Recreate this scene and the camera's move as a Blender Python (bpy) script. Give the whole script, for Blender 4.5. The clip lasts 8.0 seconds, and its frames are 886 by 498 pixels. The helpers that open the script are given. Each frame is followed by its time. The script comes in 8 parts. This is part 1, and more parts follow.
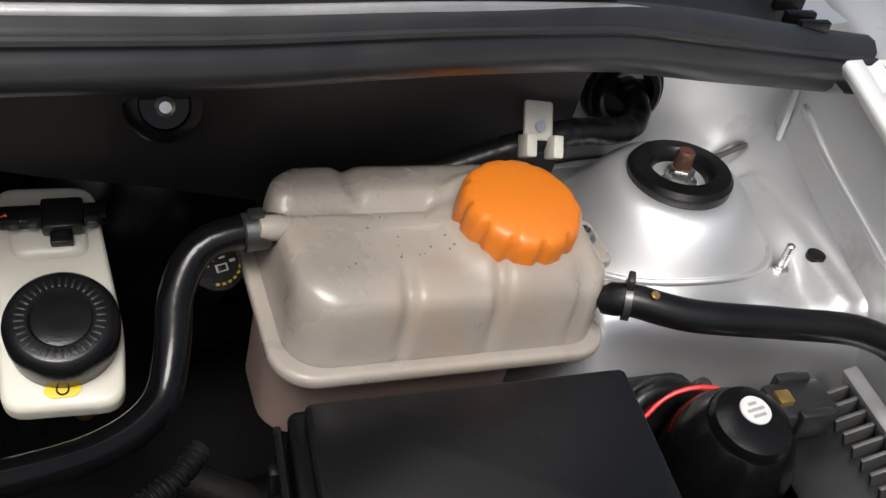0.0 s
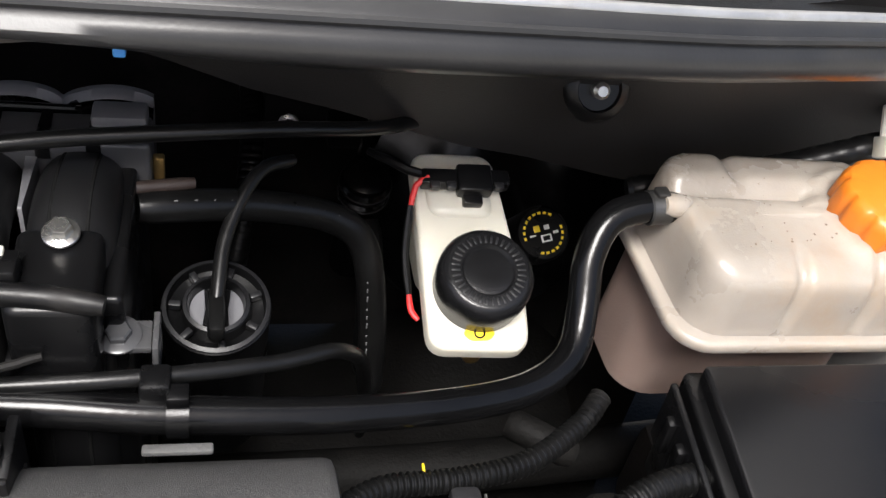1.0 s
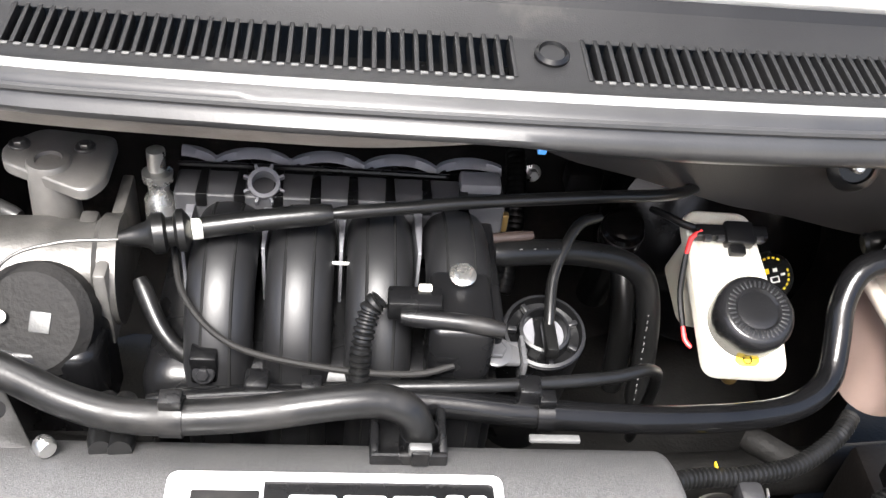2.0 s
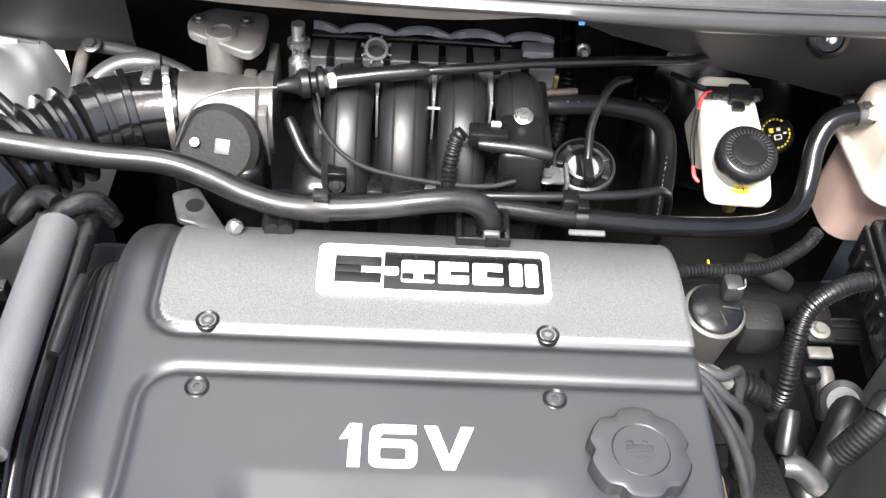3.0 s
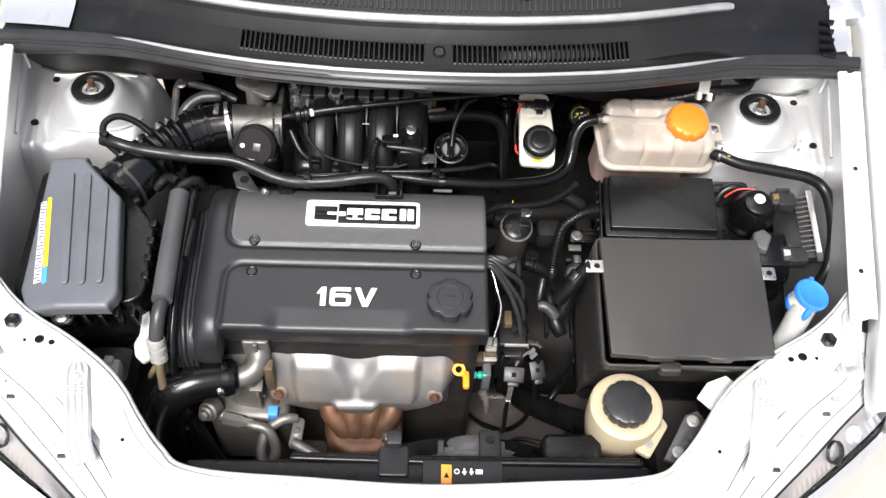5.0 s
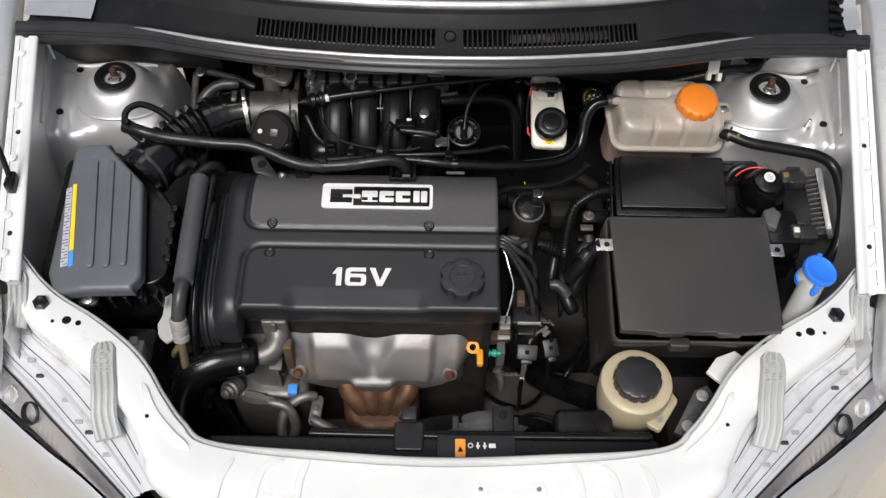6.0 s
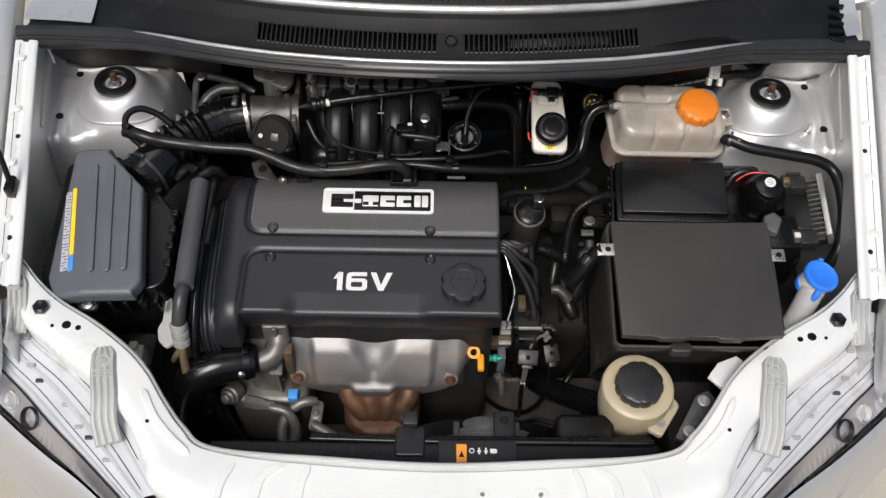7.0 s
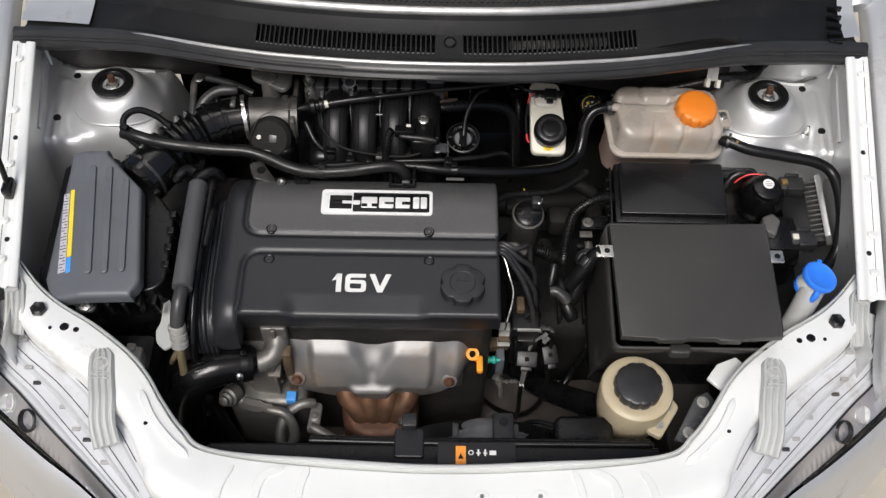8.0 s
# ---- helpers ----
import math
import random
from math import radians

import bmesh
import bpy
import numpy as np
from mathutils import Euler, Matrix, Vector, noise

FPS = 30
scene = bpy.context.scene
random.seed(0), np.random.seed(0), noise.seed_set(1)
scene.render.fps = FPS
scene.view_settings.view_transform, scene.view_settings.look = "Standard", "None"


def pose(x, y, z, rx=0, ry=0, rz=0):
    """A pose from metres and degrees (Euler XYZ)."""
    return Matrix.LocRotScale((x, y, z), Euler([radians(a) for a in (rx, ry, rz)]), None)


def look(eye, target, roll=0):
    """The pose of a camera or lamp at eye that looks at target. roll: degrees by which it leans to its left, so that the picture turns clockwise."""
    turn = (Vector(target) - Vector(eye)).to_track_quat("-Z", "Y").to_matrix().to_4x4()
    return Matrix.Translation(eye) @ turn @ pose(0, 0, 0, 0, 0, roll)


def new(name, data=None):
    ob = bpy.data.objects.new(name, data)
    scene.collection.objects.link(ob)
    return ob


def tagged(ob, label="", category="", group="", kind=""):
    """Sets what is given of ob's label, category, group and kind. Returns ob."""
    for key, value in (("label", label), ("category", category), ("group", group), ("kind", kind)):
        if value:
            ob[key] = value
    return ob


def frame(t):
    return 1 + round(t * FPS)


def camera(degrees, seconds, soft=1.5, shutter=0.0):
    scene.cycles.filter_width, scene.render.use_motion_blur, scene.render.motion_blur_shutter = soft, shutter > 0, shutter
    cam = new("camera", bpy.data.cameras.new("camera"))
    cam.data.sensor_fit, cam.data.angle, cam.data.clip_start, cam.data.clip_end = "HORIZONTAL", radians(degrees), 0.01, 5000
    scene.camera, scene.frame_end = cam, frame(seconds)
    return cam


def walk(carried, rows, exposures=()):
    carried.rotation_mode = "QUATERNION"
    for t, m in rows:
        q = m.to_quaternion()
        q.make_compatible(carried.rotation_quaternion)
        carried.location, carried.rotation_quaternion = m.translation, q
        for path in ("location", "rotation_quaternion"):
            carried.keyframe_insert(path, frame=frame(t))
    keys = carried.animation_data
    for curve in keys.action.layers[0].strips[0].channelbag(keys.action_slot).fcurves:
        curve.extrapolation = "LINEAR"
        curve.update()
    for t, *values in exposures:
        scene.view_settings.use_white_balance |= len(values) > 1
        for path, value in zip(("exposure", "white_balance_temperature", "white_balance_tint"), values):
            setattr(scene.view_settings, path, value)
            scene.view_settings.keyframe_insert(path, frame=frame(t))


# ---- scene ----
cam = camera(48.2, 8.0, soft=1.4)
PATH = [
    (0, (0.218, 0.161, 1.227), (0.842, 1.563, -0.056), 12.0),
    (0.5, (0.128, 0.175, 1.215), (0.684, 1.596, -0.078), 13.7),
    (1, (0.041, 0.15, 1.234), (0.475, 1.573, -0.103), 12.1),
    (1.5, (-0.03, 0.131, 1.27), (0.275, 1.585, -0.069), 9.0),
    (1.7, (-0.063, 0.112, 1.291), (0.2, 1.583, -0.039), 8.3),
    (2.8, (-0.142, -0.099, 1.431), (-0.052, 1.294, -0.002), 5.5),
    (3, (-0.129, -0.133, 1.453), (-0.039, 1.196, -0.04), 5.4),
    (3.5, (-0.079, -0.212, 1.53), (-0.046, 1.013, -0.05), 2.6),
    (4, (-0.051, -0.342, 1.766), (-0.065, 0.788, 0.115), 2.5),
    (4.2, (-0.053, -0.402, 1.875), (-0.03, 0.745, 0.237), 3.6),
    (4.5, (-0.044, -0.46, 2.012), (-0.018, 0.674, 0.365), 3.3),
    (5, (-0.024, -0.552, 2.132), (0.039, 0.564, 0.475), 4.2),
    (5.2, (0.012, -0.563, 2.146), (0.028, 0.533, 0.474), 2.2),
    (6.5, (-0.009, -0.585, 2.156), (0.001, 0.512, 0.483), 1.1),
    (7, (-0.009, -0.582, 2.152), (0.006, 0.525, 0.486), 1.6),
    (7.5, (-0.012, -0.584, 2.151), (0.007, 0.529, 0.489), 1.7),
    (8, (-0.015, -0.583, 2.149), (0.01, 0.529, 0.487), 2.0),
]
walk(cam, [(t, look(eye, target, roll)) for t, eye, target, roll in PATH],
     [(0, -0.15), (0.5, 0.25), (1.0, 0.8), (1.5, 2.05), (2.0, 2.28), (3.0, 2.42), (3.5, 1.8), (4.0, 1.38), (4.5, 1.35), (5.0, 0.92), (5.2, 0.6), (6.3, -0.2), (8.0, -0.2)])

# ---- world, sun and exposure ----
world = bpy.data.worlds.new("sky")
scene.world = world
world.use_nodes = True
wn = world.node_tree.nodes
sky = wn.new("ShaderNodeTexSky")
sky.sky_type, sky.sun_disc = "NISHITA", False
sky.sun_elevation, sky.sun_rotation = radians(58), radians(200)
sky.air_density, sky.dust_density = 0.8, 5.0
world.node_tree.links.new(sky.outputs["Color"], wn["Background"].inputs["Color"])
wn["Background"].inputs["Strength"].default_value = 0.11
sun_data = bpy.data.lights.new("sun", "SUN")
sun_data.energy, sun_data.angle, sun_data.color = 3.4, radians(24), (1.0, 0.99, 0.98)
sun = new("sun", sun_data)
sun.matrix_world = look((-0.6, -1.6, 4.2), (0, 0.3, 0.8))
scene.view_settings.exposure = 0.0


# ---- materials ----
def mat(name, col, rough=0.5, metal=0.0, var=0.15, scale=30.0, fine=350.0, bump=0.08, dirt=None, dirt_amount=0.45,
        coat=0.0, trans=0.0, sss=0.0, spec=0.5, dirt_scale=9.0):
    m = bpy.data.materials.new(name)
    m.use_nodes = True
    nt = m.node_tree
    n, link = nt.nodes, nt.links.new
    b = n["Principled BSDF"]
    co = n.new("ShaderNodeTexCoord")
    big = n.new("ShaderNodeTexNoise")
    big.inputs["Scale"].default_value, big.inputs["Detail"].default_value = scale, 6
    link(co.outputs["Object"], big.inputs["Vector"])
    mix = n.new("ShaderNodeMix")
    mix.data_type = "RGBA"
    mix.inputs["A"].default_value = (*[c * (1 - var) for c in col], 1)
    mix.inputs["B"].default_value = (*[min(1, c * (1 + var)) for c in col], 1)
    spread = n.new("ShaderNodeMapRange")
    spread.inputs["From Min"].default_value, spread.inputs["From Max"].default_value = 0.3, 0.7
    link(big.outputs["Fac"], spread.inputs["Value"])
    link(spread.outputs["Result"], mix.inputs["Factor"])
    out = mix.outputs["Result"]
    rr = n.new("ShaderNodeMapRange")
    rr.inputs["To Min"].default_value, rr.inputs["To Max"].default_value = max(0.02, rough - 0.09), min(1, rough + 0.09)
    link(big.outputs["Fac"], rr.inputs["Value"])
    rough_out = rr.outputs["Result"]
    if dirt:
        dn = n.new("ShaderNodeTexNoise")
        dn.inputs["Scale"].default_value, dn.inputs["Detail"].default_value, dn.inputs["Roughness"].default_value = dirt_scale, 9, 0.68
        link(co.outputs["Object"], dn.inputs["Vector"])
        dr = n.new("ShaderNodeMapRange")
        dr.inputs["From Min"].default_value, dr.inputs["From Max"].default_value = 0.62 - 0.3 * dirt_amount, 0.78 - 0.2 * dirt_amount
        dr.inputs["To Max"].default_value = 0.85
        link(dn.outputs["Fac"], dr.inputs["Value"])
        dm = n.new("ShaderNodeMix")
        dm.data_type = "RGBA"
        dm.inputs["B"].default_value = (*dirt, 1)
        link(dr.outputs["Result"], dm.inputs["Factor"])
        link(out, dm.inputs["A"])
        out = dm.outputs["Result"]
        rm = n.new("ShaderNodeMix")
        rm.inputs["B"].default_value = 0.8
        link(dr.outputs["Result"], rm.inputs["Factor"])
        link(rough_out, rm.inputs["A"])
        rough_out = rm.outputs["Result"]
    link(out, b.inputs["Base Color"])
    link(rough_out, b.inputs["Roughness"])
    if bump:
        fn = n.new("ShaderNodeTexNoise")
        fn.inputs["Scale"].default_value, fn.inputs["Detail"].default_value = fine, 3
        link(co.outputs["Object"], fn.inputs["Vector"])
        bp = n.new("ShaderNodeBump")
        bp.inputs["Strength"].default_value, bp.inputs["Distance"].default_value = bump, 0.002
        link(fn.outputs["Fac"], bp.inputs["Height"])
        link(bp.outputs["Normal"], b.inputs["Normal"])
    b.inputs["Metallic"].default_value = metal
    b.inputs["Coat Weight"].default_value = coat
    b.inputs["Transmission Weight"].default_value = trans
    b.inputs["Specular IOR Level"].default_value = spec
    if sss:
        b.inputs["Subsurface Weight"].default_value = sss
        b.inputs["Subsurface Radius"].default_value = (1.0, 0.88, 0.75)
        b.inputs["Subsurface Scale"].default_value = 0.012
    return m


SILVER = mat("silver_body_paint", (0.66, 0.665, 0.665), 0.47, 0.75, 0.05, 6, 1500, 0.03, (0.42, 0.40, 0.36), 0.10, coat=0.08)
PANEL = mat("silver_bay_paint", (0.79, 0.80, 0.78), 0.40, 0.25, 0.05, 7, 1500, 0.03, (0.45, 0.43, 0.38), 0.12, coat=0.2)
BLACK = mat("black_plastic", (0.0045, 0.0045, 0.0048), 0.28, 0, 0.25, 25, 700, 0.04, (0.025, 0.023, 0.021), 0.12, spec=0.30)
DARK = mat("dark_grey_plastic", (0.011, 0.011, 0.012), 0.38, 0, 0.2, 18, 900, 0.12, (0.04, 0.037, 0.034), 0.15, spec=0.42)
COVER = mat("satin_black_cover", (0.0140, 0.0147, 0.0166), 0.40, 0, 0.12, 14, 1600, 0.10)
RUBBER = mat("black_rubber", (0.0058, 0.0058, 0.0058), 0.31, 0, 0.3, 30, 500, 0.05, (0.022, 0.02, 0.018), 0.15, spec=0.32)
GLOSS = mat("glossy_black_hose", (0.0038, 0.0038, 0.0040), 0.20, 0, 0.3, 40, 260, 0.05, (0.02, 0.018, 0.016), 0.10, spec=0.30)
SEAL = mat("weatherstrip_rubber", (0.020, 0.020, 0.0205), 0.34, 0, 0.2, 20, 500, 0.04, (0.03, 0.028, 0.026), 0.10)
FELT = mat("black_insulation_mat", (0.024, 0.022, 0.021), 0.50, 0, 0.2, 12, 900, 0.2, (0.07, 0.06, 0.055), 0.25)
COWL = mat("grey_cowl_plastic", (0.0105, 0.0105, 0.011), 0.42, 0, 0.15, 15, 900, 0.10, (0.04, 0.038, 0.035), 0.15, spec=0.20)
ALU = mat("cast_aluminium", (0.175, 0.168, 0.157), 0.46, 0.65, 0.2, 40, 450, 0.10, (0.20, 0.18, 0.15), 0.35)
STEEL = mat("zinc_plated_steel", (0.62, 0.61, 0.58), 0.28, 0.95, 0.15, 60, 600, 0.1, (0.25, 0.20, 0.15), 0.2)
GREYALU = mat("stained_cast_aluminium", (0.10, 0.096, 0.09), 0.42, 0.7, 0.3, 40, 450, 0.12, (0.06, 0.052, 0.045), 0.4)
SHIELD = mat("aluminised_heat_shield", (0.225, 0.221, 0.217), 0.46, 0.6, 0.22, 18, 500, 0.16, (0.22, 0.16, 0.11), 0.42)
RUST = mat("heat_tinted_steel", (0.17, 0.085, 0.055), 0.45, 0.6, 0.4, 30, 300, 0.3, (0.10, 0.06, 0.04), 0.5)
TANK = mat("milky_tank_plastic", (0.340, 0.303, 0.262), 0.28, 0, 0.14, 16, 700, 0.08, (0.36, 0.26, 0.17), 0.18, sss=0.5, dirt_scale=5.0)
TANKLOW = mat("coolant_stained_plastic", (0.26, 0.19, 0.165), 0.36, 0, 0.15, 12, 700, 0.08, (0.40, 0.25, 0.18), 0.25, sss=0.5)
ORANGE = mat("orange_plastic", (0.66, 0.184, 0.016), 0.36, 0, 0.06, 20, 900, 0.06, sss=0.15)
CREAM = mat("off_white_plastic", (0.64, 0.615, 0.53), 0.36, 0, 0.06, 18, 700, 0.06, (0.50, 0.44, 0.33), 0.15, sss=0.3)
BEIGE = mat("yellowed_plastic", (0.44, 0.375, 0.255), 0.40, 0, 0.08, 16, 700, 0.06, (0.40, 0.30, 0.17), 0.18, sss=0.3)
CAPBLK = mat("moulded_black_cap", (0.020, 0.020, 0.021), 0.36, 0, 0.2, 40, 900, 0.1, (0.07, 0.065, 0.06), 0.2)
WHITE = mat("white_print", (0.66, 0.66, 0.645), 0.45, 0, 0.06, 60, 900, 0.03)
BADGE = mat("bright_badge_metal", (0.80, 0.80, 0.79), 0.32, 0.35, 0.05, 60, 900, 0.03)
YELLOW = mat("yellow_print", (0.80, 0.56, 0.02), 0.45, 0, 0.06, 60, 900, 0.03)
DIPSTICK = mat("yellow_plastic", (0.80, 0.30, 0.015), 0.38, 0, 0.08, 40, 900, 0.05)
BLUEP = mat("blue_print", (0.06, 0.28, 0.70), 0.45, 0, 0.06, 60, 900, 0.03)
BLUE = mat("blue_plastic", (0.03, 0.19, 0.78), 0.34, 0, 0.08, 30, 900, 0.05, sss=0.1)
RED = mat("red_wire", (0.65, 0.03, 0.03), 0.4, 0, 0.1, 60, 900, 0.03)
GREEN = mat("green_plastic", (0.02, 0.30, 0.22), 0.45, 0, 0.1, 60, 900, 0.03)
GREYP = mat("light_grey_plastic", (0.34, 0.34, 0.33), 0.5, 0, 0.1, 30, 800, 0.08, (0.2, 0.18, 0.15), 0.2)
HOUSING = mat("headlamp_housing_plastic", (0.53, 0.54, 0.555), 0.45, 0.1, 0.06, 12, 800, 0.05, (0.30, 0.28, 0.25), 0.15)
BRACKET = mat("grey_ribbed_plastic", (0.40, 0.41, 0.40), 0.50, 0, 0.06, 20, 800, 0.05, (0.25, 0.24, 0.2), 0.2)
CHROME = mat("headlamp_reflector", (0.62, 0.61, 0.63), 0.32, 0.9, 0.05, 20, 500, 0.0)
BROWN = mat("dusty_underbody", (0.022, 0.018, 0.016), 0.75, 0, 0.35, 10, 200, 0.3, (0.04, 0.034, 0.03), 0.4)
GRIME = mat("grimy_engine_block", (0.026, 0.024, 0.022), 0.5, 0.4, 0.4, 30, 250, 0.4, (0.05, 0.04, 0.035), 0.5)
CRIMP = mat("pale_plated_ferrule", (0.36, 0.355, 0.33), 0.40, 0.35, 0.15, 40, 600, 0.1, (0.30, 0.27, 0.22), 0.25)
CASTPALE = mat("pale_cast_aluminium", (0.145, 0.138, 0.128), 0.42, 0.5, 0.2, 40, 450, 0.2, (0.25, 0.22, 0.18), 0.35)
DUSTY = mat("dusty_splash_tray", (0.075, 0.064, 0.058), 0.7, 0, 0.25, 14, 220, 0.2, (0.12, 0.10, 0.09), 0.4)
CONCRETE = mat("beige_concrete", (0.42, 0.385, 0.32), 0.85, 0, 0.10, 3, 120, 0.3, (0.33, 0.29, 0.23), 0.35, dirt_scale=2.0)
MASTIC = mat("dull_grey_ribbed_sleeve", (0.030, 0.030, 0.030), 0.38, 0, 0.2, 30, 600, 0.1, (0.15, 0.13, 0.11), 0.3)

RAILGREY = mat("satin_grey_plastic", (0.135, 0.135, 0.145), 0.40, 0, 0.15, 30, 900, 0.06)
RAILDARK = mat("dark_grey_plastic_rail", (0.055, 0.055, 0.058), 0.42, 0, 0.2, 30, 900, 0.06)
# speckled texture of the rear panel of the engine cover
SPECK = mat("speckled_grey_panel", (0.118, 0.117, 0.116), 0.34, 0.5, 0.40, 1100, 1600, 0.35)
DUCT = mat("shiny_black_duct", (0.004, 0.004, 0.004), 0.13, 0, 0.2, 30, 400, 0.04)
GLOSSCAP = mat("polished_black_cap", (0.008, 0.008, 0.0085), 0.24, 0, 0.2, 40, 900, 0.08, (0.03, 0.028, 0.026), 0.2, spec=0.4)
GOLD = mat("heat_tinted_gold_steel", (0.13, 0.075, 0.046), 0.42, 0.6, 0.4, 40, 300, 0.2, (0.20, 0.09, 0.05), 0.4)
RUNNER = mat("satin_black_moulding", (0.008, 0.008, 0.0085), 0.42, 0, 0.15, 20, 900, 0.05, spec=0.40)
LIDGREY = mat("blue_grey_lid_plastic", (0.098, 0.104, 0.116), 0.42, 0, 0.10, 12, 1300, 0.12, (0.07, 0.07, 0.07), 0.10)
PRINTGREY = mat("faded_grey_print", (0.13, 0.13, 0.13), 0.5, 0, 0.1, 60, 900, 0.03)
SHINYLID = mat("shiny_black_lid", (0.0065, 0.0065, 0.007), 0.26, 0, 0.15, 5, 700, 0.02, (0.02, 0.019, 0.018), 0.15, spec=0.33)
BRASS = mat("brass", (0.50, 0.33, 0.12), 0.35, 0.8, 0.2, 40, 500, 0.1)
FINS = mat("dull_aluminium_fins", (0.13, 0.13, 0.127), 0.42, 0.6, 0.12, 40, 600, 0.1)
COWLTOP = mat("dusty_black_cowl", (0.011, 0.011, 0.0115), 0.55, 0, 0.25, 25, 700, 0.15, (0.035, 0.033, 0.031), 0.3, spec=0.25)
# base colour lowered to hold the deep shade behind the engine
DEEPSHADE = mat("shaded_bulkhead", (0.016, 0.015, 0.0145), 0.8, 0, 0.4, 12, 300, 0.2, (0.05, 0.044, 0.04), 0.3, spec=0.2)
LEAD = mat("dark_ignition_lead", (0.020, 0.020, 0.021), 0.34, 0, 0.2, 40, 600, 0.1, (0.07, 0.06, 0.05), 0.2)
BATGREY = mat("matt_grey_cover", (0.031, 0.0295, 0.0275), 0.46, 0, 0.10, 9, 900, 0.12, (0.06, 0.057, 0.054), 0.12)
TAPE = mat("grey_cloth_tape", (0.07, 0.07, 0.068), 0.6, 0, 0.2, 60, 500, 0.3)
FLECK = mat("brown_dirt_fleck", (0.16, 0.12, 0.09), 0.6, 0, 0.2, 60, 500, 0.1)
FANGREY = mat("dark_grey_fan_plastic", (0.060, 0.060, 0.062), 0.26, 0, 0.2, 30, 700, 0.06)
SEAM = mat("dull_black_seam", (0.004, 0.004, 0.004), 0.85, 0, 0.2, 60, 500, 0.1, spec=0.2)
OCHRE = mat("ochre_stained_steel", (0.095, 0.065, 0.036), 0.6, 0.2, 0.3, 40, 400, 0.2, (0.05, 0.04, 0.03), 0.4)
BROWNSLEEVE = mat("brown_heat_sleeve", (0.035, 0.024, 0.020), 0.5, 0, 0.2, 60, 500, 0.2)
LIPM = mat("bright_lip_and_trim", (0.55, 0.55, 0.54), 0.34, 0.75, 0.12, 30, 600, 0.08, (0.30, 0.28, 0.25), 0.2)
# near-black base holds deep shade of low parts; also a dull pipe and drum
DULLBLACK = mat("dull_near_black", (0.008, 0.0075, 0.007), 0.7, 0.0, 0.3, 30, 250, 0.4, spec=0.25)
# silver flange paint with dust, darkened to hold the weatherstrip's shade
FLANGE = mat("shaded_dusty_flange", (0.15, 0.135, 0.122), 0.5, 0.2, 0.2, 20, 600, 0.1, (0.10, 0.08, 0.065), 0.35)
SLEEVE = mat("grey_foam_sleeve", (0.058, 0.059, 0.061), 0.45, 0, 0.15, 20, 700, 0.2)
DULL = mat("blackened_steel", (0.10, 0.098, 0.095), 0.35, 0.8, 0.2, 60, 600, 0.1)
LAVENDER = mat("lavender_label_print", (0.42, 0.41, 0.46), 0.5, 0, 0.12, 400, 900, 0.03)

# clear lens
LENS = bpy.data.materials.new("clear_lens")
LENS.use_nodes = True
_b = LENS.node_tree.nodes["Principled BSDF"]
_b.inputs["Transmission Weight"].default_value = 1.0
_b.inputs["Roughness"].default_value = 0.06
_b.inputs["Base Color"].default_value = (0.93, 0.94, 0.95, 1)
_b.inputs["IOR"].default_value = 1.06
GLASS = mat("dark_windscreen", (0.010, 0.011, 0.012), 0.06, 0, 0.05, 5, 500, 0.0)


# ---- building helpers ----
ORIGIN = {}


def thing(name, at, label, category, group="", kind=""):
    ob = new(name)
    ob.empty_display_size = 0.02
    ob.location = at
    ORIGIN[ob] = Vector(at)
    return tagged(ob, label, category, group, kind)


def part(name, bm, material, parent, label="", sharp=38):
    me = bpy.data.meshes.new(name)
    bmesh.ops.recalc_face_normals(bm, faces=bm.faces)
    bm.to_mesh(me)
    bm.free()
    me.materials.append(material)
    me.polygons.foreach_set("use_smooth", [True] * len(me.polygons))
    me.set_sharp_from_angle(angle=radians(sharp))
    ob = new(name, me)
    if parent is not None:
        ob.parent = parent
        ob.matrix_parent_inverse = Matrix.Translation(-ORIGIN.get(parent, Vector((0, 0, 0))))
    return tagged(ob, label)


def B():
    return bmesh.new()


def ring_faces(bm, rings, closed=True, cap0=True, cap1=True):
    vs = [[bm.verts.new(c) for c in r] for r in rings]
    n = len(vs[0])
    for a, b in zip(vs, vs[1:]):
        for i in range(n if closed else n - 1):
            j = (i + 1) % n
            bm.faces.new((a[i], a[j], b[j], b[i]))
    if cap0:
        bm.faces.new(vs[0][::-1])
    if cap1:
        bm.faces.new(vs[-1])
    return vs


def rrect(x0, x1, y0, y1, r, n=6):
    r = max(1e-4, min(r, (x1 - x0) / 2 - 1e-4, (y1 - y0) / 2 - 1e-4))
    pts = []
    for cx, cy, a0 in ((x1 - r, y1 - r, 0), (x0 + r, y1 - r, 90), (x0 + r, y0 + r, 180), (x1 - r, y0 + r, 270)):
        for k in range(n + 1):
            a = radians(a0 + 90 * k / n)
            pts.append((cx + r * math.cos(a), cy + r * math.sin(a)))
    return pts


def dense(x0, x1, y0, y1, r, nx, ny, n=6):
    """A rounded rectangle with its straight sides divided too."""
    q = rrect(x0, x1, y0, y1, r, n)
    out = []
    m = n + 1
    for k in range(4):
        arc = q[k * m:(k + 1) * m]
        nxt = q[((k + 1) % 4) * m]
        out += arc
        cuts = nx if k % 2 == 0 else ny
        for i in range(1, cuts):
            t = i / cuts
            out.append((arc[-1][0] + (nxt[0] - arc[-1][0]) * t, arc[-1][1] + (nxt[1] - arc[-1][1]) * t))
    return out


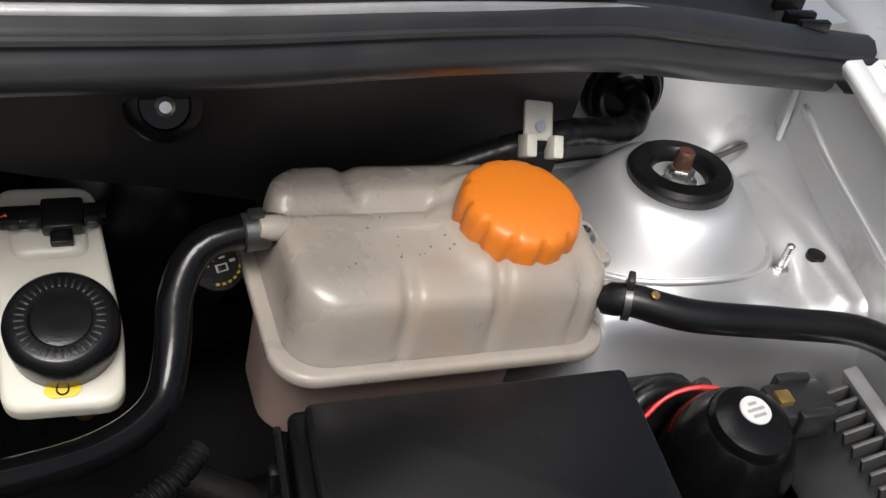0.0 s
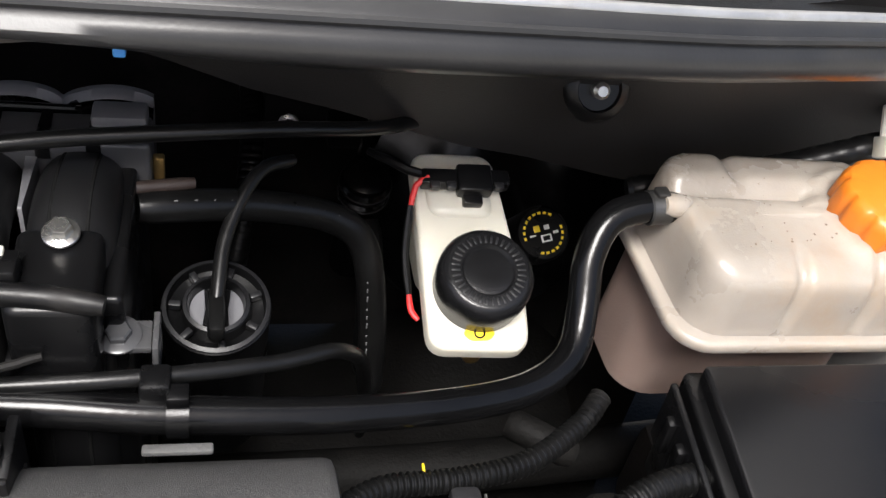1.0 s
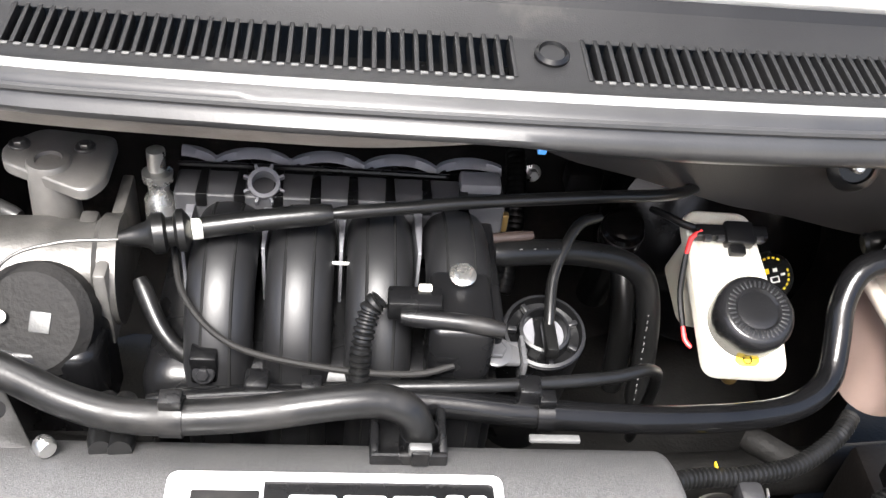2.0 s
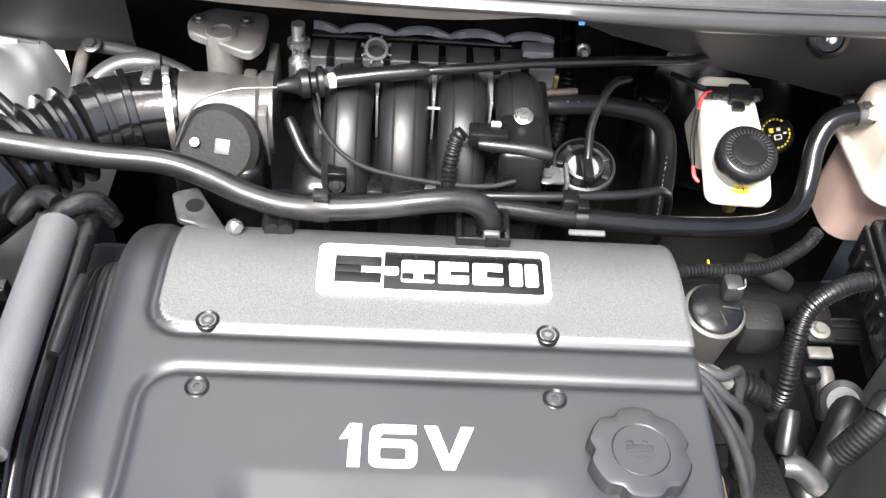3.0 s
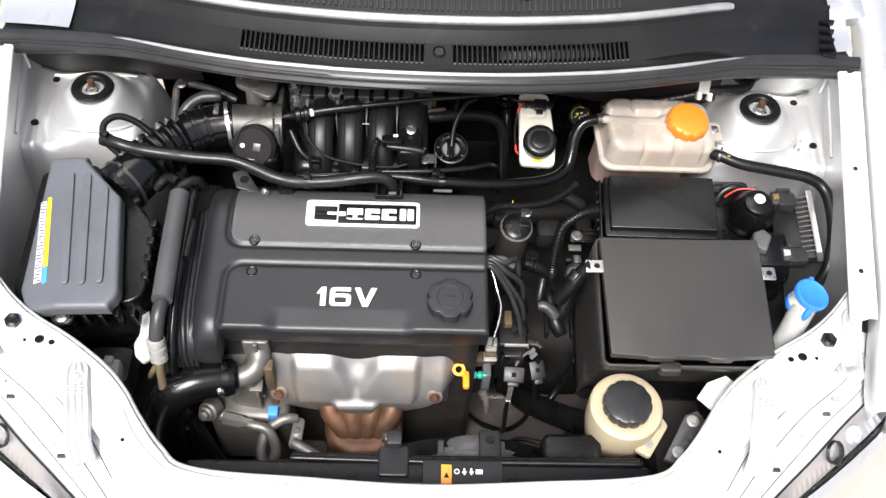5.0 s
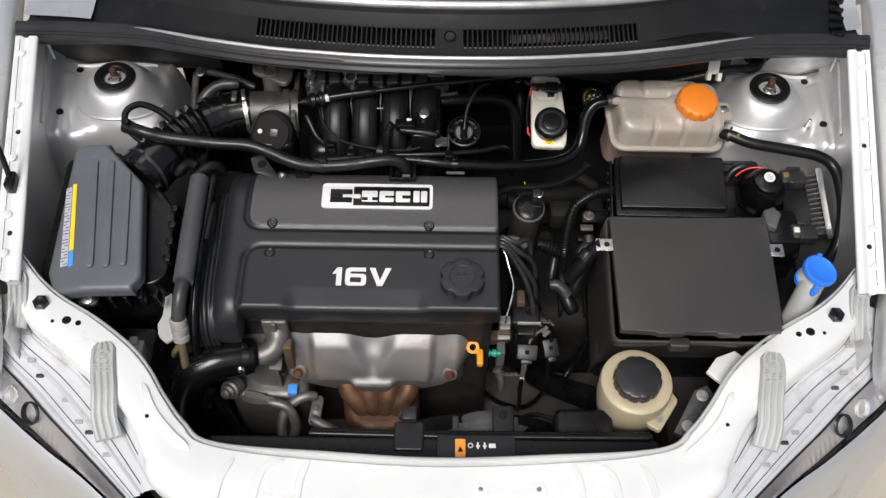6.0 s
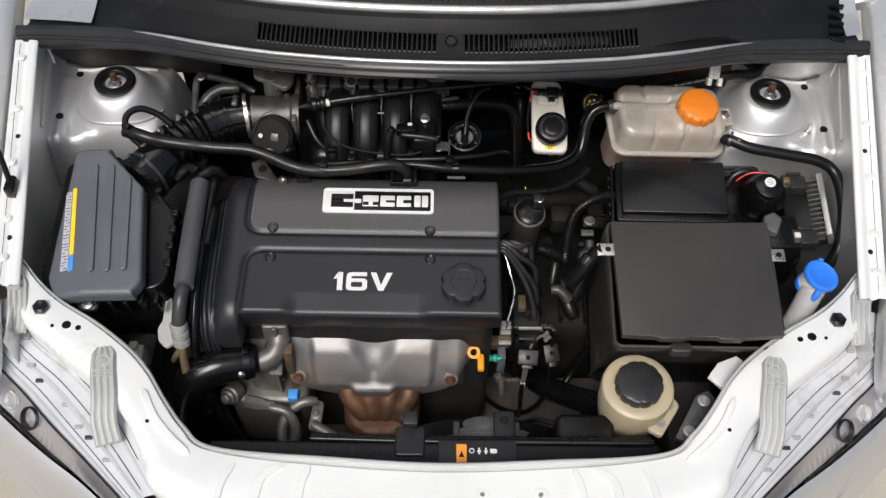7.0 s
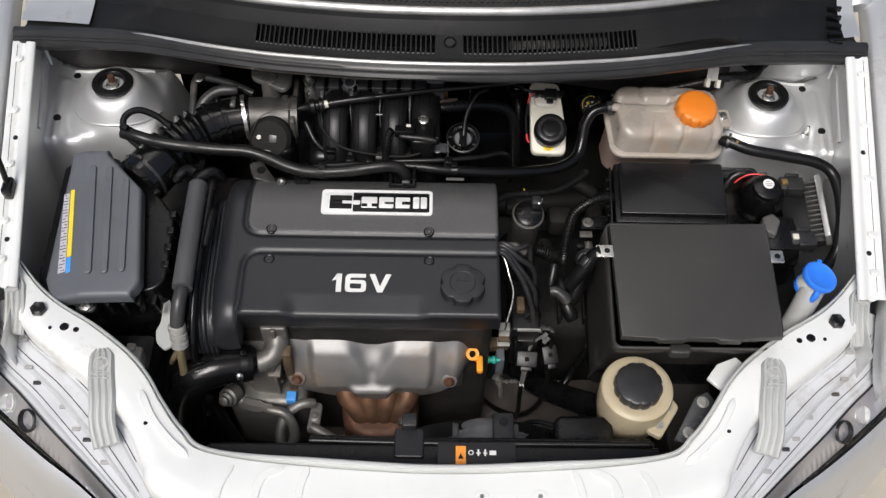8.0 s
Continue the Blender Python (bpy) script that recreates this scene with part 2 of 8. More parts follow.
def pillow(bm, x0, x1, y0, y1, z0, z1, r=0.01, edge=0.003, n=6, m=None, under=False):
    """A block with rounded corners in plan and a rounded top edge."""
    def at(i, z):
        return [Vector((x, y, z)) for x, y in rrect(x0 + i, x1 - i, y0 + i, y1 - i, r - i * 0.8, n)]
    rings = [at(edge * (1 - math.cos(radians(a))), z0 + edge * (1 - math.sin(radians(a)))) for a in (0, 45)] if under else []
    rings = rings[::-1] if under else [at(0, z0)]
    if under:
        rings = [at(edge, z0), at(edge * 0.3, z0 + edge * 0.3), at(0, z0 + edge)]
    rings += [at(edge * (1 - math.cos(radians(a))), z1 - edge * (1 - math.sin(radians(a)))) for a in (0, 30, 60, 90)]
    if m is not None:
        rings = [[m @ c for c in q] for q in rings]
    ring_faces(bm, rings)
    return bm


def prism(bm, pts, z0, z1, edge=0.003, m=None):
    """Extruded convex outline (anticlockwise), with a rounded top edge."""
    c = Vector((sum(p[0] for p in pts) / len(pts), sum(p[1] for p in pts) / len(pts)))

    def inset(d):
        out = []
        for p in pts:
            v = Vector(p) - c
            out.append(Vector(p) - v.normalized() * d)
        return out
    rings = [[Vector((p[0], p[1], z0)) for p in pts]]
    for a in (0, 30, 60, 90):
        q = inset(edge * 1.3 * (1 - math.cos(radians(a))))
        rings.append([Vector((p.x, p.y, z1 - edge * (1 - math.sin(radians(a))))) for p in q])
    if m is not None:
        rings = [[m @ k for k in q] for q in rings]
    ring_faces(bm, rings)
    return bm


def rounded(pts, r, n=5):
    """Rounds the corners of an outline."""
    out = []
    k = len(pts)
    for i in range(k):
        p, a, b = Vector(pts[i]), Vector(pts[i - 1]), Vector(pts[(i + 1) % k])
        d = min(r, (a - p).length * 0.45, (b - p).length * 0.45)
        s, e = p + (a - p).normalized() * d, p + (b - p).normalized() * d
        for j in range(n + 1):
            t = j / n
            out.append(tuple(s * (1 - t) ** 2 + p * 2 * t * (1 - t) + e * t * t))
    return out


def axis_m(center, direction=(0, 0, 1)):
    return Matrix.Translation(center) @ Vector(direction).to_track_quat("Z", "Y").to_matrix().to_4x4()


def lathe(bm, prof, center, direction=(0, 0, 1), n=32, lobes=0, depth=0.0, cap0=True, cap1=True):
    """Turned body; prof is (radius, height) from the bottom up. lobes: scallops round the rim."""
    m = axis_m(center, direction)
    rings = []
    top = max(r for r, z in prof)
    for r, z in prof:
        ring = []
        for i in range(n):
            a = 2 * math.pi * i / n
            k = 1 - depth * max(0.0, math.cos(lobes * a)) ** 2 * (r / top) ** 8 if lobes else 1
            ring.append(m @ Vector((r * k * math.cos(a), r * k * math.sin(a), z)))
        rings.append(ring)
    ring_faces(bm, rings, cap0=cap0, cap1=cap1)
    return bm


def spline(pts, step):
    P = [Vector(p) for p in pts]
    if len(P) < 3:
        k = max(1, int((P[1] - P[0]).length / step))
        return [P[0].lerp(P[1], i / k) for i in range(k + 1)]
    P = [P[0] * 2 - P[1]] + P + [P[-1] * 2 - P[-2]]
    out = []
    for i in range(1, len(P) - 2):
        a, b, c, d = P[i - 1:i + 3]
        k = max(2, int((c - b).length / step))
        for j in range(k):
            t = j / k
            out.append(0.5 * (2 * b + (c - a) * t + (2 * a - 5 * b + 4 * c - d) * t * t + (3 * b - a - 3 * c + d) * t ** 3))
    out.append(P[-2])
    return out


def tube(bm, pts, r, n=14, step=0.006, ribs=0.0, pitch=0.004, r1=None, round_end=True, squash=1.0):
    """A hose along a smooth line; ribs: depth of the corrugation."""
    if ribs:
        step = pitch / 4
    line = spline(pts, step)
    t = (line[1] - line[0]).normalized()
    up = Vector((0, 0, 1)) if abs(t.z) < 0.9 else Vector((1, 0, 0))
    u = (up - t * up.dot(t)).normalized()
    rings, run = [], 0.0
    for i, p in enumerate(line):
        q = line[min(i + 1, len(line) - 1)] - line[max(i - 1, 0)]
        t = q.normalized()
        u = (u - t * u.dot(t)).normalized()
        v = t.cross(u)
        if i:
            run += (p - line[i - 1]).length
        k = r if r1 is None else r + (r1 - r) * i / (len(line) - 1)
        if ribs:
            k += ribs * (0.5 if math.cos(2 * math.pi * run / pitch) > -0.2 else -0.5)
        if round_end and i in (0, len(line) - 1):
            k *= 0.8
        rings.append([p + (u * math.cos(2 * math.pi * j / n) * squash + v * math.sin(2 * math.pi * j / n)) * k for j in range(n)])
    ring_faces(bm, rings)
    return bm


def field(bm, x0, x1, y0, y1, step, fz):
    """A surface z = fz(x, y); cells where fz gives None stay open."""
    nx, ny = max(2, int(round((x1 - x0) / step))), max(2, int(round((y1 - y0) / step)))
    vs = {}
    for i in range(nx + 1):
        for j in range(ny + 1):
            x, y = x0 + (x1 - x0) * i / nx, y0 + (y1 - y0) * j / ny
            z = fz(x, y)
            if z is not None:
                vs[i, j] = bm.verts.new((x, y, z))
    for i in range(nx):
        for j in range(ny):
            q = [vs.get(k) for k in ((i, j), (i + 1, j), (i + 1, j + 1), (i, j + 1))]
            if None not in q:
                bm.faces.new(q)
    return bm


def sheet(bm, f, nu, nv):
    """A surface from f(u, v), both from 0 to 1."""
    vs = [[bm.verts.new(f(i / nu, j / nv)) for j in range(nv + 1)] for i in range(nu + 1)]
    for i in range(nu):
        for j in range(nv):
            bm.faces.new((vs[i][j], vs[i + 1][j], vs[i + 1][j + 1], vs[i][j + 1]))
    return bm


def sd(x, y, x0, x1, y0, y1, r):
    """How far inside a rounded rectangle a place is (minus: outside)."""
    qx, qy = abs(x - (x0 + x1) / 2) - (x1 - x0) / 2 + r, abs(y - (y0 + y1) / 2) - (y1 - y0) / 2 + r
    return r - math.hypot(max(qx, 0), max(qy, 0)) - min(max(qx, qy), 0)


def ease(a, b, v):
    t = min(1, max(0, (v - a) / (b - a)))
    return t * t * (3 - 2 * t)


def along(pts, t):
    """A place on a broken line, t from 0 to 1 by number of points, smoothed."""
    k = len(pts) - 1
    i = min(int(t * k), k - 1)
    f = t * k - i
    a, b, c, d = (Vector(pts[max(0, min(k, q))]) for q in (i - 1, i, i + 1, i + 2))
    return 0.5 * (2 * b + (c - a) * f + (2 * a - 5 * b + 4 * c - d) * f * f + (3 * b - a - 3 * c + d) * f ** 3)


def hexbolt(name, parent, at, direction=(0, 0, 1), r=0.006, h=0.005, material=None, flange=1.7, label=""):
    bm = B()
    if flange:
        lathe(bm, [(r * flange, 0), (r * flange, 0.0012), (r * flange * 0.9, 0.0018)], at, direction, 20)
    lathe(bm, [(r, 0.001), (r, h * 0.85), (r * 0.86, h)], at, direction, 6)
    return part(name, bm, material or STEEL, parent, label)


def letters(text, size, at, turn, material, parent, name, wide=1.0, bold=0.0, thick=0.0006, label=""):
    cu = bpy.data.curves.new("text", "FONT")
    cu.body, cu.size, cu.extrude, cu.offset, cu.align_x, cu.align_y = text, size, thick, bold, "CENTER", "CENTER"
    tmp = new("text", cu)
    bpy.context.view_layer.update()
    me = bpy.data.meshes.new_from_object(tmp.evaluated_get(bpy.context.evaluated_depsgraph_get()))
    me.transform(Matrix.Translation(at) @ turn @ Matrix.Diagonal((wide, 1, 1, 1)))
    bpy.data.objects.remove(tmp)
    bpy.data.curves.remove(cu)
    me.materials.clear()
    me.materials.append(material)
    ob = new(name, me)
    ob.parent = parent
    ob.matrix_parent_inverse = Matrix.Translation(-ORIGIN.get(parent, Vector((0, 0, 0))))
    return tagged(ob, label)


def clamp(name, parent, at, direction, r, w=0.008, material=None, label=""):
    """A hose clamp: a band with a screw housing."""
    bm = B()
    lathe(bm, [(r, -w / 2), (r + 0.0012, -w / 2), (r + 0.0012, w / 2), (r, w / 2)], at, direction, 28, cap0=False, cap1=False)
    m = axis_m(at, direction)
    box(bm, (-0.005, r, -w / 2), (0.005, r + 0.007, w / 2), 0.001, m)
    return part(name, bm, material or STEEL, parent, label)


def box(bm, lo, hi, edge=0.002, m=None):
    """A block with all edges bevelled."""
    tmp = bmesh.new()
    bmesh.ops.create_cube(tmp, size=1)
    lo, hi = Vector(lo), Vector(hi)
    for v in tmp.verts:
        v.co = Vector([(lo[k] + hi[k]) / 2 + v.co[k] * (hi[k] - lo[k]) for k in range(3)])
    if edge:
        bmesh.ops.bevel(tmp, geom=tmp.edges[:], offset=edge, segments=2, profile=0.5, affect="EDGES")
    tmp.verts.index_update()
    vs = [bm.verts.new(m @ v.co if m is not None else v.co) for v in tmp.verts]
    for f in tmp.faces:
        bm.faces.new([vs[v.index] for v in f.verts])
    tmp.free()
    return bm


# ---- ground ----
bm = B()
sheet(bm, lambda u, v: Vector(((u - 0.5) * 600, (v - 0.5) * 600, 0)), 12, 12)
tagged(part("ground", bm, CONCRETE, None), "beige dusty concrete ground under the parked car", "ground", kind="structure")

# ---- car body ----
car = thing("car_body", (0, 0.3, 0.0), "silver car body with an open engine bay, parked on concrete", "car")

# upper panel over the radiator, from one headlamp round the front to the other
INNER = [(0.648, 0.250), (0.610, 0.208), (0.569, 0.175), (0.512, 0.142), (0.456, 0.101), (0.423, 0.066), (0.394, 0.024), (0.360, -0.016),
         (0.318, -0.043), (0.175, -0.052), (0.0, -0.060)]
OUTER = [(0.668, 0.205), (0.640, 0.160), (0.617, 0.132), (0.570, 0.095), (0.515, 0.054), (0.464, 0.011), (0.434, -0.030), (0.412, -0.072),
         (0.384, -0.115), (0.230, -0.190), (0.0, -0.205)]
inner = [(-x, y) for x, y in INNER] + INNER[-2::-1]
outer = [(-x, y) for x, y in OUTER] + OUTER[-2::-1]


def panel_z(x):
    return 0.825 + 0.032 * ease(0.2, 0.6, abs(x))


PROFILE = [(-0.004, -0.045), (-0.002, -0.012), (0.0, -0.003), (0.025, 0.0), (0.060, 0.001), (0.066, -0.010), (0.074, -0.013), (0.098, -0.013), (0.110, 0.0),
           (0.3, 0.002), (0.6, 0.002), (0.86, 0.0), (0.93, -0.004), (0.985, -0.010), (1.0, -0.05)]


def panel_at(u, v):
    k = v * (len(PROFILE) - 1)
    i = min(int(k), len(PROFILE) - 2)
    w, dz = PROFILE[i]
    w1, dz1 = PROFILE[i + 1]
    w, dz = w + (w1 - w) * (k - i), dz + (dz1 - dz) * (k - i)
    a, b = along(inner, u), along(outer, u)
    p = a.lerp(b, w)
    return Vector((p.x, p.y, panel_z(p.x) + dz))


bm = B()
sheet(bm, panel_at, 160, len(PROFILE) - 1)
support = part("radiator_support", bm, PANEL, car, "silver painted radiator support panel", 50)


def on_panel(x, y):
    return Vector((x, y, panel_z(x)))


def ridge(name, pts, r, parent, material, h=0.5):
    """A low pressed rib."""
    bm = B()
    line = spline(pts, 0.006)
    rings = []
    for i, p in enumerate(line):
        t = (line[min(i + 1, len(line) - 1)] - line[max(i - 1, 0)]).normalized()
        s = Vector((t.y, -t.x, 0)).normalized()
        f = min(1, min(i, len(line) - 1 - i) / 2 + 0.3)
        rings.append([p + s * r * f * c + Vector((0, 0, r * h * f * d)) for c, d in ((1, -0.2), (0.9, 0.5), (0.74, 1), (-0.74, 1), (-0.9, 0.5), (-1, -0.2))])
    ring_faces(bm, rings, closed=False, cap0=True, cap1=True)
    return part(name, bm, material, parent)


for s in (-1, 1):
    ridge("pressed_rib", [on_panel(s * x, y) + Vector((0, 0, 0.001)) for x, y in ((0.428, 0.037), (0.405, -0.005), (0.376, -0.037), (0.348, -0.060))], 0.0058, support, PANEL, 0.9)
    ridge("pressed_rib", [on_panel(s * x, y) + Vector((0, 0, 0.001)) for x, y in ((0.215, -0.068), (0.245, -0.088), (0.255, -0.14))], 0.007, support, PANEL, 0.55)
    # rubber stop for the bonnet, on a washer
    bm = B()
    at = on_panel(s * 0.597, 0.158)
    lathe(bm, [(0.019, -0.002), (0.019, 0.001), (0.016, 0.002)], at, n=28)
    part("stop_seat", bm, PANEL, support)
    bm = B()
    lathe(bm, [(0.010, 0), (0.012, 0.004), (0.012, 0.010), (0.008, 0.012), (0.004, 0.010)], at, n=6)
    stop = part("bonnet_stop", bm, RUBBER, support, "black hexagonal rubber bonnet stop")
    for hx, hy, hr in ((0.575, 0.130, 0.0022), (0.555, 0.132, 0.0055), (0.537, 0.128, 0.0036), (0.413, -0.0135, 0.0024), (0.289, -0.0765, 0.0030)):
        bm = B()
        lathe(bm, [(hr * 1.35, -0.001), (hr * 1.35, 0.0015), (hr, 0.003), (hr * 0.92, 0.0025)], on_panel(s * hx, hy), n=20)
        part("hole", bm, BLACK, support)
for hx, hy in ((0.061, -0.108), (0.142, -0.107)):
    bm = B()
    lathe(bm, [(0.011, -0.001), (0.011, 0.002), (0.008, 0.003), (0.004, 0.002)], on_panel(hx, hy) , n=20)
    part("boss", bm, PANEL, support)
    hexbolt("screw", support, on_panel(hx, hy) + Vector((0, 0, 0.002)), r=0.0035, h=0.003, flange=0)
for hx in (-0.30, -0.19, 0.20, 0.30):
    ridge("pressed_rib", [on_panel(hx * 0.95, -0.068) + Vector((0, 0, 0.001)), on_panel(hx, -0.10) + Vector((0, 0, 0.001)), on_panel(hx * 1.02, -0.16) + Vector((0, 0, 0.001))], 0.006, support, PANEL, 0.6)

# inner wings: bolted flange, apron and strut tower plate on either side


def flange_line(y):
    """Inner and outer x of the wing flange, and its height."""
    t = (y - 0.18) / 0.45
    return 0.634 + 0.056 * t, 0.674 + 0.052 * t, 0.872 + 0.066 * t


STRUT = Vector((0.570, 0.604, 0.866))


def tower(x, y):
    """Height of the strut tower plate; x counted outwards."""
    z = 0.818 + 0.013 * math.exp(-((x - 0.668 + 0.05 * max(0.0, 0.60 - y)) / 0.011) ** 2) * ease(0.664, 0.650, y)
    d = math.hypot(x - STRUT.x, y - STRUT.y)
    dome = 0.046 * (1 - ease(0.040, 0.082, d)) + 0.006 * (1 - ease(0.085, 0.10, d))
    fall = 0.28 * ease(0.0, 0.085, 0.500 - x) + 0.26 * ease(0.0, 0.075, 0.534 - 0.22 * max(0.0, x - 0.60) - y)
    rise = 0.05 * ease(0.655, 0.72, x) ** 1.5
    return z + dome - fall + rise


for s in (-1, 1):
    bm = B()
    field(bm, 0.452, 0.735, 0.430, 0.692, 0.005, lambda x, y: tower(x, y))
    for v in bm.verts:
        v.co.x *= s
    plate = part("strut_tower", bm, SILVER, car, "silver painted strut tower plate", 60)
    # rubber mount and piston rod nut
    c = Vector((s * STRUT.x, STRUT.y, 0.8655))
    tilt = Vector((-s * 0.03, 0.05, 1))
    bm = B()
    lathe(bm, [(0.026, -0.004), (0.031, 0.0), (0.0345, 0.004), (0.0350, 0.010), (0.0325, 0.0135), (0.0225, 0.0145), (0.0190, 0.011), (0.0180, 0.003), (0.010, 0.002)], c, tilt, 40)
    mount = part("strut_mount", bm, RUBBER, plate, "black rubber strut top mount")
    bm = B()
    lathe(bm, [(0.0125, 0.001), (0.0125, 0.004), (0.011, 0.005)], c, tilt, 28)
    lathe(bm, [(0.0092, 0.004), (0.0092, 0.012), (0.008, 0.0135)], c, tilt, 6)
    part("nut", bm, STEEL, plate)
    bm = B()
    lathe(bm, [(0.006, 0.012), (0.006, 0.024), (0.005, 0.026)], c, tilt, 16)
    part("rod_end", bm, RUST, plate)
    # pressed lip round the dome, sealed seams against the firewall and the wing
    bm = B()
    arc = [math.radians(a) for a in range(196, 346, 10)]
    tube(bm, [(s * (STRUT.x + 0.079 * math.cos(a)), STRUT.y + 0.066 * math.sin(a), tower(STRUT.x + 0.079 * math.cos(a), STRUT.y + 0.066 * math.sin(a)) + 0.0005) for a in arc], 0.0024, 10)
    part("pressed_lip", bm, SILVER, plate)
    bm = B()
    tube(bm, [(s * x, 0.6865, tower(x, 0.6865) + 0.001) for x in (0.500, 0.53, 0.56, 0.59, 0.62, 0.65, 0.685)], 0.0022, 8)
    part("seam_sealer", bm, TAPE, plate, "grey seam sealer")
    bm = B()
    tube(bm, [(s * x, 0.6825, tower(x, 0.6825) + 0.001) for x in (0.520, 0.55, 0.58, 0.61, 0.64, 0.665)], 0.0028, 8)
    part("seam_edge", bm, PANEL, plate)
    bm = B()
    tube(bm, [(s * 0.6985, 0.678, 0.912), (s * 0.6980, 0.674, 0.885), (s * 0.6960, 0.669, 0.850)], 0.0024, 8)
    part("wing_seam", bm, PANEL, plate)
    bm = B()
    tube(bm, [(s * 0.6975, 0.661, 0.885), (s * 0.6905, 0.608, 0.874), (s * 0.6850, 0.563, 0.868), (s * 0.678, 0.51, 0.862)], 0.0034, 10)
    part("wing_fold", bm, SILVER, plate)
    # holes and studs of the plate
    for hx, hy in ((0.660, 0.672), (0.668, 0.560)):
        bm = B()
        lathe(bm, [(0.0065, -0.002), (0.0065, 0.0012), (0.005, 0.0014)], (s * hx, hy, tower(hx, hy)), n=18)
        part("hole", bm, RUBBER, plate)
    bm = B()
    lathe(bm, [(0.006, 0), (0.006, 0.003), (0.003, 0.004), (0.003, 0.022), (0.002, 0.023)], (s * 0.640, 0.557, tower(0.640, 0.557)), n=12)
    if s > 0:
        part("stud", bm, STEEL, plate)
    else:
        bm.free()
    # wing flange: flat strip with a rolled inner edge
    bm = B()

    def flange_at(u, v, s=s):
        y = 0.19 + 0.445 * u
        a, b, z = flange_line(y)
        q = [(0.004, -0.012), (0.001, -0.010), (-0.002, -0.004), (0.0, 0.0), (0.012, 0.001), (0.016, -0.004), (0.022, -0.004), (0.026, 0.001), (b - a, 0.0), (b - a + 0.004, -0.010)]
        k = v * (len(q) - 1)
        i = min(int(round(k)), len(q) - 1)
        return Vector((s * (a + q[i][0]), y, z + q[i][1]))
    sheet(bm, flange_at, 40, 9)
    wing = part("wing_flange", bm, PANEL, car, "silver painted inner wing flange", 60)
    for y in (0.60, 0.50, 0.40, 0.30, 0.235):
        a, b, z = flange_line(y)
        hexbolt("bolt", wing, (s * (a + b) / 2 + s * 0.006, y, z), r=0.0042, h=0.003, material=PANEL)
    for off, r in ((0.0135, 0.0011), (0.027, 0.0014)):
        bm = B()
        tube(bm, [(s * (flange_line(y)[0] + off), y, flange_line(y)[2] + 0.0008 - (0.004 if off < 0.02 else 0.001)) for y in (0.20, 0.28, 0.36, 0.44, 0.52, 0.60, 0.63)], r, 6)
        part("flange_seam", bm, BATGREY, wing)
    for y in (0.45, 0.27):
        bm = B()
        lathe(bm, [(0.0042, -0.002), (0.0042, 0.0012), (0.0032, 0.0014)], (s * (flange_line(y)[0] + 0.020), y, flange_line(y)[2] - 0.004), n=14)
        part("flange_hole", bm, DARK, wing)
    # apron between flange and tower
    bm = B()

    def apron_at(u, v, s=s):
        y = 0.10 + 0.62 * u
        a, b, z = flange_line(max(y, 0.19))
        top, low = Vector((a + 0.004, 0, min(z - 0.012, 0.918))), Vector((a + 0.010, 0, 0.52))
        p = top.lerp(low, v)
        return Vector((s * p.x, y, p.z))
    sheet(bm, apron_at, 40, 8)
    part("inner_wing", bm, SILVER, car, "silver painted inner wing")
    # outer skin of the wing
    bm = B()

    def wing_at(u, v, s=s):
        y = 0.06 + 0.80 * u
        a, b, z = flange_line(max(0.19, y))
        front = 1 - ease(0.06, 0.24, y)
        q = [(0.010, -0.050), (0.012, -0.026), (0.018, -0.018), (0.05, -0.012), (0.09, -0.025), (0.12, -0.07), (0.135, -0.16), (0.14, -0.35), (0.12, -0.60)]
        i = int(round(v * (len(q) - 1)))
        return Vector((s * (b + q[i][0] * (1 - 0.60 * front) - 0.02 * front), y, z + q[i][1] - 0.03 * front))
    sheet(bm, wing_at, 40, 8)
    part("wing", bm, SILVER, car, "silver painted outer wing skin", 60)

    # headlamp: housing shelf, clear lens, reflector behind it
    top_in = [(0.640, 0.215), (0.604, 0.150), (0.510, 0.080), (0.440, 0.010), (0.404, -0.050), (0.376, -0.105)]
    top_out = [(0.752, 0.190), (0.682, 0.108), (0.622, 0.053), (0.570, 0.003), (0.508, -0.052), (0.440, -0.114)]
    low_out = [(0.795, 0.158), (0.712, 0.078), (0.645, 0.022), (0.584, -0.024), (0.525, -0.064), (0.455, -0.120)]
    bm = B()

    def shelf_at(u, v, s=s):
        a, b = along(top_in, u), along(top_out, u)
        p = a.lerp(b, v)
        z = 0.815 - 0.022 * v - 0.004 * (0.5 + 0.5 * math.cos(v * 22)) ** 6 - 0.010 * ease(0.62, 0.66, v) - (0.03 if v == 0 else 0)
        return Vector((s * p.x, p.y, z))
    sheet(bm, shelf_at, 40, 44)
    lamp = part("headlamp", bm, HOUSING, car, "grey headlamp housing with ribbed top")
    bm = B()

    def lens_at(u, v, s=s):
        a, b = along(top_out, u), along(low_out, u)
        p = a.lerp(b, math.sin(v * math.pi / 2))
        return Vector((s * p.x, p.y, 0.787 - 0.042 * (1 - math.cos(v * math.pi / 2))))
    sheet(bm, lens_at, 40, 12)
    for f in bm.faces[:]:
        f.normal_update()
    part("lens", bm, LENS, lamp, "clear headlamp lens").visible_shadow = False
    bm = B()

    def back_at(u, v, s=s):
        a, b = along(top_out, u), along(low_out, u)
        p = a.lerp(b, 0.82 * v)
        dip = 0.03 * math.sin(math.pi * v) * (0.5 + 0.5 * math.sin(u * 9)) + 0.0014 * math.sin(u * 220) * ease(0.45, 0.6, v)
        return Vector((s * p.x, p.y, 0.777 - 0.02 * v - 0.018 * v * v - dip * 0.5))
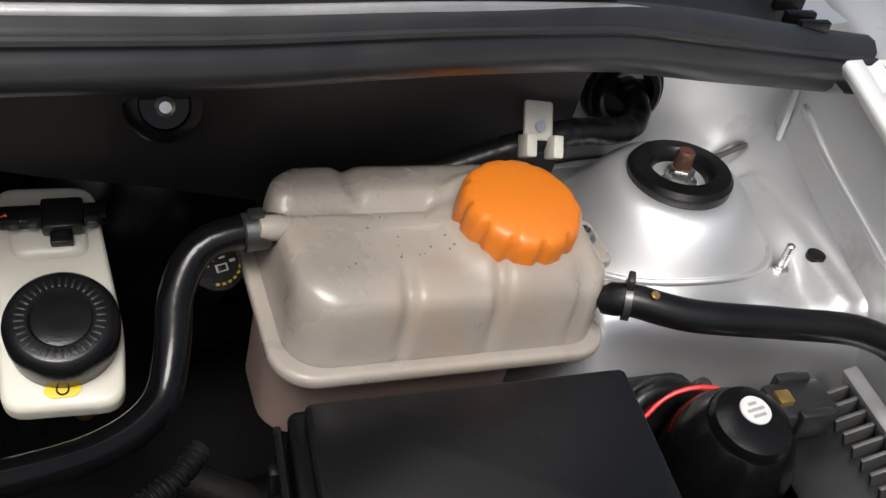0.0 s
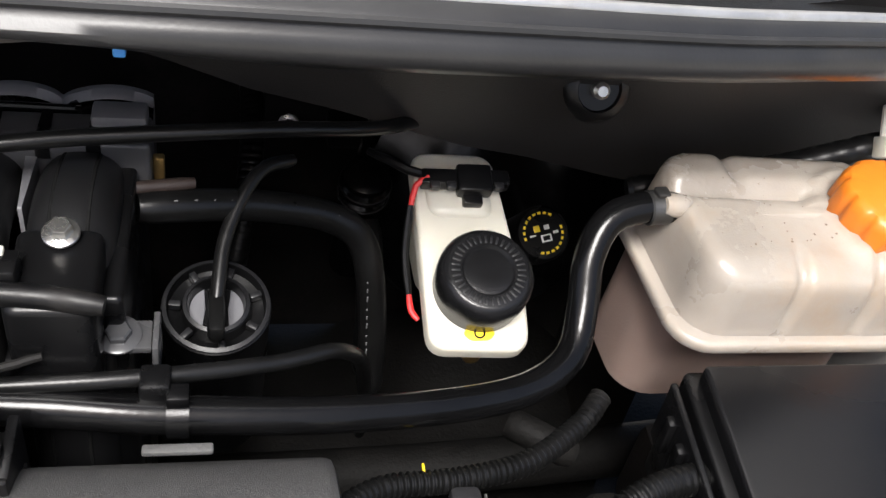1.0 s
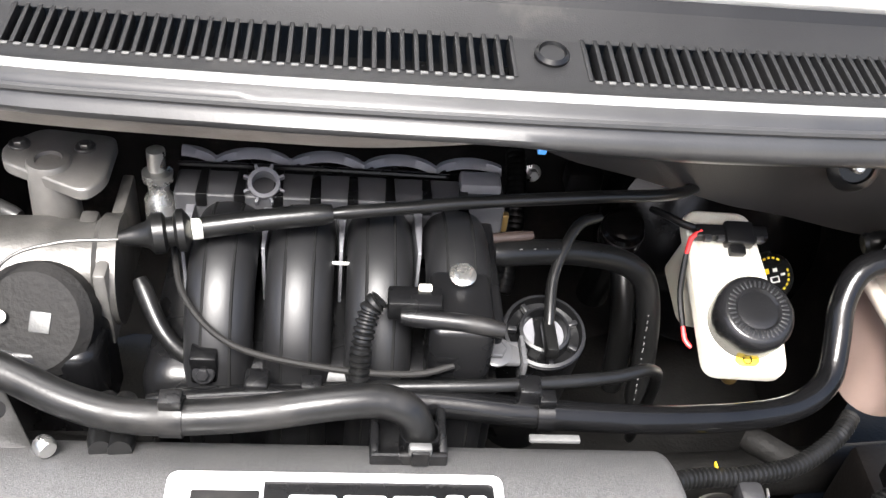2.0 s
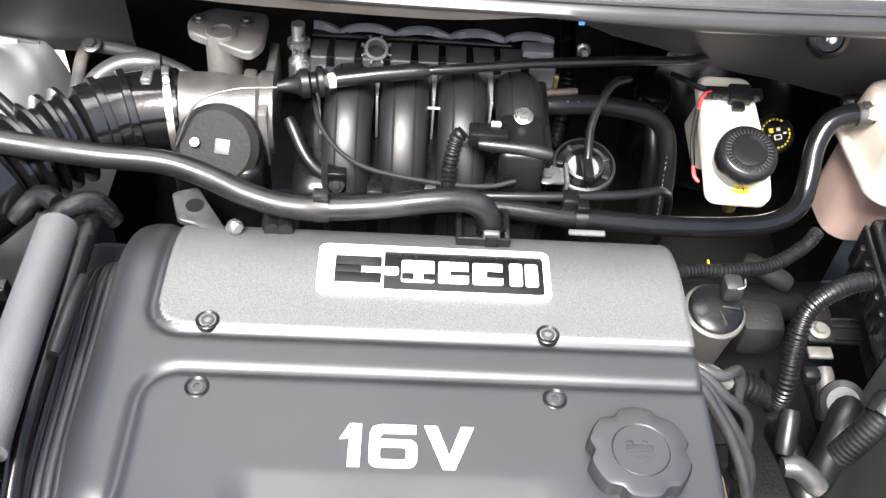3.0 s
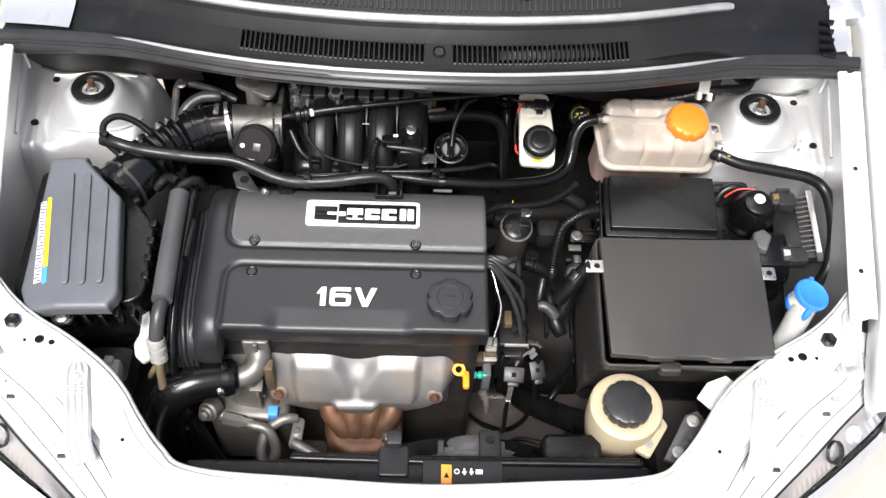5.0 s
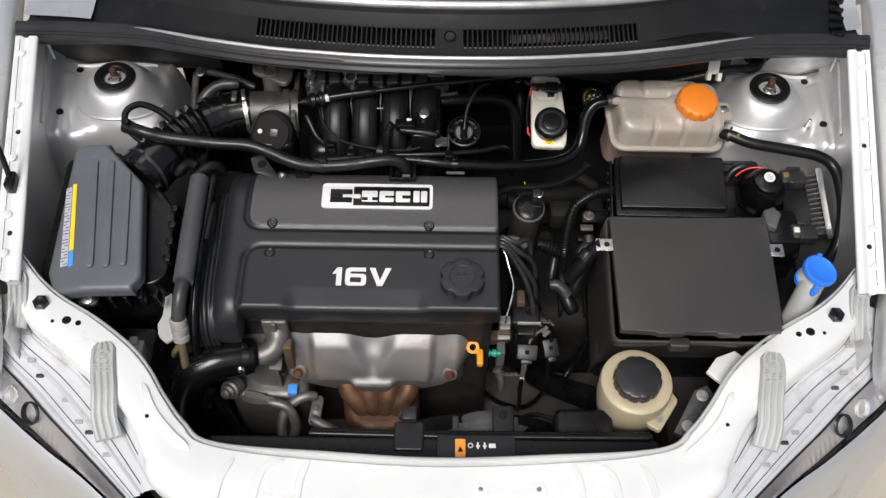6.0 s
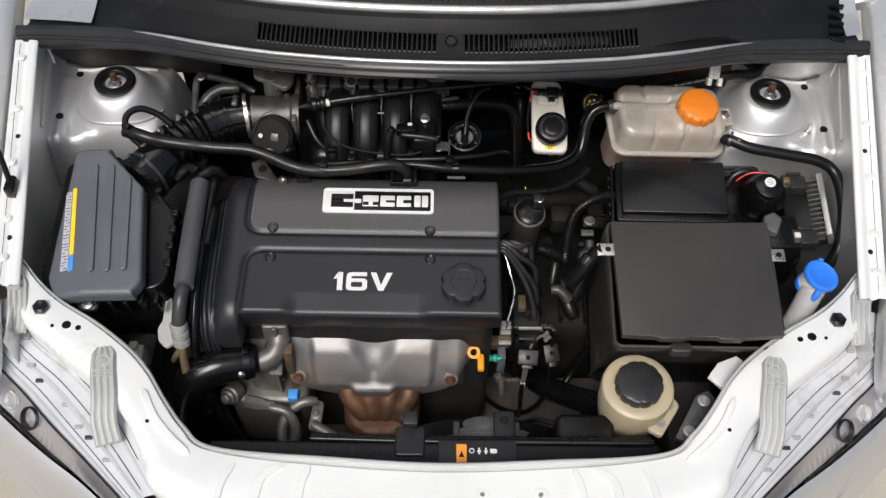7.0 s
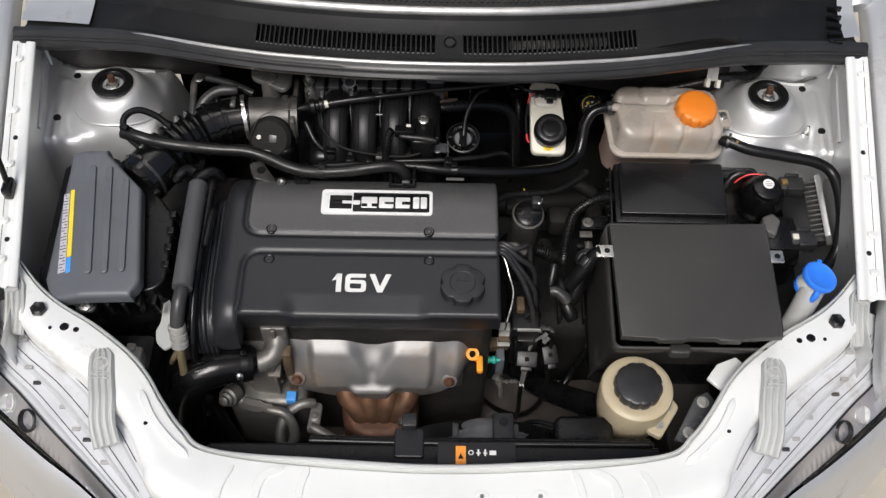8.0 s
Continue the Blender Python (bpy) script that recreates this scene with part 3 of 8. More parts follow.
    sheet(bm, lambda u, v: back_at(u, 0.90 * v), 220, 10)
    part("reflector", bm, CHROME, lamp, "silvered fluted reflector inside the headlamp", 60)
    bm = B()
    sheet(bm, lambda u, v: back_at(u, 0.90 + 0.10 * v) - Vector((0, 0, 0.002)), 60, 4)
    part("dark_bezel", bm, BLACK, lamp, "dark bezel inside the lens", 60)
    for u, r, m in ((0.34, 0.014, GREYP), (0.47, 0.017, DARK)):
        p = back_at(u, 0.50)
        bm = B()
        lathe(bm, [(r, -0.006), (r * 1.06, 0.004), (r * 0.96, 0.005), (r * 0.8, -0.004), (r * 0.3, -0.010)], p + Vector((0, 0, 0.003)), (s * 0.5, -0.5, 0.7), 28)
        part("lamp_bowl", bm, m, lamp, "round lamp bowl behind the lens")
    # dark rim of the lens and moulded lines along the housing
    bm = B()
    tube(bm, [Vector((s * p.x, p.y, 0.7865)) for p in (along(top_out, k / 24) for k in range(25))], 0.0016, 8)
    part("lens_rim", bm, DARK, lamp, "dark rim of the lens")
    for v, u0, u1, r in ((0.26, 0.02, 0.82, 0.0008), (0.50, 0.10, 0.95, 0.0007), (0.80, 0.05, 1.0, 0.0006)):
        bm = B()
        tube(bm, [shelf_at(u0 + (u1 - u0) * k / 20, v) + Vector((0, 0, 0.0006)) for k in range(21)], r, 6)
        part("moulded_line", bm, MASTIC, lamp)
    # small clips along the housing
    for u, v, m in ((0.30, 0.62, GREYP), (0.36, 0.70, MASTIC), (0.5, 0.66, GREYP), (0.62, 0.72, GREYP), (0.68, 0.70, MASTIC), (0.80, 0.7, GREYP), (0.2, 0.35, GREYP)):
        p = shelf_at(u, v)
        bm = B()
        box(bm, p - Vector((0.006, 0.003, 0.001)), p + Vector((0.006, 0.003, 0.003)), 0.001)
        part("clip", bm, m, lamp)
    # bumper corner below the lens
    bm = B()

    def bumper_at(u, v, s=s):
        p = along(low_out, u) if u <= 1 else along(low_out, 1)
        w = math.sin(v * math.pi / 2)
        d = Vector((0.8, -0.6)) * 0.065 * w
        return Vector((s * (p.x + d.x), p.y + d.y - 0.004, 0.742 - 0.50 * (1 - math.cos(v * math.pi / 2))))
    sheet(bm, bumper_at, 30, 10)
    part("bumper_corner", bm, SILVER, car, "silver bumper corner", 60)

    # ribbed plastic bracket that ties the headlamp to the panel
    def tab(pts, w, name):
        bm = B()
        base = [Vector(p) for p in pts]
        line = spline(base, 0.006)
        rings = []
        for i, p in enumerate(line):
            t = (line[min(i + 1, len(line) - 1)] - line[max(i - 1, 0)])
            t.z = 0
            t.normalize()
            q = Vector((t.y, -t.x, 0))
            ww = w * (0.55 if i == 0 else 0.85 if i == 1 else 1.0)
            ring = []
            for k in range(13):
                a = -1 + 2 * k / 12
                h = 0.006 if k % 3 else 0.003
                if k in (0, 12):
                    h = 0.0
                ring.append(p + q * a * ww + Vector((0, 0, h)))
            rings.append([Vector((s * c.x, c.y, c.z)) for c in ring])
        ring_faces(bm, rings, closed=False)
        return part(name, bm, BRACKET, lamp, "grey ribbed plastic headlamp bracket", 25)
    z = panel_z(0.48)
    tab([(0.494, 0.098, z), (0.488, 0.062, z + 0.003), (0.479, 0.02, z), (0.476, -0.012, z - 0.012), (0.468, -0.040, z - 0.03)], 0.0185, "bracket")
    tab([(0.645, 0.212, z + 0.01), (0.640, 0.190, z + 0.008), (0.634, 0.160, z + 0.004), (0.637, 0.130, z - 0.015)], 0.016, "bracket")
    for rx, ry, rz in ((0.489, 0.073, z + 0.0075), (0.643, 0.197, z + 0.0145)):
        bm = B()
        lathe(bm, [(0.0085, -0.003), (0.0110, -0.003), (0.0110, 0.001), (0.0085, 0.001), (0.0085, -0.003)], (s * rx, ry, rz), n=24, cap0=False, cap1=False)
        part("screw_ring", bm, BRACKET, lamp)
    for dy in (-0.014, -0.018, -0.024):
        bm = B()
        box(bm, (s * 0.487 - 0.014, 0.073 + dy - 0.0008, z + 0.004), (s * 0.487 + 0.014, 0.073 + dy + 0.0008, z + 0.0098), 0.0004)
        part("cross_rib", bm, BRACKET, lamp)
    hexbolt("screw", lamp, (s * 0.489, 0.073, z + 0.006), r=0.005, h=0.004, material=GREYP)
    hexbolt("screw", lamp, (s * 0.643, 0.197, z + 0.015), r=0.006, h=0.004, material=GREYP)

# front bumper skin across the nose
bm = B()
sheet(bm, lambda u, v: Vector((-0.50 + u, -0.225 - 0.03 * math.cos((u - 0.5) * 2.6) - 0.12 * math.sin(v * 1.57), 0.78 - 0.45 * (1 - math.cos(v * 1.57)))), 24, 8)
part("bumper", bm, SILVER, car, "silver front bumper skin", 60)

bm = B()
sheet(bm, lambda u, v: Vector((-0.46 + 0.92 * u, -0.150 - (0.082 + 0.028 * math.cos((u - 0.5) * 2.6)) * v, 0.772 + 0.006 * v)), 24, 4)
part("grille_top", bm, DARK, car, "dark plastic cover behind the bumper edge", 60)

# bracket with two bolts at the inner edge of the panel, behind the power steering reservoir
bm = B()
prism(bm, [(0.352, 0.002), (0.372, -0.008), (0.425, 0.060), (0.412, 0.080), (0.392, 0.072)], 0.770, 0.778, 0.002)
brk = part("corner_bracket", bm, FANGREY, car, "black steel corner bracket")
for p in ((0.402, 0.062, 0.778), (0.374, 0.012, 0.778)):
    hexbolt("bolt", brk, p, r=0.0055, h=0.005, material=CRIMP)
bm = B()
prism(bm, [(0.404, 0.086), (0.424, 0.066), (0.470, 0.106), (0.452, 0.122), (0.422, 0.110)], 0.806, 0.812, 0.0015)
part("panel_corner", bm, PANEL, car)

# front wheels
for s in (-1, 1):
    bm = B()
    lathe(bm, [(0.20, -0.085), (0.255, -0.09), (0.285, -0.075), (0.291, -0.05), (0.291, 0.05), (0.285, 0.075), (0.255, 0.09), (0.20, 0.085)], (s * 0.70, 0.42, 0.291), (1, 0, 0), 48)
    tyre = part("wheel", bm, RUBBER, car, "black tyre on a silver rim")
    bm = B()
    lathe(bm, [(0.20, 0.0), (0.195, 0.02), (0.16, 0.03), (0.06, 0.045), (0.02, 0.05)], (s * 0.765, 0.42, 0.291), (s, 0, 0), 40)
    part("rim", bm, SILVER, tyre)
# deep bulkhead behind the engine, shade put into its colour; closed sides and above
# side walls are added to keep light out of the recess
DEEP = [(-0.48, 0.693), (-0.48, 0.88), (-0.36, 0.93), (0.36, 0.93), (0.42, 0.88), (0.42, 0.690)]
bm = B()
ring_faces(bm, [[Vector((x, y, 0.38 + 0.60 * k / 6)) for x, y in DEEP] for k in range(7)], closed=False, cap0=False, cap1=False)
part("bulkhead", bm, DEEPSHADE, car, "bulkhead, coloured dark for deep shade")
# insulation mat in front of it, cut away over the engine


def mat_low(x):
    """Height of the cut lower edge."""
    return float(np.interp(x, (-0.12, 0.006, 0.055, 0.10, 0.14, 0.184, 0.227, 0.267, 0.34, 0.5), (0.985, 0.952, 0.926, 0.911, 0.894, 0.876, 0.866, 0.852, 0.825, 0.79)))


bm = B()


def mat_at(u, v):
    x = -0.34 + 0.83 * u
    low, high = mat_low(x), 1.015
    z = low + (high - low) * v
    if u > 0.9:
        x += (0.15 * (0.964 - z)) * (u - 0.9) * 10
    y = 0.597 - (z - 0.935) * 0.45
    y += (0.612 + (0.97 - z) * 0.36 - y) * ease(0.27, 0.46, x)
    return Vector((x, y, z))


sheet(bm, mat_at, 80, 14)
ins = part("insulation_mat", bm, FELT, car, "black moulded firewall insulation mat", 70)
bm = B()
lathe(bm, [(0.020, -0.001), (0.018, 0.002), (0.013, 0.004), (0.012, 0.002), (0.004, 0.002)], (0.245, 0.593, 0.942), (0, -1, 0.45), 28)
riv = part("retainer", bm, BLACK, ins, "black push retainer with a bright stud")
bm = B()
lathe(bm, [(0.005, 0.001), (0.005, 0.007), (0.003, 0.009)], (0.245, 0.593, 0.942), (0, -1, 0.45), 14)
part("stud", bm, STEEL, riv)

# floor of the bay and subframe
# the shade at the bottom of the bay is put into the tray's colour
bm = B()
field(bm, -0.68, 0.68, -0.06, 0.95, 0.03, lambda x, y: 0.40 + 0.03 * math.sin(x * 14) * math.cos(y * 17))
part("under_tray", bm, DULLBLACK, car, "under tray, coloured near black for deep shade", 60)
bm = B()
field(bm, -0.30, 0.40, -0.04, 0.28, 0.02, lambda x, y: 0.435 - 0.10 * y + 0.006 * math.sin(x * 21 + 1) * math.cos(y * 27))
part("splash_tray", bm, DUSTY, car, "dusty grey-brown splash tray", 60)
for s in (-1, 1):
    bm = B()
    box(bm, (s * 0.43 - 0.045, -0.03, 0.50), (s * 0.43 + 0.045, 0.62, 0.60), 0.012)
    part("chassis_rail", bm, BROWN, car, "dusty chassis rail")
bm = B()
sheet(bm, lambda u, v: Vector((-0.40 + 0.80 * u, -0.045 - 0.01 * math.sin(u * 3.14), 0.35 + 0.44 * v)), 10, 4)
part("front_panel", bm, BROWN, car, "dark inner front panel")
bm = B()
tube(bm, [(-0.55, 0.67, 0.50), (-0.2, 0.67, 0.46), (0.2, 0.67, 0.46), (0.55, 0.67, 0.50)], 0.025)
part("steering_rack", bm, DULLBLACK, car)


# ---- cowl, weatherstrip and windscreen ----
LIP = [(0.0, 0.497, 1.046), (0.08, 0.499, 1.045), (0.15, 0.506, 1.041), (0.27, 0.528, 1.029), (0.36, 0.551, 1.020), (0.49, 0.602, 0.994), (0.65, 0.652, 0.950), (0.76, 0.672, 0.928)]


def lip_line(x):
    """The bright front edge of the cowl, curved in plan and falling to either side."""
    return Vector((x, float(np.interp(abs(x), [q[0] for q in LIP], [q[1] for q in LIP])), float(np.interp(abs(x), [q[0] for q in LIP], [q[2] for q in LIP]))))


def seal_line(x):
    p = (lip_line(x - 0.03) + lip_line(x) * 2 + lip_line(x + 0.03)) / 4
    return p - Vector((0, 0.020, 0.011))


cowl = thing("cowl_panel", (0, 0.6, 1.0), "dark grey plastic cowl panel with slotted air grilles", "car part")
bm = B()
COWL_PROF = [(0.016, 0.004), (0.024, 0.010), (0.030, 0.006), (0.040, 0.003), (0.088, 0.006), (0.108, 0.016), (0.114, 0.026), (0.122, 0.027), (0.127, 0.020), (0.24, 0.055)]


def cowl_at(x, d):
    """A place on the cowl, d metres behind the weatherstrip."""
    p = seal_line(x)
    k = 0
    for (a, h), (b, g) in zip(COWL_PROF, COWL_PROF[1:]):
        if a <= d <= b:
            k = h + (g - h) * (d - a) / (b - a)
    return Vector((x, p.y + d * (1 + 0.25 * x * x), p.z + k))


DEPTHS = sorted([q for q, _ in COWL_PROF] + [0.050, 0.055, 0.082, 0.085])
SLOT_L, SLOT_R = (-0.300, -0.012), (0.030, 0.312)
XS = [-0.72 + 1.44 * i / 240 for i in range(241)]
vs = [[bm.verts.new(cowl_at(x, d)) for d in DEPTHS] for x in XS]
for i in range(240):
    xm = (XS[i] + XS[i + 1]) / 2
    for j in range(len(DEPTHS) - 1):
        dm = (DEPTHS[j] + DEPTHS[j + 1]) / 2
        open_slot = 0.049 < dm < 0.0865 and (SLOT_L[0] < xm < SLOT_L[1] or SLOT_R[0] < xm < SLOT_R[1])
        if not open_slot and dm < 0.127:
            bm.faces.new((vs[i][j], vs[i + 1][j], vs[i + 1][j + 1], vs[i][j + 1]))
for vert in [v for v in bm.verts if not v.link_faces]:
    bm.verts.remove(vert)
part("cowl_sheet", bm, COWL, cowl, "", 30)
bm = B()
sheet(bm, lambda u, v: cowl_at(-0.72 + 1.44 * u, 0.127 + 0.113 * v), 120, 4)
part("upper_cowl", bm, COWLTOP, cowl, "black upper cowl under the screen", 30)
# box below the slots
bm = B()
sheet(bm, lambda u, v: cowl_at(-0.32 + 0.66 * u, 0.040 + 0.055 * v) - Vector((0, 0, 0.028)), 30, 3)
part("plenum", bm, BLACK, cowl, "dark plenum under the grille")
bm = B()
sheet(bm, lambda u, v: cowl_at(0.105 + 0.16 * u, 0.068 + 0.018 * v) - Vector((0, 0, 0.012)), 12, 3)
part("filter_insert", bm, MASTIC, cowl, "light grey insert behind the slots")
# slats across the slots
slat_me = None
for lo, hi in (SLOT_L, SLOT_R):
    n = int((hi - lo) / 0.0077)
    for i in range(n + 1):
        x = lo + (hi - lo) * i / n
        a, b = cowl_at(x, 0.049), cowl_at(x, 0.0875)
        if slat_me is None:
            bm = B()
            box(bm, (-0.0013, 0, -0.010), (0.0013, (b - a).length, 0.0008), 0.0004)
            slat = part("slat", bm, COWL, cowl)
            slat_me = slat.data
        else:
            slat = new("slat", slat_me)
            slat.parent = cowl
            slat.matrix_parent_inverse = Matrix.Translation(-ORIGIN[cowl])
        slat.matrix_basis = Matrix.Translation(a) @ pose(0, 0, 0, math.degrees(math.atan2(b.z - a.z, b.y - a.y)), 0, 0)
# small paler blocks at the front ends of the slots
tip_me = None
for lo, hi in (SLOT_L, SLOT_R):
    n = int((hi - lo) / 0.0077)
    for i in range(n):
        x = lo + (hi - lo) * (i + 0.5) / n
        if tip_me is None:
            bm = B()
            box(bm, (-0.0020, -0.0012, -0.0006), (0.0020, 0.0012, 0.0006), 0.0003)
            tip = part("slot_edge", bm, FINS, cowl)
            tip_me = tip.data
        else:
            tip = new("slot_edge", tip_me)
            tip.parent = cowl
            tip.matrix_parent_inverse = Matrix.Translation(-ORIGIN[cowl])
        tip.matrix_basis = Matrix.Translation(cowl_at(x, 0.0475) + Vector((0, 0, 0.0004)))
# cover screw between the grilles
bm = B()
lathe(bm, [(0.010, -0.002), (0.010, 0.003), (0.008, 0.005), (0.007, 0.003), (0.003, 0.003)], cowl_at(0.010, 0.070), (0, -0.2, 1), 24)
part("cover_screw", bm, BLACK, cowl, "black cowl cover screw")
# upper grille behind the bright step: low ribs
for i in range(66):
    x = -0.30 + 0.60 * i / 65
    a, b = cowl_at(x, 0.140), cowl_at(x, 0.19)
    bm = B()
    box(bm, (-0.002, 0, -0.002), (0.002, (b - a).length, 0.0022), 0.0006, Matrix.Translation(a) @ pose(0, 0, 0, math.degrees(math.atan2(b.z - a.z, b.y - a.y)), 0, 0))
    part("upper_slat", bm, COWLTOP, cowl)
# wiper pivot
bm = B()
lathe(bm, [(0.022, 0), (0.022, 0.008), (0.016, 0.012), (0.009, 0.012), (0.009, 0.02), (0.007, 0.022)], cowl_at(0.145, 0.18), (0, -0.3, 1), 28)
part("wiper_pivot", bm, BLACK, cowl, "black wiper spindle cap")
bm = B()
p0 = cowl_at(0.145, 0.18) + Vector((0, 0, 0.016))
tube(bm, [p0, p0 + Vector((-0.06, 0.012, 0.006)), p0 + Vector((-0.14, 0.035, 0.014)), p0 + Vector((-0.25, 0.06, 0.024))], 0.007, squash=0.6)
part("wiper_arm", bm, BLACK, cowl, "black wiper arm")

# unseen roof over the recess, added to block light from behind
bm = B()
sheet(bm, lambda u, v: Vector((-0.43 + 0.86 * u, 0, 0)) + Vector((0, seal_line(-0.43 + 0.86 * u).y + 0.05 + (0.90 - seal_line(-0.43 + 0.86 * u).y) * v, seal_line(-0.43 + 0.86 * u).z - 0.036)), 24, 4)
part("added_roof_sheet", bm, DEEPSHADE, cowl, "unseen sheet under the cowl, added to keep light out")
# weatherstrip along the front edge of the cowl
strip = thing("weatherstrip", (0, 0.51, 1.0), "black rubber bonnet weatherstrip along the cowl edge", "seal")
SEAL_PROF = [(0.022, 0.006), (0.018, 0.011), (0.012, 0.011), (0.007, 0.007), (0.0065, 0.002), (0.0035, -0.001), (0.0005, -0.006), (0.001, -0.012), (0.005, -0.017),
             (0.012, -0.018), (0.022, -0.012)]
rings = []
for i in range(121):
    x = -0.735 + 1.47 * i / 120
    p = seal_line(x)
    f = 1.0 + 0.38 * ease(0.35, 0.58, abs(x))
    g = f * (1 - 0.36 * ease(0.10, -0.05, x) * ease(-0.66, -0.56, x))
    rings.append([p + Vector((0, dy * f, dz * (f if dz > 0 else g))) for dy, dz in SEAL_PROF])
bm = B()
ring_faces(bm, rings)
part("rubber_strip", bm, SEAL, strip, "", 45)
bm = B()
tube(bm, [seal_line(-0.735 + 1.47 * i / 60) + Vector((0, 0.0185, 0.0105)) for i in range(61)], 0.0036, 10, step=0.02)
part("bright_lip", bm, LIPM, strip, "silver painted lip of the cowl flange", 60)
bm = B()
tube(bm, [seal_line(-0.735 + 1.47 * i / 60) + Vector((0, 0.0068, 0.0045)) for i in range(61)], 0.0026, 8, step=0.02)
part("bead", bm, SEAL, strip)
# bright colour stands in for the highlight along the shiny trim
bm = B()
tube(bm, [cowl_at(-0.50 + 1.0 * i / 50, 0.1185) + Vector((0, 0, -0.001)) for i in range(51)], 0.0075, 10, step=0.02)
part("screen_trim", bm, LIPM, cowl, "trim along the foot of the screen, its highlight put into the colour", 60)
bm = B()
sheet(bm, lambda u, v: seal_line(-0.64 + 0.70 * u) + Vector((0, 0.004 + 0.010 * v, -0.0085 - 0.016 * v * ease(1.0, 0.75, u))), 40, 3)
part("cowl_flange", bm, FLANGE, car, "dusty silver flange under the weatherstrip, its shade put into the colour")
bm = B()
box(bm, (-0.001, 0.489, 1.014), (0.004, 0.495, 1.021), 0.001)
part("blue_clip", bm, BLUEP, strip, "small blue clip")

# bonnet, propped open over the bay
bonnet = thing("bonnet", (0, 0.68, 1.03), "open silver bonnet propped up over the engine bay", "bonnet")
LEAN_UP = radians(76)


def bonnet_at(u, v, gap=0.0):
    w = 0.70 - 0.10 * v * v
    x = -w + 2 * w * u
    d = 0.98 * v - 0.10 * (2 * u - 1) ** 2 * v
    bow = 0.05 * (1 - (2 * u - 1) ** 2) + gap
    return Vector((x, 0.72 - d * math.cos(LEAN_UP) + bow * math.sin(LEAN_UP), 1.09 + d * math.sin(LEAN_UP) + bow * math.cos(LEAN_UP)))


bm = B()
sheet(bm, lambda u, v: bonnet_at(u, v, 0.02), 20, 16)
part("bonnet_skin", bm, SILVER, bonnet, "", 60)
bm = B()
sheet(bm, lambda u, v: bonnet_at(0.02 + 0.96 * u, 0.02 + 0.95 * v, -0.004 * math.cos(14 * u) * math.cos(9 * v)), 40, 30)
part("inner_panel", bm, SILVER, bonnet, "", 60)
rod = thing("bonnet_prop", (-0.66, 0.355, 0.90), "black bonnet prop rod in its bracket on the wing", "rod")
bm = B()
tube(bm, [(-0.674, 0.350, 0.905), (-0.676, 0.362, 0.94), (-0.672, 0.39, 1.10), (-0.63, 0.455, 1.50), (-0.62, 0.48, 1.60)], 0.0045, 12)
part("prop_rod", bm, BLACK, rod)
bm = B()
box(bm, (-0.682, 0.336, 0.892), (-0.667, 0.366, 0.916), 0.004)
part("prop_bracket", bm, BLACK, rod)

# firewall panel behind either tower, up to the weatherstrip; one bare silver, one dark
for s in (-1, 1):
    bm = B()

    def wall_at(u, v, s=s):
        x = s * (0.405 + 0.335 * u)
        q = seal_line(x)
        bead = 0.004 * math.exp(-((v - 0.12) / 0.04) ** 2)
        return Vector((x, 0.694 - bead, 0.805)).lerp(Vector((x, max(0.676, q.y + 0.012), q.z - 0.004)), v)
    sheet(bm, wall_at, 40, 24)
    # insulated side: its dark colour also holds the weatherstrip's shadow
    part("firewall_panel", bm, SILVER if s > 0 else FELT, car, "silver painted firewall panel" if s > 0 else "dark insulated firewall panel, the weatherstrip's shadow put into its colour", 60)

# windscreen
screen = thing("windscreen", (0, 0.75, 1.05), "dark tinted windscreen glass above the cowl", "windscreen")
bm = B()
rings = []
for i in range(31):
    x = -0.68 + 1.36 * i / 30
    a = cowl_at(x, 0.235)
    rings.append([a + Vector((0, 0, 0.004)), a + Vector((-x * 0.12, 0.55, 0.36)), a + Vector((-x * 0.12, 0.552, 0.355)), a + Vector((0, 0.004, -0.004))])
ring_faces(bm, rings)
part("pane", bm, GLASS, screen)
for s in (-1, 1):
    bm = B()
    tube(bm, [cowl_at(s * 0.74, 0.10), cowl_at(s * 0.73, 0.16), cowl_at(s * 0.70, 0.235) + Vector((0, 0.05, 0.03)), cowl_at(s * 0.66, 0.235) + Vector((0, 0.5, 0.33))], 0.03, squash=0.6)
    part("windscreen_pillar", bm, SILVER, car, "silver windscreen pillar foot")
    bm = B()
    edge = 0.695 if s > 0 else 0.595
    sheet(bm, lambda u, v: cowl_at(s * (edge + (0.725 - edge) * u), 0.034 + 0.19 * v) + Vector((0, 0, 0.006 + 0.006 * u)), 10, 10)
    part("wing_end_panel", bm, SILVER, car, "silver wing end beside the cowl", 60)
    for k in range(5 if s > 0 else 0):
        bm = B()
        p = cowl_at(s * (0.672 + 0.004 * k), 0.02 + 0.018 * k) + Vector((0, 0, 0.008))
        box(bm, p - Vector((0.012, 0.003, 0.003)), p + Vector((0.012, 0.003, 0.006)), 0.001)
        part("hinge_slat", bm, BLACK, cowl)


# ---- engine ----
engine = thing("engine", (-0.13, 0.3, 0.42), "transverse petrol engine under a black plastic cover", "engine")
bm = B()
pillow(bm, -0.355, 0.085, 0.17, 0.42, 0.42, 0.80, 0.02, 0.01)
part("engine_block", bm, GRIME, engine, "grimy aluminium engine block")
# cover: one moulded top with channels round its two panels


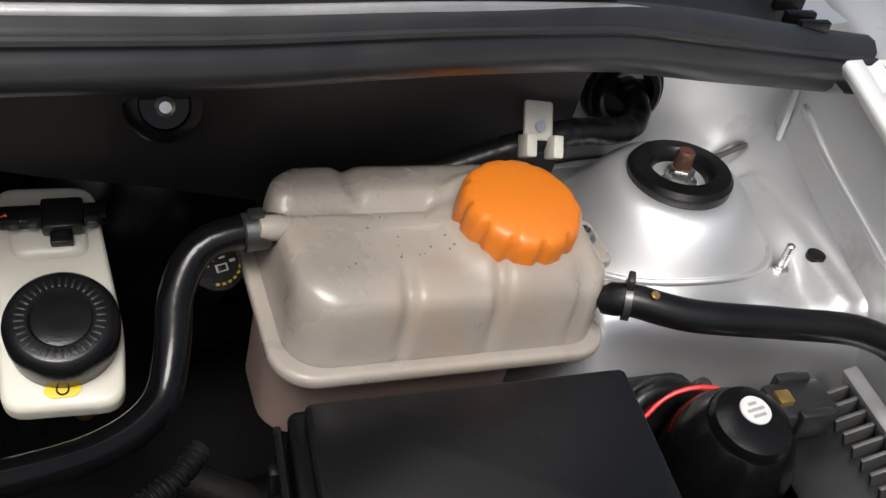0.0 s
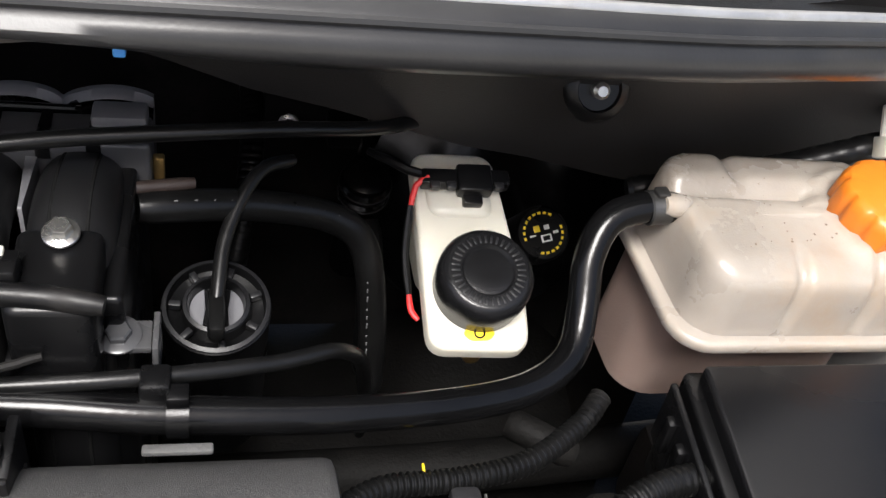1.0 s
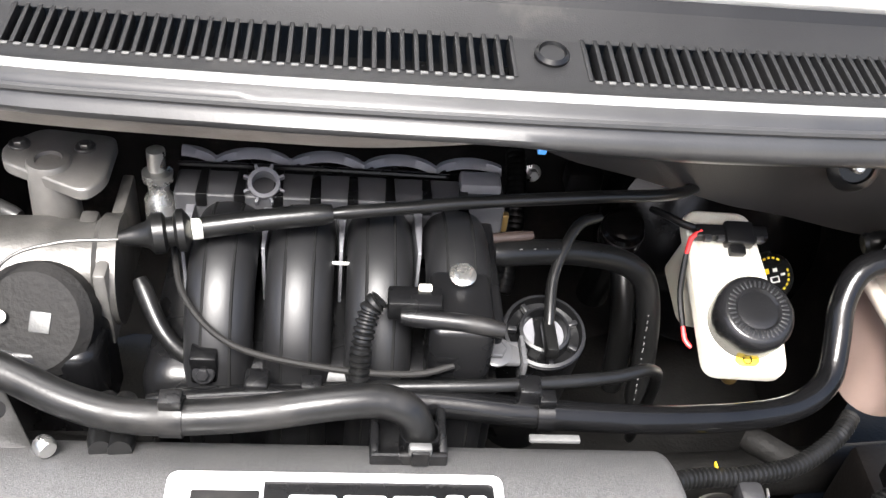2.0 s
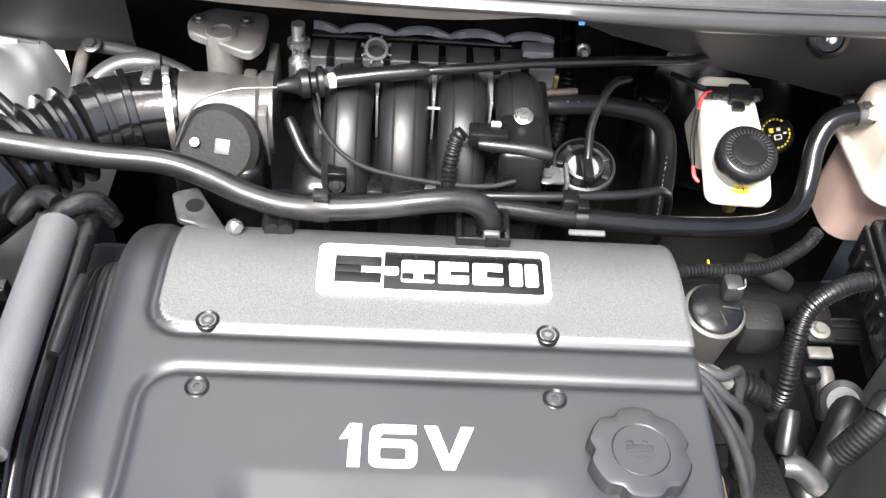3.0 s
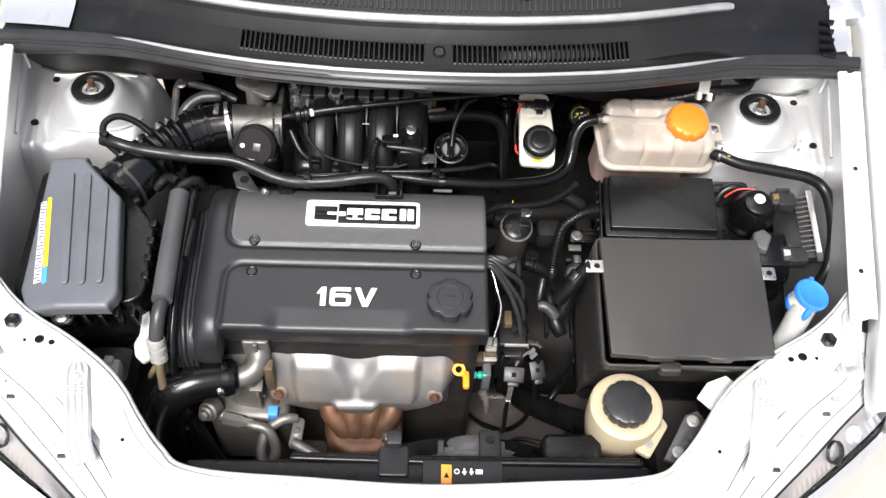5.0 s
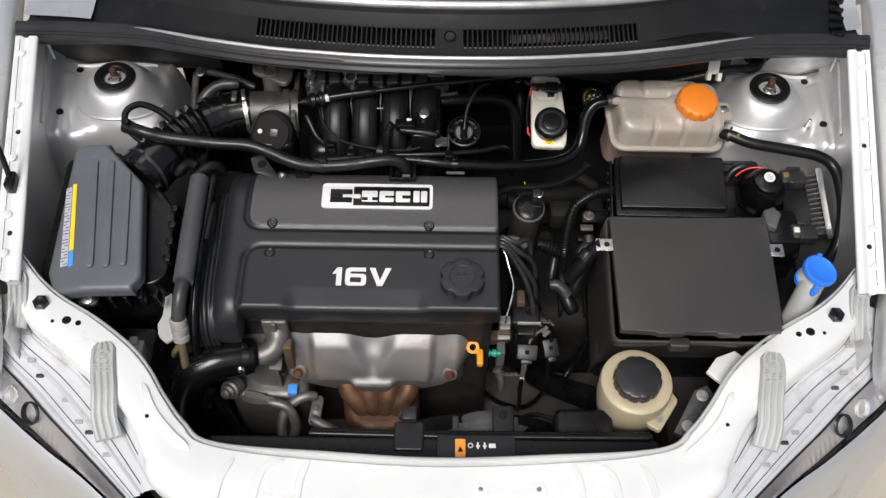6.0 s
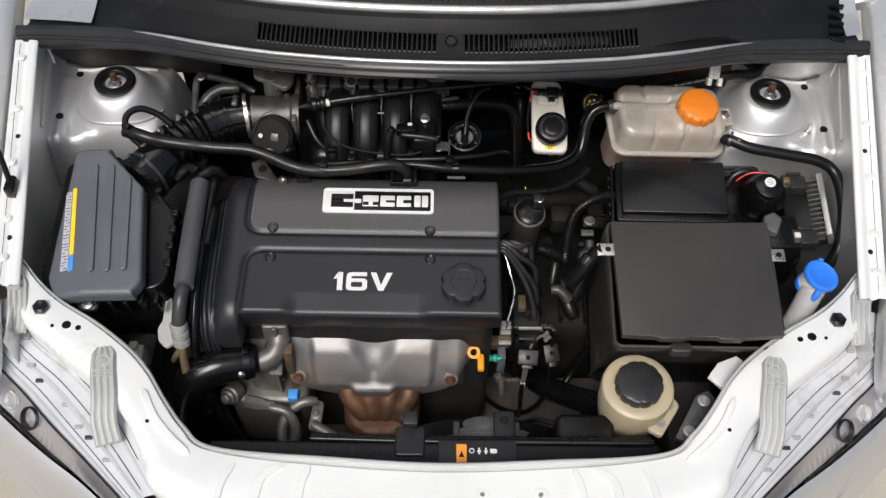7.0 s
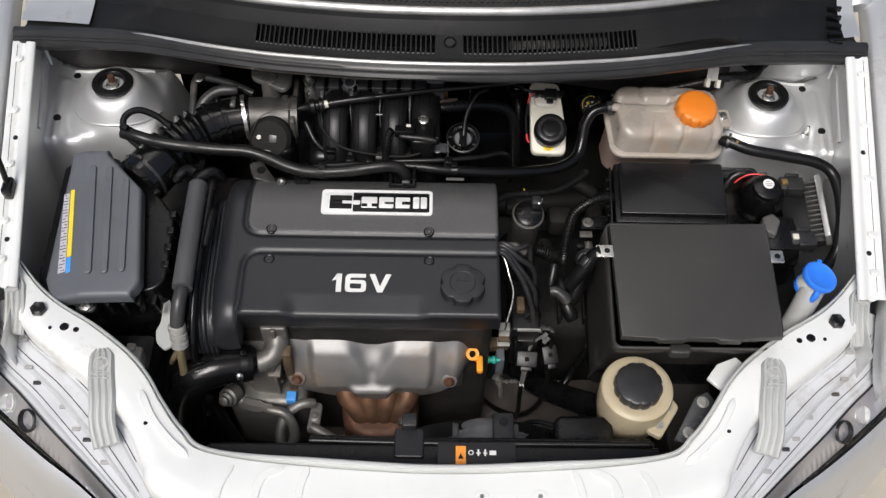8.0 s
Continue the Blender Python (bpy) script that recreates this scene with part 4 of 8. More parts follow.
def cover_z(x, y):
    z = 0.880
    d1 = sd(x, y, -0.300, 0.30, 0.10, 0.2575, 0.026)
    d2 = sd(x, y, -0.305, 0.30, 0.2895, 0.60, 0.026)
    z -= 0.0042 * math.exp(-(d1 / 0.0042) ** 2) + 0.0042 * math.exp(-(d2 / 0.0038) ** 2)
    if d1 > 0:
        z += 0.0006 * ease(0, 0.006, d1)
    # edges roll down
    lx = -0.346 + 0.007 * ease(0.22, 0.13, y)
    front = cover_front(x)
    for dist, r in ((y - front, 0.006 + 0.036 * ease(-0.2995, -0.3025, x)), (0.0915 - x, 0.006), (x - lx, 0.028)):
        if dist < r:
            z -= r - math.sqrt(max(0.0, r * r - (r - dist) ** 2))
    back = min(1.0, max(0.0, (y - 0.343) / 0.078))
    z -= 0.044 * (1 - math.sqrt(1 - back * back))
    notch = ease(-0.240, -0.212, x) * ease(-0.010, -0.038, x)
    z -= notch * 0.0085 * min(1.0, max(0.0, (0.183 - y) / 0.036))
    return z


def cover_front(x):
    """The front edge, which steps forward over the timing belt."""
    return 0.147 - 0.016 * ease(-0.2985, -0.3025, x)


bm = B()
cols = []
for i in range(213):
    x = -0.346 + 0.4375 * i / 212
    f = cover_front(x)
    deep = 0.036 * ease(-0.2985, -0.3025, x)
    top = cover_z(x, f) - 0.001
    low = 0.8245 - deep * 0.76
    under = 0.009 * ease(-0.3025, -0.2985, x)
    col = [(x, f + 0.001 + under, low), (x, f + 0.0004 + under * 0.5, low + (top - low) * 0.45), (x, f, top)]
    for j in range(140):
        y = f + (0.421 - f) * math.sin(0.5 * math.pi * j / 139)
        col.append((x, y, cover_z(x, y)))
    cols.append([Vector(q) for q in col])
ring_faces(bm, cols, closed=False, cap0=False, cap1=False)
cover = part("engine_cover", bm, COVER, engine, "satin black plastic engine cover", 60)
bm = B()
pillow(bm, -0.3000, 0.0910, 0.1585, 0.3900, 0.8255, 0.855, 0.006, 0.002)
part("cover_skirt", bm, COVER, cover)
bm = B()
pillow(bm, -0.3415, -0.3035, 0.1345, 0.4000, 0.788, 0.830, 0.010, 0.006)
part("timing_cover", bm, COVER, cover)
for x, z, r in ((-0.3475, 0.8535, 0.0034), (-0.3550, 0.8500, 0.0040), (-0.3630, 0.8460, 0.0038), (-0.3705, 0.8410, 0.0040)):
    bm = B()
    dx = 0.006
    tube(bm, [(x, 0.398, z - 0.045), (x, 0.385, z - 0.018), (x, 0.355, z), (x + 0.001, 0.26, z), (x + 0.003, 0.190, z - 0.001), (x + dx, 0.157, z - 0.010), (x + dx + 0.001, 0.138, z - 0.032), (x + dx + 0.002, 0.132, z - 0.065), (x + dx + 0.002, 0.131, z - 0.12)], r, 12)
    part("timing_cover_rib", bm, COVER, cover)
bm = B()
pillow(bm, -0.374, -0.335, 0.140, 0.400, 0.66, 0.838, 0.012, 0.030)
part("timing_cover_back", bm, BLACK, cover)
bm = B()
field(bm, -0.3005, 0.0900, 0.2935, 0.418, 0.0021, lambda x, y: cover_z(x, y) + 0.0007 if sd(x, y, -0.3005, 0.20, 0.2935, 0.60, 0.022) > -0.0005 else None)
part("rear_panel", bm, SPECK, cover, "speckled dark grey textured panel", 70)
for x, y in ((-0.263, 0.299), (-0.018, 0.298), (-0.261, 0.242), (-0.017, 0.243)):
    bm = B()
    lathe(bm, [(0.0084, -0.006), (0.0086, 0.0009), (0.0078, 0.0015), (0.0060, 0.0006), (0.0056, -0.004)], (x, y, 0.880), n=28)
    seat = part("bolt_seat", bm, BLACK, cover)
    bm = B()
    lathe(bm, [(0.0050, -0.004), (0.0050, 0.0008), (0.0044, 0.0014), (0.0026, 0.0014), (0.0024, 0.0)], (x, y, 0.880), n=24)
    part("socket_bolt", bm, CAPBLK, seat)
# badge: bright rim round a dark field and plain bright blocks
bm = B()
X0, X1, Y0, Y1 = -0.189, -0.013, 0.3275, 0.3755
ro, ri = rrect(X0, X1, Y0, Y1, 0.006), rrect(X0 + 0.005, X1 - 0.005, Y0 + 0.005, Y1 - 0.005, 0.003)
ring_faces(bm, [[Vector((*p, z)) for p in q] for q, z in ((ro, 0.8740), (ro, 0.8828), (ri, 0.8828), (ri, 0.8803))], cap0=False, cap1=False)
badge = part("badge", bm, BADGE, cover, "bright metal framed badge with plain block shapes")
bm = B()
pillow(bm, X0 + 0.004, X1 - 0.004, Y0 + 0.004, Y1 - 0.004, 0.8798, 0.8815, 0.003, 0.0004)
part("badge_field", bm, BLACK, badge)
bm = B()
pillow(bm, X0 + 0.003, -0.139, Y0 + 0.003, Y1 - 0.003, 0.8813, 0.8825, 0.002, 0.0003)
part("badge_block", bm, BADGE, badge)
for x0, x1, y0, y1 in ((-0.176, -0.141, 0.354, 0.364), (-0.176, -0.156, 0.348, 0.355), (-0.176, -0.141, 0.338, 0.348)):
    bm = B()
    pillow(bm, x0, x1, y0, y1, 0.8825, 0.8829, 0.001, 0.0001)
    part("badge_bar", bm, BLACK, badge)
for x0, x1, y0, y1 in ((-0.139, -0.128, 0.347, 0.355), (-0.126, -0.101, 0.341, 0.362), (-0.098, -0.075, 0.341, 0.362), (-0.072, -0.049, 0.341, 0.362),
                       (-0.044, -0.034, 0.341, 0.363), (-0.032, -0.022, 0.341, 0.363)):
    bm = B()
    pillow(bm, x0, x1, y0, y1, 0.8815, 0.8825, 0.002, 0.0002)
    part("badge_bar", bm, BADGE, badge)
for x, y, w, h in ((-0.121, 0.347, 0.009, 0.006), (-0.105, 0.347, 0.009, 0.006), (-0.082, 0.3515, 0.014, 0.004), (-0.055, 0.3515, 0.013, 0.006)):
    bm = B()
    pillow(bm, x - w / 2, x + w / 2, y - h / 2 - 0.001, y + h / 2 - 0.001, 0.8823, 0.8829, 0.0005, 0.0001)
    part("badge_cut", bm, BLACK, badge)
# printed number: bar and flag, ring and arm, two slanted bars


def glyph(shapes, label):
    bm = B()
    for pts in shapes:
        ring_faces(bm, [[Vector((x, y, z)) for x, y in pts] for z in (0.8796, 0.8822)])
    return part("lettering", bm, WHITE, cover, label)


gx, gy, gh = -0.162, 0.1855, 0.0315
glyph([[(gx + 0.006, gy), (gx + 0.014, gy), (gx + 0.014, gy + gh), (gx + 0.0075, gy + gh), (gx + 0.006, gy + gh - 0.001)], [(gx, gy + gh - 0.0115), (gx + 0.0062, gy + gh - 0.0105), (gx + 0.0075, gy + gh), (gx + 0.0062, gy + gh)]], "white printed figure one")
bm = B()
ox, ow, t = -0.1425, 0.0315, 0.0072
o, q = rrect(ox, ox + ow, gy, gy + 0.0205, 0.006), rrect(ox + t, ox + ow - t, gy + 0.0055, gy + 0.0150, 0.0022)
ring_faces(bm, [[Vector((*p, z)) for p in r] for r, z in ((o, 0.8796), (o, 0.8822), (q, 0.8822), (q, 0.8796))], cap0=False, cap1=False)
arm = [(ox, gy + 0.008), (ox + t, gy + 0.008), (ox + t, gy + gh - 0.0085), (ox + t + 0.002, gy + gh - 0.0062), (ox + ow - 0.001, gy + gh - 0.0062), (ox + ow - 0.001, gy + gh), (ox + 0.007, gy + gh), (ox + 0.002, gy + gh - 0.002), (ox, gy + gh - 0.007)]
ring_faces(bm, [[Vector((*p, z)) for p in arm] for z in (0.8796, 0.88225)])
part("lettering", bm, WHITE, cover, "white printed figure six")
vx = -0.1065
glyph([[(vx, gy + gh), (vx + 0.0125, gy), (vx + 0.0205, gy), (vx + 0.033, gy + gh), (vx + 0.0245, gy + gh), (vx + 0.0165, gy + 0.0095), (vx + 0.0085, gy + gh)]], "white printed letter V")
# oil filler cap
bm = B()
c = (0.034, 0.197, 0.878)
lathe(bm, [(0.033, -0.004), (0.0345, 0.001), (0.0345, 0.013), (0.033, 0.016), (0.029, 0.0172), (0.0195, 0.0172), (0.0188, 0.0166), (0.0182, 0.0172), (0.008, 0.0172)], c, n=112, lobes=6, depth=0.14)
cap = part("oil_filler_cap", bm, COVER, engine, "black scalloped oil filler cap")
for dx, dy, w, h in ((-0.001, 0.001, 0.018, 0.005), (-0.007, 0.005, 0.005, 0.003), (0.003, 0.005, 0.004, 0.003), (0.0, -0.006, 0.010, 0.0015)):
    bm = B()
    pillow(bm, c[0] + dx - w / 2, c[0] + dx + w / 2, c[1] + dy - h / 2, c[1] + dy + h / 2, 0.895, 0.8958, 0.001, 0.0003)
    part("symbol_bar", bm, DARK, cap)
# lifting bracket and breather stub at the rear edge of the cover
bm = B()
for x0, x1 in ((-0.084, -0.079), (-0.046, -0.041)):
    box(bm, (x0, 0.391, 0.84), (x1, 0.424, 0.880), 0.0015)
box(bm, (-0.084, 0.3885, 0.84), (-0.041, 0.3925, 0.8805), 0.0015)
box(bm, (-0.080, 0.392, 0.84), (-0.045, 0.424, 0.868), 0.0015)
part("breather_socket", bm, BLACK, engine, "black moulded breather socket")
bm = B()
prism(bm, rounded([(-0.306, 0.408), (-0.316, 0.438), (-0.296, 0.446), (-0.263, 0.395), (-0.275, 0.387), (-0.290, 0.404)], 0.005), 0.862, 0.867, 0.0015)
eye = part("lifting_eye", bm, DULL, engine, "blackened steel lifting bracket")
bm = B()
lathe(bm, [(0.0075, 0.0), (0.0075, 0.0068)], (-0.2945, 0.4240, 0.8606), n=18)
part("eye_hole", bm, BLACK, eye)
bm = B()
tube(bm, [(-0.262, 0.405, 0.86), (-0.258, 0.395, 0.876), (-0.254, 0.39, 0.878)], 0.006)
part("bracket_screw", bm, STEEL, engine)
for x in (-0.235, -0.225):
    bm = B()
    tube(bm, [(x, 0.44, 0.86), (x + 0.004, 0.41, 0.868), (x + 0.006, 0.395, 0.872)], 0.008)
    part("stub", bm, RUBBER, engine)
bm = B()
box(bm, (-0.076, 0.390, 0.820), (-0.038, 0.418, 0.858), 0.005)
part("breather_boss", bm, BLACK, engine)
bm = B()
box(bm, (0.008, 0.408, 0.868), (0.038, 0.413, 0.871), 0.001)
part("tag", bm, TAPE, engine, "pale paper tag")

# exhaust side: thermostat housing, heat shield and downpipe
bm = B()
prism(bm, rounded([(-0.300, 0.128), (-0.258, 0.124), (-0.252, 0.20), (-0.318, 0.20), (-0.318, 0.150)], 0.010), 0.60, 0.752, 0.008)
thermo = part("thermostat_housing", bm, ALU, engine, "cast aluminium thermostat housing")
bm = B()
tube(bm, [(-0.292, 0.128, 0.757), (-0.276, 0.131, 0.757), (-0.262, 0.138, 0.760), (-0.254, 0.150, 0.768), (-0.252, 0.166, 0.782)], 0.0172, 24)
part("outlet", bm, CASTPALE, thermo, "pale cast outlet elbow")
bm = B()
prism(bm, rounded([(-0.276, 0.158), (-0.236, 0.158), (-0.236, 0.200), (-0.276, 0.200)], 0.005), 0.735, 0.812, 0.003)
part("outlet_block", bm, CASTPALE, thermo)
bm = B()
box(bm, (-0.259, 0.1535, 0.76), (-0.252, 0.160, 0.812), 0.0015)
part("outlet_web", bm, CASTPALE, thermo)
bm = B()
box(bm, (-0.270, 0.120, 0.722), (-0.250, 0.150, 0.728), 0.0015)
box(bm, (-0.262, 0.121, 0.66), (-0.256, 0.127, 0.722), 0.001)
part("outlet_stay", bm, CASTPALE, thermo)
for x, y in ((-0.268, 0.150), (-0.300, 0.185), (-0.262, 0.190)):
    bm = B()
    lathe(bm, [(0.008, -0.01), (0.008, 0.012), (0.0065, 0.014)], (x, y, 0.752), n=16)
    part("bolt_boss", bm, ALU, thermo)
    hexbolt("boss_bolt", thermo, (x, y, 0.766), r=0.0045, h=0.005, material=DULL)
for k in range(3):
    bm = B()
    box(bm, (-0.322, 0.135, 0.700 - 0.030 * k), (-0.252, 0.142, 0.706 - 0.030 * k), 0.0015)
    part("cast_rib", bm, ALU, thermo)


def shield_at(u, v):
    """Pressed heat shield hung over the exhaust manifold; u across, v from the top down."""
    w = math.sqrt(1 - (max(0.0, v - 0.28) / 0.745) ** 2.4)
    x = -0.106 + 0.352 * (u - 0.5) * w
    y = 0.192 - 0.057 * ease(0, 0.6, v) - 0.012 * ease(0.4, 1.0, v)
    z = 0.806 - 0.203 * v
    e = min(u, 1 - u)
    y += 0.045 * (1 - ease(0, 0.12, e)) * (0.3 + 0.7 * ease(0.05, 0.5, v))
    pocket = ease(0.20, 0.245, u) * ease(0.80, 0.755, u) * ease(0.20, 0.30, v) * ease(0.62, 0.565, v)
    wedge = ease(0.05, 0.0, abs(u - 0.5) - 0.075 * ease(0.50, 0.18, v)) * ease(0.55, 0.45, v)
    pocket *= 1 - 0.55 * wedge
    y -= 0.014 * pocket
    y += 0.020 * ease(0.62, 1.0, v)
    y += 0.007 * math.exp(-((u - 0.5) / 0.06) ** 2) * ease(0.5, 0.2, v)
    y -= 0.011 * ease(0.375, 0.42, u) * ease(0.625, 0.58, u) * ease(0.52, 0.58, v) * ease(1.0, 0.86, v)
    y += 0.007 * ease(0.10, 0.0, abs(u - 0.5) - 0.10 * ease(0.45, 0.20, v) + 0.04) * ease(0.42, 0.30, v) * ease(0.08, 0.16, v)
    for cu in (0.12, 0.88):
        y -= 0.010 * math.exp(-(((u - cu) / 0.07) ** 2 + ((v - 0.38) / 0.18) ** 2))
    return Vector((x, y, z + 0.010 * (1 - ease(0, 0.1, v))))


bm = B()
sheet(bm, shield_at, 110, 64)
shield = part("heat_shield", bm, SHIELD, engine, "silvery pressed exhaust heat shield", 60)
for u in (0.145, 0.865):
    at = shield_at(u, 0.52) + Vector((0, -0.001, 0))
    bm = B()
    lathe(bm, [(0.014, -0.004), (0.013, 0.001), (0.009, 0.002), (0.008, -0.002)], at, (0, -0.85, 0.5), 20)
    part("bolt_seat", bm, SHIELD, shield)
    hexbolt("shield_bolt", shield, at, (0, -0.8, 0.5), 0.0065, 0.008, RUST)
bm = B()
box(bm, (0.005, 0.165, 0.60), (0.045, 0.205, 0.665), 0.01)
part("manifold_flange", bm, ALU, engine)
bm = B()
prism(bm, rounded([(-0.165, 0.165), (-0.158, 0.095), (-0.125, 0.068), (-0.065, 0.070), (-0.034, 0.100), (-0.030, 0.165)], 0.02), 0.50, 0.600, 0.018)
pipe = part("downpipe", bm, RUST, engine, "rust-coloured heat-tinted exhaust collector")
for x0, x1 in ((-0.150, -0.128), (-0.118, -0.108), (-0.082, -0.088), (-0.050, -0.066)):
    bm = B()
    tube(bm, [(x0, 0.160, 0.640), (x0, 0.138, 0.625), (x1, 0.118, 0.600), (x1, 0.112, 0.575)], 0.019, 18)
    part("exhaust_runner", bm, GOLD, pipe, "heat-tinted exhaust runner")
bm = B()
tube(bm, [(-0.098, 0.10, 0.52), (-0.098, 0.10, 0.44), (-0.098, 0.16, 0.36)], 0.038, 20)
part("outlet_pipe", bm, RUST, pipe)
od = Vector((0.35, -0.75, 0.25)).normalized()
oc = Vector((-0.060, 0.104, 0.606))
bm = B()
lathe(bm, [(0.0065, -0.012), (0.0065, 0.012), (0.005, 0.014), (0.005, 0.026), (0.0035, 0.028), (0.0035, 0.036)], oc, od, 12)
lathe(bm, [(0.0095, 0.004), (0.0095, 0.010), (0.008, 0.011)], oc, od, 6)
part("oxygen_sensor", bm, STEEL, pipe, "bright oxygen sensor")
# dipstick and small valve parts beside the shield
dip = thing("dipstick", (0.062, 0.19, 0.62), "yellow plastic oil dipstick handle on a metal tube", "dipstick")
bm = B()
tube(bm, [(0.060, 0.205, 0.45), (0.072, 0.196, 0.60), (0.068, 0.160, 0.720)], 0.005)
part("guide_tube", bm, BLACK, dip)
bm = B()
lathe(bm, [(0.0055, -0.003), (0.0105, -0.003), (0.0105, 0.003), (0.0055, 0.003), (0.0055, -0.003)], (0.0550, 0.164, 0.730), (0.1, -0.5, 0.85), 24, cap0=False, cap1=False)
part("ring", bm, DIPSTICK, dip)
bm = B()
box(bm, (0.0615, 0.134, 0.716), (0.0725, 0.164, 0.728), 0.004)
box(bm, (0.0580, 0.154, 0.720), (0.0670, 0.164, 0.730), 0.003)
part("handle", bm, DIPSTICK, dip)

# intake manifold: four ribbed runners from a scalloped rear rail
manifold = thing("intake_manifold", (-0.1, 0.55, 0.80), "black plastic intake manifold with four fat runners", "engine part")
RUN = [-0.177, -0.129, -0.079, -0.029]
RUN_LINE = [(0.604, 0.800), (0.596, 0.845), (0.580, 0.874), (0.550, 0.892), (0.515, 0.892), (0.484, 0.866), (0.471, 0.825), (0.468, 0.77)]


for x in RUN:
    line = spline([(x, y, z) for y, z in RUN_LINE], 0.006)
    bm = B()
    rings, ups = [], []
    for i, p in enumerate(line):
        t = (line[min(i + 1, len(line) - 1)] - line[max(i - 1, 0)]).normalized()
        up = Vector((0, t.z, -t.y))
        ups.append(up)
        rings.append([p + Vector((1, 0, 0)) * 0.0210 * math.copysign(abs(math.cos(a)) ** 0.88, math.cos(a)) + up * 0.0195 * math.copysign(abs(math.sin(a)) ** 0.95, math.sin(a))
                      for a in [2 * math.pi * k / 36 for k in range(36)]])
    ring_faces(bm, rings)
    runner = part("runner", bm, RUNNER, manifold, "", 60)
    for dx in (-0.0085, 0.0085):
        bm = B()
        tube(bm, [p + Vector((dx, 0, 0)) + up * 0.0177 for p, up in list(zip(line, ups))[4:-3:3]], 0.0012, 6)
        part("mould_line", bm, SEAM, runner)
for x in [-0.203] + [(a + b) / 2 for a, b in zip(RUN, RUN[1:])]:
    bm = B()
    prism(bm, [(x - 0.0010, 0.530), (x + 0.0010, 0.530), (x + 0.0030, 0.572), (x - 0.0030, 0.572)], 0.84, 0.901, 0.001)
    part("web", bm, RAILGREY, manifold, "grey tapered web")
bm = B()
box(bm, (-0.112, 0.519, 0.899), (-0.096, 0.5205, 0.9012), 0.0004)
part("tie", bm, GREYP, manifold)


def scallop_line(x):
    """The scalloped back edge of the rail."""
    return 0.600 + 0.013 * abs(math.sin((x - RUN[0] + 0.0127) / 0.0493 * math.pi)) ** 0.55


bm = B()
pillow(bm, -0.214, 0.004, 0.570, 0.597, 0.86, 0.9095, 0.003, 0.002)
rail = part("rear_rail", bm, RAILDARK, manifold, "satin grey rear rail")
bm = B()
sheet(bm, lambda u, v: Vector((-0.214 + 0.218 * u, 0.595 + (scallop_line(-0.214 + 0.218 * u) - 0.595) * v, 0.9075 + 0.001 * v)), 90, 3)
part("rail_recess", bm, BLACK, manifold)
bm = B()
sheet(bm, lambda u, v: Vector((-0.214 + 0.218 * u, scallop_line(-0.214 + 0.218 * u) + (-0.0035, 0.0, 0.0045, 0.006)[round(v * 3)], (0.910, 0.9145, 0.914, 0.87)[round(v * 3)])), 120, 3)
part("rail_lip", bm, RAILGREY, manifold, "raised scalloped lip", 60)
for i in range(8):
    x = -0.196 + 0.0246 * i
    bm = B()
    prism(bm, [(x - 0.0036, 0.5695), (x + 0.0036, 0.5695), (x + 0.0026, 0.5975), (x - 0.0026, 0.5975)], 0.90, 0.9108, 0.0003)
    part("rail_slot", bm, BLACK, rail)
for x in RUN:
    for dx in (-0.007, 0.009):
        bm = B()
        prism(bm, [(x + dx - 0.004, 0.6005), (x + dx + 0.004, 0.6005), (x + dx, 0.6075)], 0.907, 0.9115, 0.0005)
        part("gusset", bm, BLACK, rail)
bm = B()
tube(bm, [(-0.214, 0.598, 0.9125), (-0.12, 0.5985, 0.9125), (-0.035, 0.598, 0.9115)], 0.0020, 8)
part("rail_rod", bm, BLACK, manifold)
bm = B()
box(bm, (-0.026, 0.583, 0.908), (0.002, 0.599, 0.917), 0.002)
part("rail_block", bm, RAILGREY, manifold)
# spoked ring standing on the rail
bm = B()
c = Vector((-0.156, 0.578, 0.914))
axis = Vector((0.05, -0.55, 0.83))
lathe(bm, [(0.0078, -0.010), (0.0105, -0.010), (0.0105, 0.004), (0.0078, 0.004), (0.0078, -0.010)], c, axis, n=24, cap0=False, cap1=False)
ringm = part("mounting_ring", bm, RAILGREY, manifold, "grey spoked mounting ring")
for k in range(8):
    bm = B()
    box(bm, (0.0100, -0.0009, -0.004), (0.0142, 0.0009, 0.0025), 0.0003, axis_m(c, axis) @ pose(0, 0, 0, 0, 0, 45 * k + 22))
    part("spoke", bm, RAILGREY, ringm)
# end plate, bolts, bracket with sensor
bm = B()
pillow(bm, -0.013, -0.003, 0.475, 0.62, 0.80, 0.895, 0.003, 0.003)
part("end_plate", bm, BLACK, manifold)
hexbolt("bolt", manifold, (-0.030, 0.497, 0.915), (0, -0.2, 1), 0.0056, 0.007, STEEL, 1.5, "bright flanged bolt")
bm = B()
pillow(bm, -0.050, -0.012, 0.452, 0.505, 0.86, 0.912, 0.006, 0.004)
part("sensor_base", bm, BLACK, manifold)
bm = B()
tube(bm, [(-0.068, 0.462, 0.914), (-0.03, 0.458, 0.914), (-0.008, 0.455, 0.912)], 0.0055)
tube(bm, [(-0.022, 0.468, 0.904), (-0.030, 0.464, 0.895), (-0.041, 0.466, 0.884)], 0.0045)
part("sensor_stub", bm, BLACK, manifold)
bm = B()
box(bm, (-0.076, 0.464, 0.908), (-0.044, 0.480, 0.922), 0.002)
conn = part("sensor_plug", bm, BLACK, manifold)
bm = B()
box(bm, (-0.058, 0.475, 0.919), (-0.050, 0.480, 0.924), 0.001)
part("plug_lock", bm, CREAM, conn, "cream plug lock")
bm = B()
